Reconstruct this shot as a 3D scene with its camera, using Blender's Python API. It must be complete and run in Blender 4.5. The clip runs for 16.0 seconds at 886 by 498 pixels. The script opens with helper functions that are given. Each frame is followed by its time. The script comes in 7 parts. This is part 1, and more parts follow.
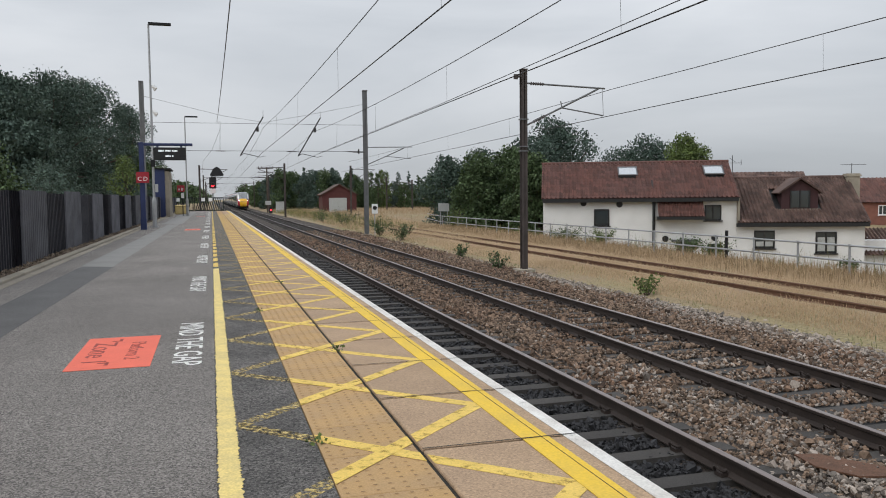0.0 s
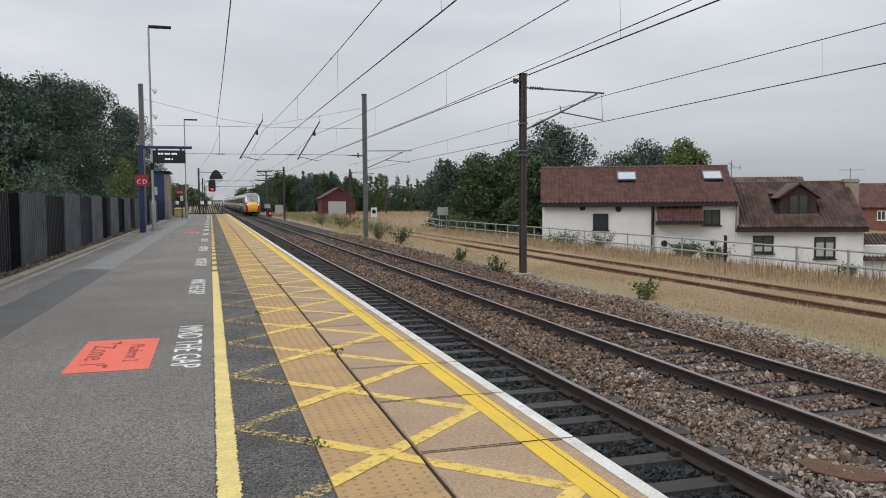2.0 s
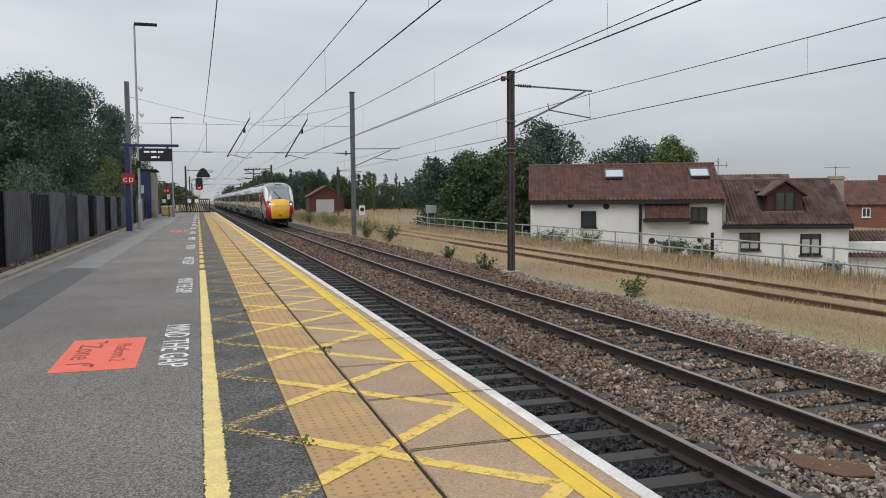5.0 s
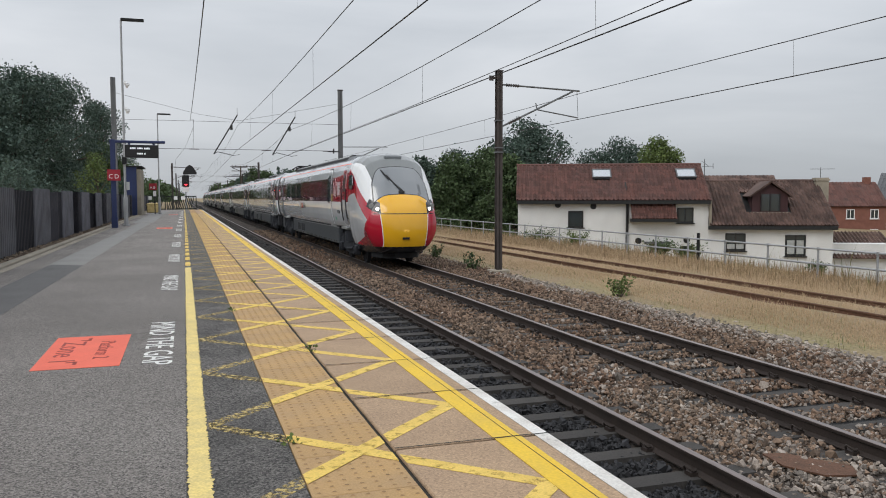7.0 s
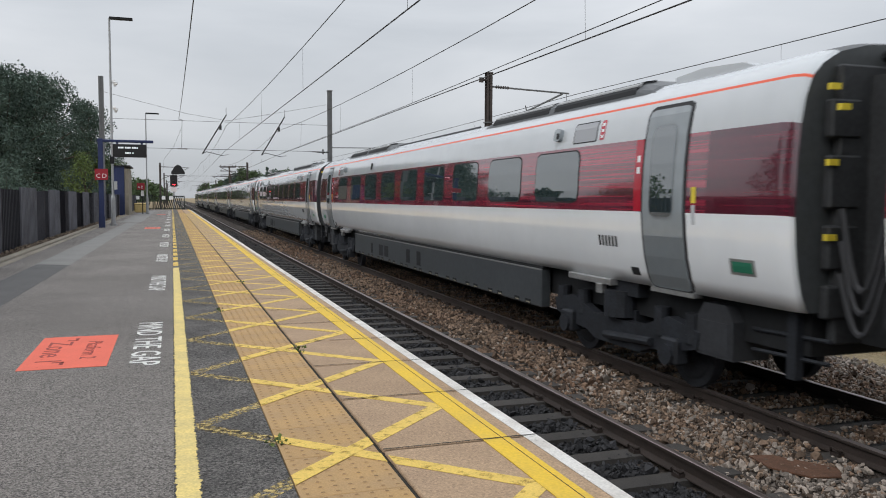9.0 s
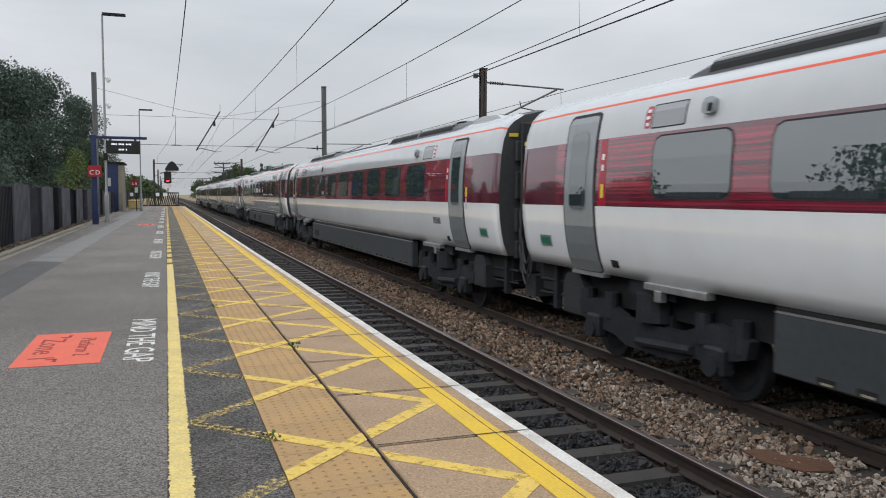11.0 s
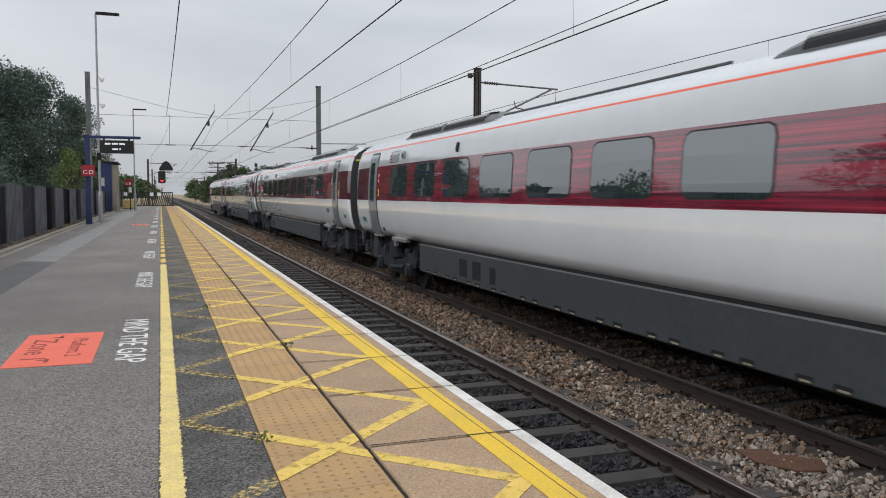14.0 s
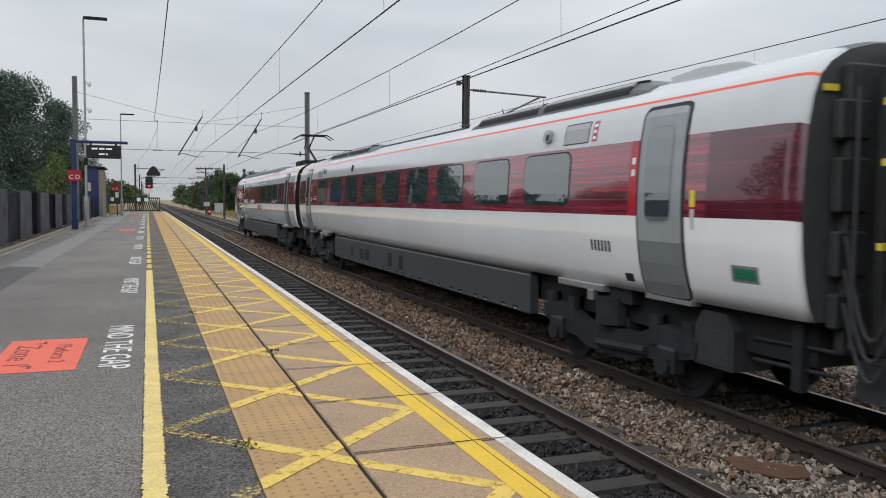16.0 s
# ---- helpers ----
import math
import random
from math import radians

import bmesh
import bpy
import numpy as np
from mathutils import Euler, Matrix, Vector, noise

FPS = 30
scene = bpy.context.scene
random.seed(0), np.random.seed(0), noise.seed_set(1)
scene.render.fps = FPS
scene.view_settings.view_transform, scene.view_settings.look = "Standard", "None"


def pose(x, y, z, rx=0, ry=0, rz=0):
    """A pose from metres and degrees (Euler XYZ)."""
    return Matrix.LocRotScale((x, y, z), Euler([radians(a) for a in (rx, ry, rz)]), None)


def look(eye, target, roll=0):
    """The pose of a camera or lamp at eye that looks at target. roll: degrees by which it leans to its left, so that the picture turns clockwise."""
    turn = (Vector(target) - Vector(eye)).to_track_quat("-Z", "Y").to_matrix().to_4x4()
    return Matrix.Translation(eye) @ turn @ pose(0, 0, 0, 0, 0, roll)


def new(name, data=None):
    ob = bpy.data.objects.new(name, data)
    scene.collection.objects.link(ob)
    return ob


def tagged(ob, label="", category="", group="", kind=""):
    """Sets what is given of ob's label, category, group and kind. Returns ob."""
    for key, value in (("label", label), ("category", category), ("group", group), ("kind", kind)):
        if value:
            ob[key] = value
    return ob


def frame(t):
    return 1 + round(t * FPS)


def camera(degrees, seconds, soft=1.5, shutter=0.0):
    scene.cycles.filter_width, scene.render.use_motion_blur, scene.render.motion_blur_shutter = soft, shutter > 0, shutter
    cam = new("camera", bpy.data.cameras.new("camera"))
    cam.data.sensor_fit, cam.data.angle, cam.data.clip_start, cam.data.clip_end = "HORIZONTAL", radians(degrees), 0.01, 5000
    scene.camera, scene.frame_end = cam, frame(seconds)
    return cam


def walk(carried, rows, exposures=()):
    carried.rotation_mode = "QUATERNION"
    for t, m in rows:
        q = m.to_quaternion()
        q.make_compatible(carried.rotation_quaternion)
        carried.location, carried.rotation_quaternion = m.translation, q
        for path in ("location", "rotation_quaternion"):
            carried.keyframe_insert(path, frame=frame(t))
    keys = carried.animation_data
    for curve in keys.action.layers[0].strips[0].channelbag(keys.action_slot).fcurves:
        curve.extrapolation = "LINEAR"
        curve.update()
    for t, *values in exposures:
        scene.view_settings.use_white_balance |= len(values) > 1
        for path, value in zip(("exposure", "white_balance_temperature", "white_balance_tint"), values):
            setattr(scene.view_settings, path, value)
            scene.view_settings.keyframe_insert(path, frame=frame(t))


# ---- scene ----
cam = camera(58.5, 16.0, soft=1.0, shutter=0.07)
PATH = [
    (0, (-1.976, 0.003, 1.365), (0.817, 9.583, 0.709), -0.59),
    (0.5, (-1.976, 0.003, 1.364), (0.818, 9.584, 0.727), -0.57),
    (1, (-1.977, 0.002, 1.364), (0.819, 9.582, 0.737), -0.54),
    (1.5, (-1.979, -0.000, 1.363), (0.823, 9.580, 0.753), -0.43),
    (2, (-1.980, -0.002, 1.363), (0.827, 9.577, 0.756), -0.38),
    (2.5, (-1.980, -0.002, 1.363), (0.836, 9.574, 0.757), -0.36),
    (3, (-1.981, -0.002, 1.363), (0.854, 9.568, 0.755), -0.36),
    (3.5, (-1.981, -0.003, 1.363), (0.882, 9.559, 0.747), -0.36),
    (4, (-1.982, -0.004, 1.363), (0.907, 9.549, 0.738), -0.41),
    (6.5, (-1.970, 0.001, 1.360), (1.085, 9.501, 0.715), -0.28),
    (7, (-1.970, -0.000, 1.360), (1.127, 9.486, 0.710), -0.10),
    (7.5, (-1.971, -0.002, 1.360), (1.167, 9.471, 0.710), 0.04),
    (8, (-1.973, -0.004, 1.361), (1.198, 9.458, 0.712), 0.15),
    (8.5, (-1.975, -0.006, 1.361), (1.234, 9.443, 0.725), 0.31),
    (9, (-1.976, -0.009, 1.361), (1.254, 9.434, 0.729), 0.24),
    (11.5, (-1.965, -0.006, 1.356), (1.331, 9.409, 0.654), 0.18),
    (12, (-1.964, -0.005, 1.357), (1.332, 9.408, 0.636), 0.22),
    (12.5, (-1.962, -0.004, 1.357), (1.333, 9.409, 0.634), 0.22),
    (13, (-1.960, -0.004, 1.357), (1.345, 9.407, 0.646), 0.21),
    (13.5, (-1.956, -0.005, 1.357), (1.368, 9.400, 0.656), 0.21),
    (14, (-1.952, -0.007, 1.358), (1.399, 9.390, 0.677), 0.16),
    (14.5, (-1.947, -0.010, 1.359), (1.439, 9.376, 0.700), 0.17),
    (15, (-1.943, -0.014, 1.359), (1.490, 9.357, 0.728), 0.28),
    (15.5, (-1.940, -0.016, 1.360), (1.526, 9.344, 0.747), 0.36),
    (16, (-1.939, -0.018, 1.361), (1.551, 9.334, 0.766), 0.45),
]
walk(cam, [(t, look(eye, target, roll)) for t, eye, target, roll in PATH])

# ---- sky and light: a bright overcast day ----
world = bpy.data.worlds.new("overcast_sky")
scene.world = world
world.use_nodes = True
wn, wl = world.node_tree.nodes, world.node_tree.links
wn.clear()
w_out = wn.new("ShaderNodeOutputWorld")
w_bg = wn.new("ShaderNodeBackground")
w_sky = wn.new("ShaderNodeTexSky")
w_sky.sky_type = "NISHITA"
w_sky.sun_disc = False
SUN_ELEVATION, SUN_ROTATION = radians(43), radians(243)
w_sky.sun_elevation, w_sky.sun_rotation = SUN_ELEVATION, SUN_ROTATION
w_co = wn.new("ShaderNodeTexCoord")
w_sep = wn.new("ShaderNodeSeparateXYZ")
wl.new(w_co.outputs["Generated"], w_sep.inputs[0])
# an overcast sky is about three times as bright overhead as at the horizon
w_grad = wn.new("ShaderNodeMapRange")
w_grad.inputs["From Min"].default_value, w_grad.inputs["From Max"].default_value = 0.0, 1.0
w_grad.inputs["To Min"].default_value, w_grad.inputs["To Max"].default_value = 0.53, 1.45
wl.new(w_sep.outputs["Z"], w_grad.inputs["Value"])
w_map = wn.new("ShaderNodeMapping")
w_map.inputs["Scale"].default_value = (1.0, 1.0, 4.5)
wl.new(w_co.outputs["Generated"], w_map.inputs["Vector"])
w_noise = wn.new("ShaderNodeTexNoise")
w_noise.inputs["Scale"].default_value, w_noise.inputs["Detail"].default_value = 1.7, 6.0
w_noise.inputs["Roughness"].default_value, w_noise.inputs["Distortion"].default_value = 0.5, 0.4
wl.new(w_map.outputs[0], w_noise.inputs["Vector"])
w_cloud = wn.new("ShaderNodeMapRange")
w_cloud.inputs["From Min"].default_value, w_cloud.inputs["From Max"].default_value = 0.3, 0.7
w_cloud.inputs["To Min"].default_value, w_cloud.inputs["To Max"].default_value = 0.82, 1.18
wl.new(w_noise.outputs["Fac"], w_cloud.inputs["Value"])
w_mul = wn.new("ShaderNodeMath")
w_mul.operation = "MULTIPLY"
wl.new(w_grad.outputs[0], w_mul.inputs[0])
wl.new(w_cloud.outputs[0], w_mul.inputs[1])
w_tint = wn.new("ShaderNodeMix")
w_tint.data_type = "RGBA"
w_tint.inputs["A"].default_value, w_tint.inputs["B"].default_value = (0.9, 0.985, 1.09, 1), (0.985, 1.0, 1.03, 1)
wl.new(w_noise.outputs["Fac"], w_tint.inputs["Factor"])
w_gray = wn.new("ShaderNodeVectorMath")
w_gray.operation = "SCALE"
wl.new(w_tint.outputs["Result"], w_gray.inputs[0])
wl.new(w_mul.outputs[0], w_gray.inputs["Scale"])
w_skys = wn.new("ShaderNodeVectorMath")
w_skys.operation = "SCALE"
w_skys.inputs["Scale"].default_value = 0.05
wl.new(w_sky.outputs[0], w_skys.inputs[0])
w_add = wn.new("ShaderNodeMix")
w_add.data_type, w_add.blend_type = "RGBA", "MIX"
w_add.inputs["Factor"].default_value = 0.9
wl.new(w_skys.outputs[0], w_add.inputs["A"])
wl.new(w_gray.outputs[0], w_add.inputs["B"])
wl.new(w_add.outputs["Result"], w_bg.inputs["Color"])
w_bg.inputs["Strength"].default_value = 1.0
wl.new(w_bg.outputs[0], w_out.inputs["Surface"])

sun = new("sun", bpy.data.lights.new("sun", "SUN"))
sun.data.energy, sun.data.angle, sun.data.color = 1.1, radians(40), (1.0, 0.97, 0.92)
sun.matrix_world = look((-48, -24, 50), (0, 0, 0))
scene.view_settings.exposure = 0.0


# ---- materials ----
def hue(c, k):
    return tuple(min(1.0, v * k) for v in c[:3]) + (1,)


def mat(name, colour, rough=0.8, metal=0.0, var=0.25, scale=3.0, fine=40.0, bump=0.0, bump_scale=60.0, tone=None,
        stretch=None, per_object=0.0, per_island=0.0, spec=0.5, coat=0.0, coat_ior=1.5):
    """A surface with large and small variation: colour drifts towards tone in patches, grain on top, fine relief."""
    m = bpy.data.materials.new(name)
    m.use_nodes = True
    n, l = m.node_tree.nodes, m.node_tree.links
    b = n["Principled BSDF"]
    co = n.new("ShaderNodeTexCoord")
    src = co.outputs["Object"]
    if stretch:
        mp = n.new("ShaderNodeMapping")
        mp.inputs["Scale"].default_value = stretch
        l.new(src, mp.inputs["Vector"])
        src = mp.outputs[0]
    big = n.new("ShaderNodeTexNoise")
    big.inputs["Scale"].default_value, big.inputs["Detail"].default_value = scale, 5
    l.new(src, big.inputs["Vector"])
    small = n.new("ShaderNodeTexNoise")
    small.inputs["Scale"].default_value, small.inputs["Detail"].default_value = fine, 3
    l.new(src, small.inputs["Vector"])
    mix = n.new("ShaderNodeMix")
    mix.data_type = "RGBA"
    ramp = n.new("ShaderNodeMapRange")
    ramp.inputs["From Min"].default_value, ramp.inputs["From Max"].default_value = 0.35, 0.68
    l.new(big.outputs["Fac"], ramp.inputs["Value"])
    l.new(ramp.outputs[0], mix.inputs["Factor"])
    mix.inputs["A"].default_value = hue(colour, 1.0)
    mix.inputs["B"].default_value = hue(tone or tuple(v * (1 - var) for v in colour), 1.0)
    grain = n.new("ShaderNodeMapRange")
    grain.inputs["From Min"].default_value, grain.inputs["From Max"].default_value = 0.25, 0.75
    grain.inputs["To Min"].default_value, grain.inputs["To Max"].default_value = 1 - var, 1 + var
    l.new(small.outputs["Fac"], grain.inputs["Value"])
    last = grain.outputs[0]
    for amount, kind in ((per_object, "ShaderNodeObjectInfo"), (per_island, "ShaderNodeNewGeometry")):
        if amount:
            info = n.new(kind)
            rnd = n.new("ShaderNodeMapRange")
            rnd.inputs["To Min"].default_value, rnd.inputs["To Max"].default_value = 1 - amount, 1 + amount
            l.new(info.outputs["Random" if kind == "ShaderNodeObjectInfo" else "Random Per Island"], rnd.inputs["Value"])
            mul = n.new("ShaderNodeMath")
            mul.operation = "MULTIPLY"
            l.new(last, mul.inputs[0])
            l.new(rnd.outputs[0], mul.inputs[1])
            last = mul.outputs[0]
    fin = n.new("ShaderNodeVectorMath")
    fin.operation = "SCALE"
    l.new(mix.outputs["Result"], fin.inputs[0])
    l.new(last, fin.inputs["Scale"])
    l.new(fin.outputs[0], b.inputs["Base Color"])
    b.inputs["Roughness"].default_value, b.inputs["Metallic"].default_value = rough, metal
    b.inputs["Specular IOR Level"].default_value = spec
    b.inputs["Coat Weight"].default_value, b.inputs["Coat IOR"].default_value = coat, coat_ior
    if bump:
        bt = n.new("ShaderNodeTexNoise")
        bt.inputs["Scale"].default_value, bt.inputs["Detail"].default_value = bump_scale, 4
        l.new(src, bt.inputs["Vector"])
        bp = n.new("ShaderNodeBump")
        bp.inputs["Strength"].default_value, bp.inputs["Distance"].default_value = 1.0, bump
        l.new(bt.outputs["Fac"], bp.inputs["Height"])
        l.new(bp.outputs[0], b.inputs["Normal"])
    return m


def worn(m, keep, scale=30.0, soft=0.1):
    """Paint that has flaked away in places, so that the ground shows through."""
    n, l = m.node_tree.nodes, m.node_tree.links
    co = n.new("ShaderNodeTexCoord")
    t = n.new("ShaderNodeTexNoise")
    t.inputs["Scale"].default_value, t.inputs["Detail"].default_value = scale, 6
    t.inputs["Roughness"].default_value = 0.7
    l.new(co.outputs["Object"], t.inputs["Vector"])
    r = n.new("ShaderNodeMapRange")
    r.inputs["From Min"].default_value, r.inputs["From Max"].default_value = 1 - keep - soft, 1 - keep + soft
    l.new(t.outputs["Fac"], r.inputs["Value"])
    l.new(r.outputs[0], n["Principled BSDF"].inputs["Alpha"])
    return m


def plain(name, colour, rough=0.5, metal=0.0, glow=0.0, spec=0.5, coat=0.0):
    m = bpy.data.materials.new(name)
    m.use_nodes = True
    b = m.node_tree.nodes["Principled BSDF"]
    b.inputs["Base Color"].default_value = (*colour, 1)
    b.inputs["Roughness"].default_value, b.inputs["Metallic"].default_value = rough, metal
    b.inputs["Specular IOR Level"].default_value, b.inputs["Coat Weight"].default_value = spec, coat
    if glow:
        b.inputs["Emission Color"].default_value, b.inputs["Emission Strength"].default_value = (*colour, 1), glow
    return m


def grit(m, amount=0.75, size=75.0):
    """Pale and dark chippings in asphalt."""
    n, l = m.node_tree.nodes, m.node_tree.links
    b = n["Principled BSDF"]
    old = b.inputs["Base Color"].links[0].from_socket
    co = n.new("ShaderNodeTexCoord")
    cell = n.new("ShaderNodeTexVoronoi")
    cell.inputs["Scale"].default_value = size
    l.new(co.outputs["Object"], cell.inputs["Vector"])
    rgb = n.new("ShaderNodeSeparateColor")
    l.new(cell.outputs["Color"], rgb.inputs[0])
    r = n.new("ShaderNodeMapRange")
    r.inputs["To Min"].default_value, r.inputs["To Max"].default_value = 1 - amount, 1 + amount
    l.new(rgb.outputs[0], r.inputs["Value"])
    s = n.new("ShaderNodeVectorMath")
    s.operation = "SCALE"
    l.new(old, s.inputs[0])
    l.new(r.outputs[0], s.inputs["Scale"])
    l.new(s.outputs[0], b.inputs["Base Color"])
    return m


def glazed(name, colour, ior):
    """Dark tinted, strongly reflecting glass."""
    m = plain(name, colour, 0.02)
    m.node_tree.nodes["Principled BSDF"].inputs["IOR"].default_value = ior
    return m


M = {
    "asphalt": grit(mat("asphalt", (0.152, 0.137, 0.125), 0.9, var=0.3, scale=0.5, fine=110, bump=0.012, bump_scale=120, tone=(0.205, 0.187, 0.172)), 0.7, 120.0),
    "asphalt_patch": mat("asphalt_patch", (0.1, 0.097, 0.096), 0.88, var=0.2, scale=1.5, fine=80, bump=0.004, bump_scale=150),
    "asphalt_pale": mat("asphalt_pale", (0.22, 0.215, 0.205), 0.92, var=0.15, scale=1.2, fine=80, bump=0.004, bump_scale=140),
    "asphalt_rough": grit(mat("asphalt_rough", (0.078, 0.073, 0.068), 0.9, var=0.5, scale=2.0, fine=90, bump=0.016, bump_scale=120, tone=(0.13, 0.12, 0.112)), 0.75, 95.0),
    "slab": grit(mat("buff_concrete", (0.375, 0.258, 0.162), 0.85, var=0.2, scale=2.5, fine=70, bump=0.002, bump_scale=200, tone=(0.32, 0.218, 0.138), per_object=0.06), 0.22, 110.0),
    "tactile": mat("tactile_concrete", (0.43, 0.268, 0.112), 0.85, var=0.18, scale=2.5, fine=100, bump=0.0015, bump_scale=200, tone=(0.36, 0.235, 0.12), per_object=0.05),
    "dome": mat("worn_dome_tops", (0.27, 0.16, 0.068), 0.85, var=0.25, scale=4, fine=60),
    "joint": mat("joint_dirt", (0.03, 0.026, 0.02), 0.95, var=0.4, scale=9, fine=80),
    "paint_yellow": mat("yellow_paint", (0.72, 0.47, 0.03), 0.7, var=0.12, scale=3, fine=60, tone=(0.63, 0.42, 0.05)),
    "paint_line": mat("pale_yellow_paint", (0.72, 0.56, 0.2), 0.8, var=0.2, scale=7, fine=70, tone=(0.58, 0.46, 0.19), bump=0.003, bump_scale=60),
    "paint_white": mat("white_paint", (0.72, 0.71, 0.68), 0.75, var=0.1, scale=4, fine=70, tone=(0.55, 0.53, 0.5)),
    "paint_orange": mat("coral_paint", (0.74, 0.14, 0.085), 0.75, var=0.1, scale=5, fine=80, tone=(0.68, 0.16, 0.11)),
    "paint_dark": plain("dark_lettering", (0.28, 0.05, 0.04), 0.8),
    "wall_brick": mat("platform_wall", (0.09, 0.075, 0.065), 0.9, var=0.35, scale=3, fine=40),
    "stone": mat("ballast_stone", (0.138, 0.085, 0.056), 0.9, var=0.3, scale=0.4, fine=60, tone=(0.172, 0.123, 0.088), per_island=0.72),
    "stone_pale": mat("pale_ballast_stone", (0.29, 0.25, 0.215), 0.9, var=0.25, scale=0.6, fine=50, tone=(0.21, 0.175, 0.148), per_island=0.6),
    "ballast": mat("ballast_bed", (0.032, 0.022, 0.016), 0.95, var=0.5, scale=0.6, fine=24, bump=0.05, bump_scale=22, tone=(0.07, 0.056, 0.047)),
    "ballast_dark": mat("oily_ballast", (0.009, 0.009, 0.01), 0.85, var=0.5, scale=0.8, fine=24, bump=0.04, bump_scale=24),
    "stone_dark": mat("oily_stone", (0.021, 0.021, 0.024), 0.75, var=0.25, scale=0.8, fine=50, per_island=0.5),
    "sleeper": mat("sleeper_concrete", (0.05, 0.045, 0.041), 0.9, var=0.25, scale=4, fine=50, bump=0.004, bump_scale=60, per_object=0.2),
    "rail_side": mat("rusty_rail", (0.03, 0.02, 0.016), 0.8, var=0.3, scale=5, fine=60),
    "rail_head": mat("worn_rail_head", (0.23, 0.19, 0.175), 0.4, 0.85, var=0.2, scale=2, fine=30, tone=(0.3, 0.26, 0.245), stretch=(1, 0.1, 1)),
    "rust": mat("rust", (0.125, 0.06, 0.034), 0.9, var=0.3, scale=6, fine=60, bump=0.003),
    "earth": mat("dry_earth", (0.26, 0.185, 0.115), 0.95, var=0.3, scale=0.4, fine=14, bump=0.05, bump_scale=12, tone=(0.24, 0.2, 0.1)),
    "straw": mat("dry_grass", (0.39, 0.28, 0.17), 0.9, var=0.2, scale=0.35, fine=20, tone=(0.31, 0.215, 0.12), per_island=0.22),
    "weed_brown": mat("dry_weed_stalks", (0.27, 0.185, 0.115), 0.9, var=0.25, scale=0.5, fine=20, tone=(0.2, 0.16, 0.08), per_island=0.4),
    "curtain": mat("pale_net_curtain", (0.4, 0.41, 0.4), 0.9, var=0.2, scale=6, fine=30),
    "green_grass": mat("green_grass", (0.1, 0.13, 0.035), 0.85, var=0.3, scale=0.6, fine=20, tone=(0.22, 0.19, 0.07), per_island=0.4),
    # the blue in this green is distance haze, painted into the leaf colour
    "leaf_dark": mat("hazy_dark_leaf", (0.076, 0.112, 0.086), 0.75, var=0.25, scale=0.35, fine=6, tone=(0.05, 0.078, 0.064), per_island=0.35, spec=0.3),
    "leaf_mid": mat("mid_leaf", (0.07, 0.105, 0.045), 0.75, var=0.3, scale=0.35, fine=6, tone=(0.06, 0.092, 0.038), per_island=0.5, spec=0.3),
    "leaf_light": mat("light_leaf", (0.13, 0.175, 0.055), 0.75, var=0.3, scale=0.5, fine=6, tone=(0.07, 0.1, 0.03), per_island=0.5, spec=0.3),
    "bark": mat("bark", (0.09, 0.07, 0.055), 0.95, var=0.35, scale=4, fine=40, bump=0.02, bump_scale=20),
    "galv": mat("galvanised_steel", (0.36, 0.37, 0.38), 0.55, 0.4, var=0.12, scale=4, fine=50),
    "mast": mat("weathered_mast_steel", (0.085, 0.07, 0.065), 0.8, 0.2, var=0.3, scale=3, fine=40),
    "mast_grey": mat("grey_mast_steel", (0.17, 0.175, 0.18), 0.7, 0.3, var=0.2, scale=3, fine=40),
    "wire": plain("copper_wire", (0.035, 0.033, 0.033), 0.6, 0.3),
    "insul": mat("brown_insulator", (0.06, 0.04, 0.035), 0.4),
    "navy": mat("navy_paint", (0.018, 0.03, 0.1), 0.5, var=0.15, scale=2),
    "black": mat("black_casing", (0.012, 0.012, 0.013), 0.5, var=0.3, scale=6),
    "red_sign": plain("red_sign", (0.32, 0.015, 0.028), 0.5),
    "white_sign": plain("white_sign", (0.75, 0.75, 0.75), 0.5),
    "led": plain("white_led_text", (0.9, 0.95, 1.0), 0.5, glow=0.4),
    "red_lamp": plain("red_signal_lamp", (1.0, 0.02, 0.03), 0.4, glow=9.0),
    "head_lamp": plain("head_lamp", (1.0, 0.98, 0.92), 0.3, glow=14.0),
    "fence_a": mat("dark_fence_sheet", (0.018, 0.018, 0.026), 0.7, var=0.3, scale=1.2, fine=30, tone=(0.02, 0.02, 0.028), per_object=0.15),
    "fence_b": mat("grey_fence_sheet", (0.085, 0.087, 0.102), 0.7, var=0.3, scale=1.6, fine=30, tone=(0.045, 0.045, 0.056), per_object=0.3),
    "kerb": mat("kerb_concrete", (0.3, 0.265, 0.21), 0.9, var=0.2, scale=2, fine=60, bump=0.004, per_object=0.15),
    "litter": mat("leaf_litter", (0.17, 0.13, 0.095), 0.95, var=0.4, scale=3, fine=40, per_island=0.5),
    "render_white": mat("white_render", (0.72, 0.715, 0.7), 0.9, var=0.08, scale=0.5, fine=20, tone=(0.6, 0.595, 0.58), bump=0.003, bump_scale=80),
    "tile_red": mat("red_clay_tile", (0.118, 0.05, 0.039), 0.85, var=0.22, scale=0.8, fine=20, tone=(0.1, 0.05, 0.042), per_island=0.3),
    "tile_brown": mat("brown_clay_tile", (0.06, 0.034, 0.028), 0.85, var=0.25, scale=0.8, fine=20, tone=(0.13, 0.08, 0.065), per_island=0.35),
    "brick": mat("red_brick", (0.19, 0.08, 0.058), 0.9, var=0.2, scale=1.5, fine=30, per_island=0.2),
    "trim_black": mat("black_trim", (0.012, 0.012, 0.013), 0.5, var=0.3, scale=3),
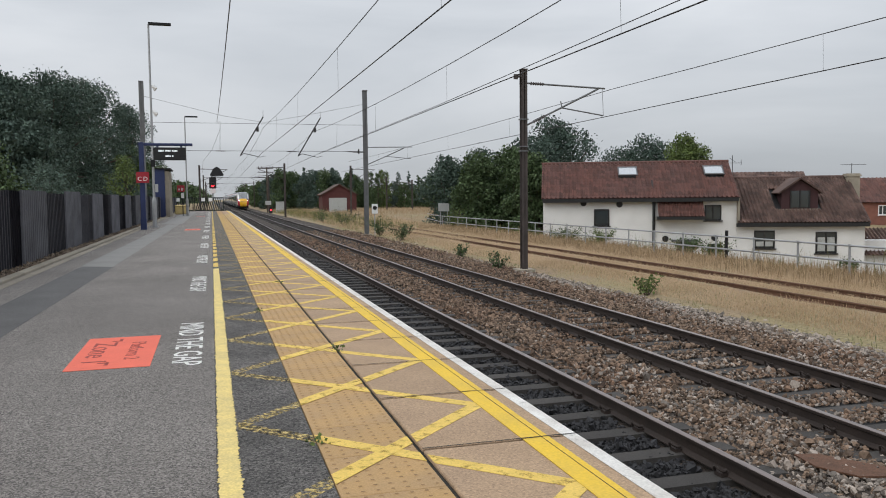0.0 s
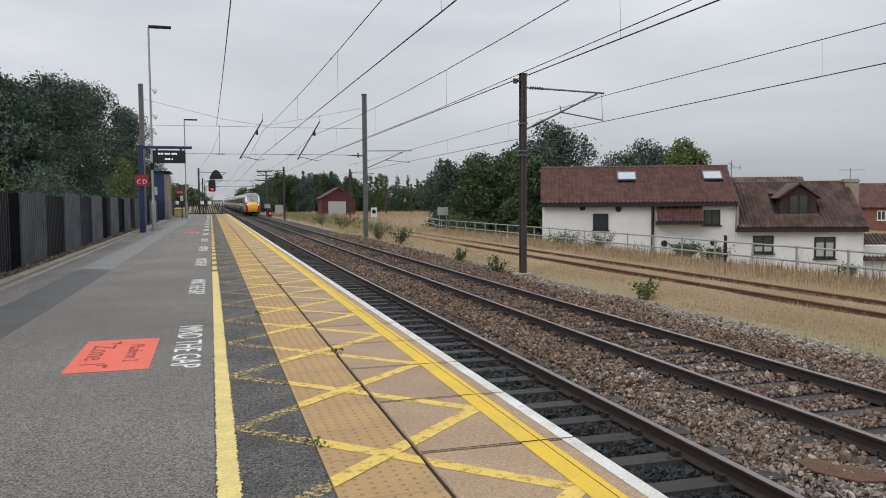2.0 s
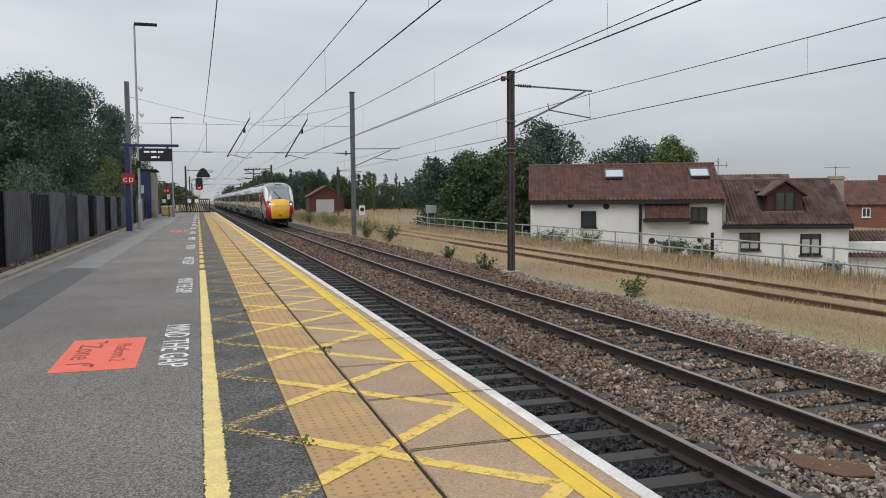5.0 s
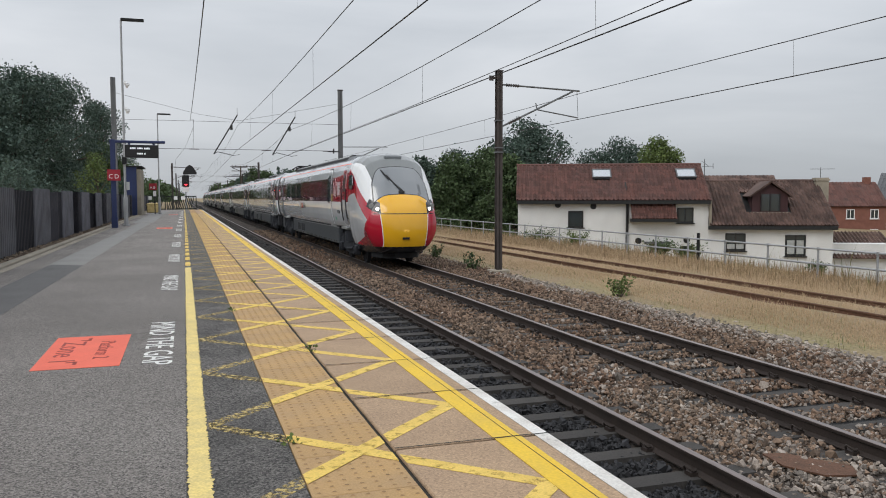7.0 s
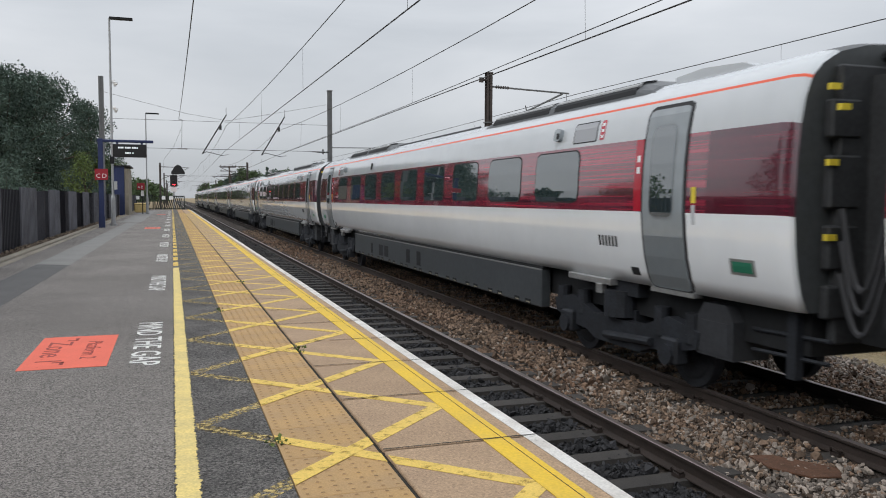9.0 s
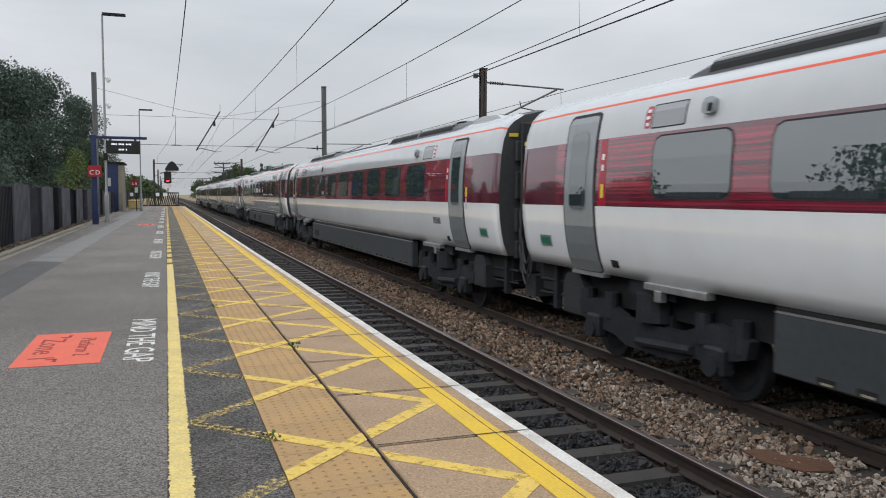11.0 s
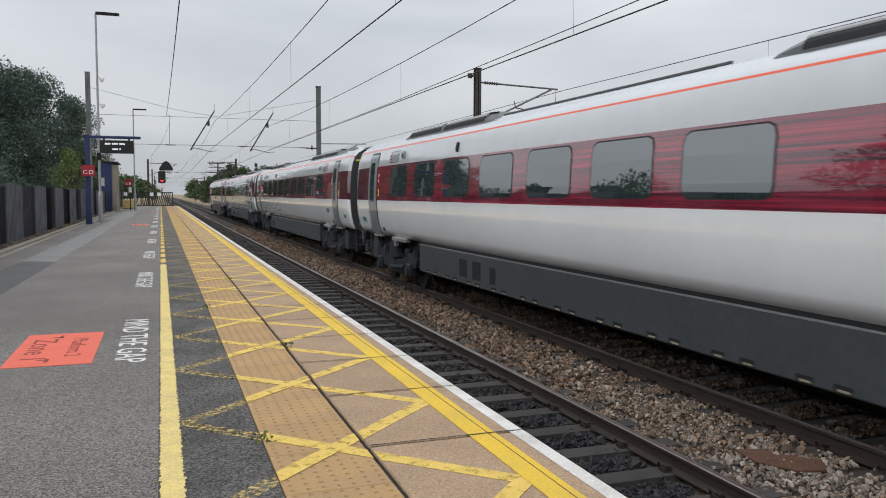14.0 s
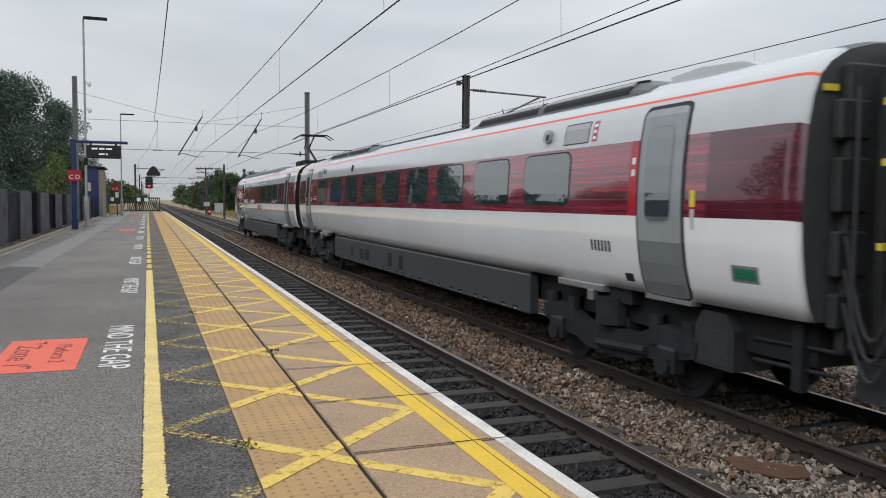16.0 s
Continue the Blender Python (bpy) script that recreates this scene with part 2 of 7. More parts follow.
    "maroon_board": mat("maroon_boarding", (0.045, 0.014, 0.016), 0.7, var=0.2, scale=3),
    "pane": plain("window_glass", (0.03, 0.04, 0.045), 0.05, spec=1.0),
    "skylight": plain("skylight_glass", (0.5, 0.515, 0.53), 0.15, 0.8),
    "cabinet": mat("cabinet_grey", (0.42, 0.43, 0.42), 0.6, var=0.1, scale=3),
    "gate": mat("dark_green_gate", (0.015, 0.022, 0.018), 0.7),
    "stone_yellow": mat("yellow_grit_bin", (0.5, 0.38, 0.16), 0.7),
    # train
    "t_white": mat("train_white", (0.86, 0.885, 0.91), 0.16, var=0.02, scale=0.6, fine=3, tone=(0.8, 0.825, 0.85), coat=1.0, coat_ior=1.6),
    "t_grey": mat("train_grey", (0.5, 0.425, 0.43), 0.3, var=0.04, scale=0.6, fine=3, coat=0.4),
    "t_red": mat("train_red", (0.42, 0.012, 0.03), 0.2, var=0.1, scale=0.7, fine=3, coat=0.6),
    "t_band": mat("train_maroon_band", (0.075, 0.011, 0.024), 0.15, var=0.35, scale=1.8, fine=2.6, tone=(0.4, 0.03, 0.062), stretch=(1, 0.12, 15.0), coat=1.0, coat_ior=2.1),
    "t_maroon": mat("train_maroon", (0.06, 0.01, 0.022), 0.15, var=0.25, scale=1.4, fine=2.4, tone=(0.14, 0.015, 0.03), stretch=(1, 0.16, 11.0), coat=1.0, coat_ior=1.8),
    "t_yellow": mat("train_yellow", (0.76, 0.4, 0.015), 0.3, var=0.04, scale=0.8, fine=3, coat=0.5),
    "t_orange": plain("train_orange_line", (0.75, 0.1, 0.04), 0.4),
    "t_roof": mat("train_roof_grey", (0.1, 0.104, 0.11), 0.5, var=0.15, scale=0.8, fine=10),
    "t_nose": mat("train_nose_grey", (0.13, 0.14, 0.14), 0.35, var=0.08, scale=0.8, fine=10, coat=0.3),
    "t_dark": mat("train_underframe", (0.008, 0.009, 0.011), 0.75, var=0.4, scale=2, fine=14),
    "t_skirt": mat("train_skirt_grey", (0.058, 0.065, 0.071), 0.42, var=0.15, scale=1, fine=10),
    "t_door": mat("train_door_grey", (0.27, 0.3, 0.32), 0.25, var=0.05, scale=1, fine=6, coat=0.4),
    "t_glass": glazed("train_window_glass", (0.028, 0.043, 0.047), 3.5),
    "t_screen": glazed("train_windscreen", (0.1, 0.11, 0.12), 2.0),
    "t_rubber": plain("black_rubber", (0.02, 0.02, 0.022), 0.7),
    "t_metal": mat("train_bare_metal", (0.4, 0.4, 0.4), 0.4, 0.6, var=0.2, scale=6),
    "t_tag": plain("yellow_tag", (0.7, 0.55, 0.05), 0.5),
    "t_green": plain("green_plate", (0.02, 0.17, 0.1), 0.5),
}


# ---- building helpers ----
def mesh_of(name, bm, materials, smooth=False):
    me = bpy.data.meshes.new(name)
    bm.to_mesh(me)
    bm.free()
    for m in (materials if isinstance(materials, (list, tuple)) else [materials]):
        me.materials.append(M[m])
    if smooth:
        me.polygons.foreach_set("use_smooth", [True] * len(me.polygons))
    return me


def part(name, bm, material=None, parent=None, label="", smooth=False):
    """Links a bmesh (or a mesh) as one mesh object under a thing or a part."""
    me = bm if isinstance(bm, bpy.types.Mesh) else mesh_of(name, bm, material, smooth)
    ob = new(name, me)
    if parent is not None:
        ob.parent = parent
    if label:
        tagged(ob, label)
    return ob


def thing(name, label, category, group="", kind="", at=None):
    ob = tagged(new(name), label, category, group, kind)
    if at is not None:
        ob.matrix_world = at
    return ob


def box(bm, x0, x1, y0, y1, z0, z1, mi=0, bevel=0.0):
    m = Matrix.LocRotScale(((x0 + x1) / 2, (y0 + y1) / 2, (z0 + z1) / 2), None, (abs(x1 - x0), abs(y1 - y0), abs(z1 - z0)))
    r = bmesh.ops.create_cube(bm, size=1, matrix=m)
    faces = {f for v in r["verts"] for f in v.link_faces}
    if bevel:
        e = {e for f in faces for e in f.edges}
        b = bmesh.ops.bevel(bm, geom=list(e), offset=bevel, segments=1, affect="EDGES")
        faces = {f for v in b["verts"] for f in v.link_faces} | {f for f in faces if f.is_valid}
    for f in faces:
        f.material_index = mi
    return bm


def boxes(*rows, bevel=0.0):
    bm = bmesh.new()
    for r in rows:
        box(bm, *r, bevel=bevel)
    return bm


def tube(bm, a, b, r0, r1=None, sides=8, mi=0):
    """A tapered round bar from a to b."""
    a, b = Vector(a), Vector(b)
    d = b - a
    turn = d.to_track_quat("Z", "Y").to_matrix().to_4x4()
    r = bmesh.ops.create_cone(bm, cap_ends=True, segments=sides, radius1=r0, radius2=r0 if r1 is None else r1, depth=d.length,
                              matrix=Matrix.Translation((a + b) / 2) @ turn)
    for f in {f for v in r["verts"] for f in v.link_faces}:
        f.material_index = mi
    return bm


def tubes(*rows, sides=8):
    bm = bmesh.new()
    for r in rows:
        tube(bm, *r, sides=sides)
    return bm


def prism(bm, outline, axis, a, b, mi=0):
    """An outline of 2D points swept along an axis ('x', 'y' or 'z') from a to b."""
    def at(p, s):
        return {"x": (s, p[0], p[1]), "y": (p[0], s, p[1]), "z": (p[0], p[1], s)}[axis]
    lo, hi = [bm.verts.new(at(p, a)) for p in outline], [bm.verts.new(at(p, b)) for p in outline]
    k = len(outline)
    made = [bm.faces.new((lo[i], lo[(i + 1) % k], hi[(i + 1) % k], hi[i])) for i in range(k)]
    made += [bm.faces.new(lo[::-1]), bm.faces.new(hi)]
    for f in made:
        f.material_index = mi
    bmesh.ops.recalc_face_normals(bm, faces=made)
    return bm


def prisms(outline, axis, a, b):
    return prism(bmesh.new(), outline, axis, a, b)


def raw_mesh(name, verts, faces, material, smooth=False, index=None):
    """A mesh from numpy arrays; faces all have the same number of corners."""
    me = bpy.data.meshes.new(name)
    verts, faces = np.asarray(verts, np.float32), np.asarray(faces, np.int32)
    k = faces.shape[1]
    me.vertices.add(len(verts))
    me.vertices.foreach_set("co", verts.ravel())
    me.loops.add(faces.size)
    me.loops.foreach_set("vertex_index", faces.ravel())
    me.polygons.add(len(faces))
    me.polygons.foreach_set("loop_start", np.arange(0, faces.size, k, dtype=np.int32))
    me.polygons.foreach_set("loop_total", np.full(len(faces), k, np.int32))
    me.polygons.foreach_set("use_smooth", np.full(len(faces), smooth))
    for m in (material if isinstance(material, (list, tuple)) else [material]):
        me.materials.append(M[m])
    if index is not None:
        me.polygons.foreach_set("material_index", np.asarray(index, np.int32))
    me.update(calc_edges=True)
    me.validate()
    return me


def scatter(name, base_v, base_f, places, sizes, material, squash=0.7, seed=1, upright=False):
    """Many small copies of one little shape in a single mesh, each turned, scaled and squashed."""
    rng = np.random.default_rng(seed)
    n, bv, bf = len(places), np.asarray(base_v, float), np.asarray(base_f)
    if upright:
        a = rng.uniform(0, 2 * np.pi, n)
        c, s, o, i = np.cos(a), np.sin(a), np.zeros(n), np.ones(n)
        rot = np.stack([np.stack([c, -s, o], 1), np.stack([s, c, o], 1), np.stack([o, o, i], 1)], 1)
    else:
        q = rng.normal(size=(n, 4))
        q /= np.linalg.norm(q, axis=1, keepdims=True)
        w, x, y, z = q.T
        rot = np.stack([np.stack([1 - 2 * (y * y + z * z), 2 * (x * y - z * w), 2 * (x * z + y * w)], 1),
                        np.stack([2 * (x * y + z * w), 1 - 2 * (x * x + z * z), 2 * (y * z - x * w)], 1),
                        np.stack([2 * (x * z - y * w), 2 * (y * z + x * w), 1 - 2 * (x * x + y * y)], 1)], 1)
    shape = bv[None] * (1 if upright else rng.uniform(squash, 1.25, (n, 1, 3)))
    v = np.einsum("nij,nkj->nki", rot, shape) * np.asarray(sizes)[:, None, None] + np.asarray(places)[:, None]
    f = (bf[None] + (np.arange(n) * len(bv))[:, None, None]).reshape(-1, bf.shape[1])
    return raw_mesh(name, v.reshape(-1, 3), f, material)


PEBBLE_V = [(1, 0, 0.1), (-1, 0.1, 0), (0.1, 1, -0.1), (0, -1, 0.15), (0.15, 0, 1), (-0.1, 0.1, -1), (0.62, 0.62, 0.55), (-0.65, -0.6, 0.5)]
PEBBLE_F = [(0, 6, 4), (6, 2, 4), (2, 1, 4), (1, 7, 4), (7, 3, 4), (3, 0, 4), (0, 2, 6), (1, 3, 7), (2, 0, 5), (1, 2, 5), (3, 1, 5), (0, 3, 5)]


def lettering(name, text, size, material, parent, m, thick=0.002, label="", align="LEFT", squeeze=1.0):
    """Flat letters as a mesh, built with the built-in font, in the plane of m with its x to the right of the reader."""
    cu = bpy.data.curves.new(name, "FONT")
    cu.body, cu.size, cu.extrude, cu.align_x, cu.resolution_u = text, size, thick, align, 2
    tmp = bpy.data.objects.new(name, cu)
    scene.collection.objects.link(tmp)
    me = bpy.data.meshes.new_from_object(tmp.evaluated_get(bpy.context.evaluated_depsgraph_get()))
    bpy.data.objects.remove(tmp)
    me.materials.clear()
    me.materials.append(M[material])
    me.transform(Matrix.Diagonal((squeeze, 1, 1, 1)))
    ob = new(name, me)
    if parent is not None:
        ob.parent = parent
    ob.matrix_basis = m
    if label:
        tagged(ob, label)
    return ob

# ---- plan: platform edge at x = 0, platform top at z = 0, tracks along y ----
RAIL = -0.915
BED = -1.085
RAILS_1, RAILS_2 = (0.796, 2.301), (4.086, 5.593)
TRACK_2 = 4.84
SIDING = (10.95, 12.455)
END_Y = 97.0


# ---- ground ----
def ground_height(x, y):
    """Level by the tracks, falling to lower ground beyond the railing."""
    z = -1.2
    if x > 8.2:
        z += 0.13 * min(1, (x - 8.2) / 1.5)
    if x > 16.3:
        k = min(1, (x - 16.3) / 7.0)
        near = max(0.0, min(1.0, (105 - y) / 40))
        z -= 3.1 * k * k * (3 - 2 * k) * near
    if x < -5.3:
        z += 1.1 * min(1, (-5.3 - x) / 0.3)
    return z


def build_ground():
    xs = np.unique(np.r_[-2600, -900, -300, -120, -60, np.arange(-40, -6, 4), -6, -5.6, -5.3, 0, 4, 8.2, np.arange(9, 32, 0.9), np.arange(34, 120, 8), 160, 300, 900, 2600])
    ys = np.unique(np.r_[-2600, -900, -300, -120, np.arange(-60, 0, 10), np.arange(0, 120, 3.0), np.arange(120, 320, 20), 400, 700, 1300, 2600, 4000])
    v = [(x, y, ground_height(x, y) + 0.05 * noise.noise((x * 0.4, y * 0.4, 0)) * (x > 9)) for y in ys for x in xs]
    k = len(xs)
    f = [(j * k + i, j * k + i + 1, (j + 1) * k + i + 1, (j + 1) * k + i) for j in range(len(ys) - 1) for i in range(k - 1)]
    return tagged(part("ground", raw_mesh("ground", v, f, "earth", True)), "dry bare earth beside the railway tracks", "ground", kind="structure")


build_ground()


def ballast_profile(x):
    if x < 2.9:
        return BED - 0.02 if x > 0.3 else BED
    if x < 3.6:
        return BED + 0.02
    if x < 7.1:
        return BED
    return BED - 0.16 * min(1.0, (x - 7.1) / 1.6)


def build_ballast():
    rng = np.random.default_rng(5)
    xs = np.arange(0.0, 9.01, 0.3)
    ys = np.r_[np.arange(-30, 60, 0.5), np.arange(60, 700, 10)]
    v = np.array([(x, y, ballast_profile(x)) for y in ys for x in xs])
    v[:, 2] += rng.uniform(-0.012, 0.012, len(v)) - 0.02
    k = len(xs)
    f = [(j * k + i, j * k + i + 1, (j + 1) * k + i + 1, (j + 1) * k + i) for j in range(len(ys) - 1) for i in range(k - 1)]
    mid = v[np.array(f)].mean(1)
    dark = ((mid[:, 0] < 2.25) | ((mid[:, 0] > 4.2) & (mid[:, 0] < 5.4))).astype(int)
    bed = tagged(part("ballast_bed", raw_mesh("ballast_bed", v, f, ["ballast", "ballast_dark"], False, dark)), "brown stone ballast under the tracks, oily between the rails", "ballast", kind="structure")
    # loose stones, densest where they can be told apart
    rows = []
    for y0, y1, per, size in ((-8, 1.5, 160, 0.03), (1.5, 9, 1000, 0.0235), (9, 18, 520, 0.028), (18, 34, 260, 0.03), (34, 60, 60, 0.045)):
        n = int(per * (y1 - y0) * 8.6)
        p = np.stack([rng.uniform(0.15, 8.75, n), rng.uniform(y0, y1, n), np.zeros(n), size * rng.lognormal(0, 0.28, n)], 1)
        rows.append(p)
    p = np.concatenate(rows)
    for r in (*RAILS_1, *RAILS_2):
        p = p[np.abs(p[:, 0] - r) > 0.09]
    p[:, 2] = [ballast_profile(x) for x in p[:, 0]] + p[:, 3] * rng.uniform(-0.35, 0.9, len(p)) - 0.006
    # stones seldom lie on the sleepers
    on = (((p[:, 1] - 4.38) / 0.7) % 1 < 0.36) & (((p[:, 0] > 0.28) & (p[:, 0] < 2.75)) | ((p[:, 0] > 3.65) & (p[:, 0] < 6.05)))
    inner = ((p[:, 0] > 0.8) & (p[:, 0] < 2.3)) | ((p[:, 0] > 4.1) & (p[:, 0] < 5.6))
    p = p[~on | ((rng.uniform(size=len(p)) < 0.12) & ~inner)]
    p[p[:, 0] < 2.25, 2] -= 0.012
    oily = (p[:, 0] < 2.25)
    drift = np.array([noise.noise((a * 0.6, b * 0.25, 3.0)) for a, b in zip(p[:, 0], p[:, 1])])
    pale = (p[:, 0] + 1.1 * drift + rng.normal(0, 0.35, len(p)) > 7.45 + 0.06 * np.maximum(0, p[:, 1] - 16)) | ((p[:, 0] > 2.5) & (p[:, 0] < 4.0) & (p[:, 1] + 1.5 * drift < 5.6) & (rng.uniform(size=len(p)) < 0.65)) | ((p[:, 0] > 2.5) & (p[:, 1] < 10) & (rng.uniform(size=len(p)) < 0.2)) | (~oily & (rng.uniform(size=len(p)) < 0.1 * np.clip(1.6 - p[:, 1] / 12, 0.15, 1)))
    for name, sel, m, label in (("ballast_stones", ~oily & ~pale, "stone", "loose brown and grey ballast stones around the tracks"),
                                ("ballast_stones", oily, "stone_dark", "oily dark ballast stones between platform and rail"),
                                ("ballast_stones", pale & ~oily, "stone_pale", "pale grey ballast stones along the track's edge")):
        q = p[sel]
        tagged(part(name, scatter(name, PEBBLE_V, PEBBLE_F, q[:, :3], q[:, 3], m, 0.5, 7)), label, "ballast", kind="stuff")
    return bed


ballast_bed = build_ballast()

RAIL_SHAPE = [(-0.075, -0.159), (0.075, -0.159), (0.075, -0.147), (0.012, -0.125), (0.012, -0.045), (0.036, -0.032), (0.036, -0.006), (0.028, 0.0), (-0.028, 0.0), (-0.036, -0.006), (-0.036, -0.032), (-0.012, -0.045), (-0.012, -0.125), (-0.075, -0.147)]


def build_rail(x, y0, y1, label, head="rail_head", side="rail_side", z=RAIL):
    bm = prisms([(x + a, z + b) for a, b in RAIL_SHAPE], "y", y0, y1)
    me = mesh_of("rail", bm, [side, head])
    for p in me.polygons:
        if p.normal.z > 0.5 and p.center.z > z - 0.01:
            p.material_index = 1
    return tagged(part("rail", me), label, "rail", kind="structure")


for i, x in enumerate((*RAILS_1, *RAILS_2)):
    build_rail(x, -40, 900, "worn steel running rail with a bright head on concrete sleepers")
for x in SIDING:
    build_rail(x, -40, 66, "rusty siding rail sunk in dry grass", "rust", "rust", RAIL - 0.03)


def bent_rail(x):
    """The siding's far end, curving off towards the side."""
    bm = bmesh.new()
    pts = []
    for i in range(13):
        s = i * 4.0
        a = s * s / 300.0
        pts.append((x + a, 66 + s * 0.97))
    for (xa, ya), (xb, yb) in zip(pts, pts[1:]):
        for dx, z0, z1 in ((0.035, -0.04, 0.0), (0.012, -0.15, -0.04)):
            v = [bm.verts.new(c) for c in ((xa - dx, ya, RAIL + z0), (xa + dx, ya, RAIL + z0), (xb + dx, yb, RAIL + z0), (xb - dx, yb, RAIL + z0),
                                           (xa - dx, ya, RAIL + z1), (xa + dx, ya, RAIL + z1), (xb + dx, yb, RAIL + z1), (xb - dx, yb, RAIL + z1))]
            for q in ((0, 3, 2, 1), (4, 5, 6, 7), (0, 1, 5, 4), (1, 2, 6, 5), (2, 3, 7, 6), (3, 0, 4, 7)):
                bm.faces.new([v[k] for k in q])
    return tagged(part("rail", bm, "rust"), "rusty siding rail curving away through dry grass", "rail", kind="structure")


for x in SIDING:
    bent_rail(x)


def sleeper_mesh():
    bm = prisms([(-0.13, -0.17), (0.13, -0.17), (0.115, 0.0), (-0.115, 0.0)], "x", -1.25, 1.25)
    return mesh_of("sleeper", bm, "sleeper")


SLEEPER = sleeper_mesh()


def clip_mesh():
    """One bent spring clip with its shoulder."""
    bm = boxes((-0.035, 0.035, -0.05, 0.05, 0.0, 0.035))
    ring = [(0.03, -0.045, 0.035), (0.055, -0.03, 0.075), (0.06, 0.0, 0.09), (0.05, 0.035, 0.07), (0.02, 0.045, 0.05), (-0.03, 0.03, 0.045), (-0.045, 0.0, 0.05)]
    for a, b in zip(ring, ring[1:]):
        tube(bm, a, b, 0.011, sides=5)
    return mesh_of("rail_clip", bm, "rail_side")


CLIP = clip_mesh()
for number, (a, b) in enumerate((RAILS_1, RAILS_2)):
    centre = (a + b) / 2
    for i in range(-3, 142):
        s = part("sleeper", SLEEPER, None, ballast_bed)
        s.location = (centre, 4.38 + 0.7 * i, BED + 0.015)
    for i in range(-3, 26):
        for x, d in ((a, 1), (a, -1), (b, 1), (b, -1)):
            if number == 0 and x == a:
                continue
            c = part("rail_clip", CLIP, None, ballast_bed)
            c.matrix_basis = pose(x + d * 0.1, 4.38 + 0.7 * i, BED + 0.015, 0, 0, 0 if d > 0 else 180)
    far = bmesh.new()
    for i in (*range(-45, -3), *range(142, 400)):
        y = 4.38 + 0.7 * i
        box(far, centre - 1.25, centre + 1.25, y - 0.12, y + 0.12, BED - 0.1, BED + 0.015)
    tagged(part("far_sleepers", far, "sleeper", ballast_bed), kind="stuff")

# a rusty steel plate lies on the stones between the tracks
plate = prisms([(3.05, 5.62), (3.22, 5.3), (3.5, 5.22), (3.62, 5.42), (3.5, 5.6), (3.3, 5.9), (3.1, 5.95)], "z", BED + 0.045, BED + 0.06)
tagged(part("rusty_plate", plate, "rust"), "rusty flat steel plate lying on the ballast", "scrap metal")


# ---- platform ----
def build_platform():
    p = tagged(thing("platform", "asphalt railway platform with buff edge slabs", "platform", kind="structure"))
    body = boxes((-5.4, -0.12, -14, END_Y, -1.3, -0.09))
    part("platform_wall", body, "wall_brick", p)
    part("platform_surface", boxes((-5.4, -1.99, -14, END_Y, -0.09, 0.0)), "asphalt", p)
    part("edge_strip", boxes((-1.99, -1.452, -14, END_Y, -0.09, -0.002)), "asphalt_rough", p, "rough dark asphalt strip")
    part("joint_bed", boxes((-1.452, -0.1, -14, END_Y, -0.09, -0.02)), "joint", p)
    # older repairs in the asphalt
    part("dark_patch", prisms([(-4.95, -14), (-4.3, -14), (-3.95, 17.4), (-4.6, 17.8)], "z", 0.0, 0.003), "asphalt_patch", p, "dark asphalt repair strip")
    part("pale_patch", prisms([(-4.62, 17.8), (-3.95, 17.4), (-3.75, 46), (-4.3, 46)], "z", 0.0, 0.003), "asphalt_pale", p, "pale worn asphalt strip")
    part("pale_patch", boxes((-4.7, -3.6, 46.5, 88, 0.0, 0.003)), "asphalt_pale", p, "pale worn asphalt")
    return p


platform = build_platform()


def build_kerb():
    me = mesh_of("kerb_stone", boxes((-0.09, 0.09, 0.006, 0.909, -0.2, 0.05), bevel=0.012), "kerb")
    me2 = mesh_of("kerb_stone", boxes((-0.07, 0.07, 0.004, 0.911, -0.2, 0.012), bevel=0.006), "kerb")
    for i in range(110):
        for m, x in ((me, -5.42), (me2, -5.22)):
            k = part("kerb_stone", m, None, platform)
            k.location = (x, -3 + i * 0.915, 0.002)


build_kerb()

# fallen leaves and grit between kerb and fence
rng = np.random.default_rng(11)
n = 5200
q = np.stack([-5.53 - np.abs(rng.normal(0, 0.16, n)), rng.uniform(4, 60, n), rng.uniform(0.0, 0.05, n)], 1)
tagged(part("leaf_litter", scatter("leaf_litter", PEBBLE_V, PEBBLE_F, q, rng.uniform(0.012, 0.05, n), "litter", 0.4, 3)), "dry leaf litter and grit along the fence", "litter", kind="stuff")
tagged(part("verge", boxes((-9.0, -5.5, -14, 130, -0.4, 0.0)), "earth"), "bare earth strip under the fence", "ground", kind="structure")


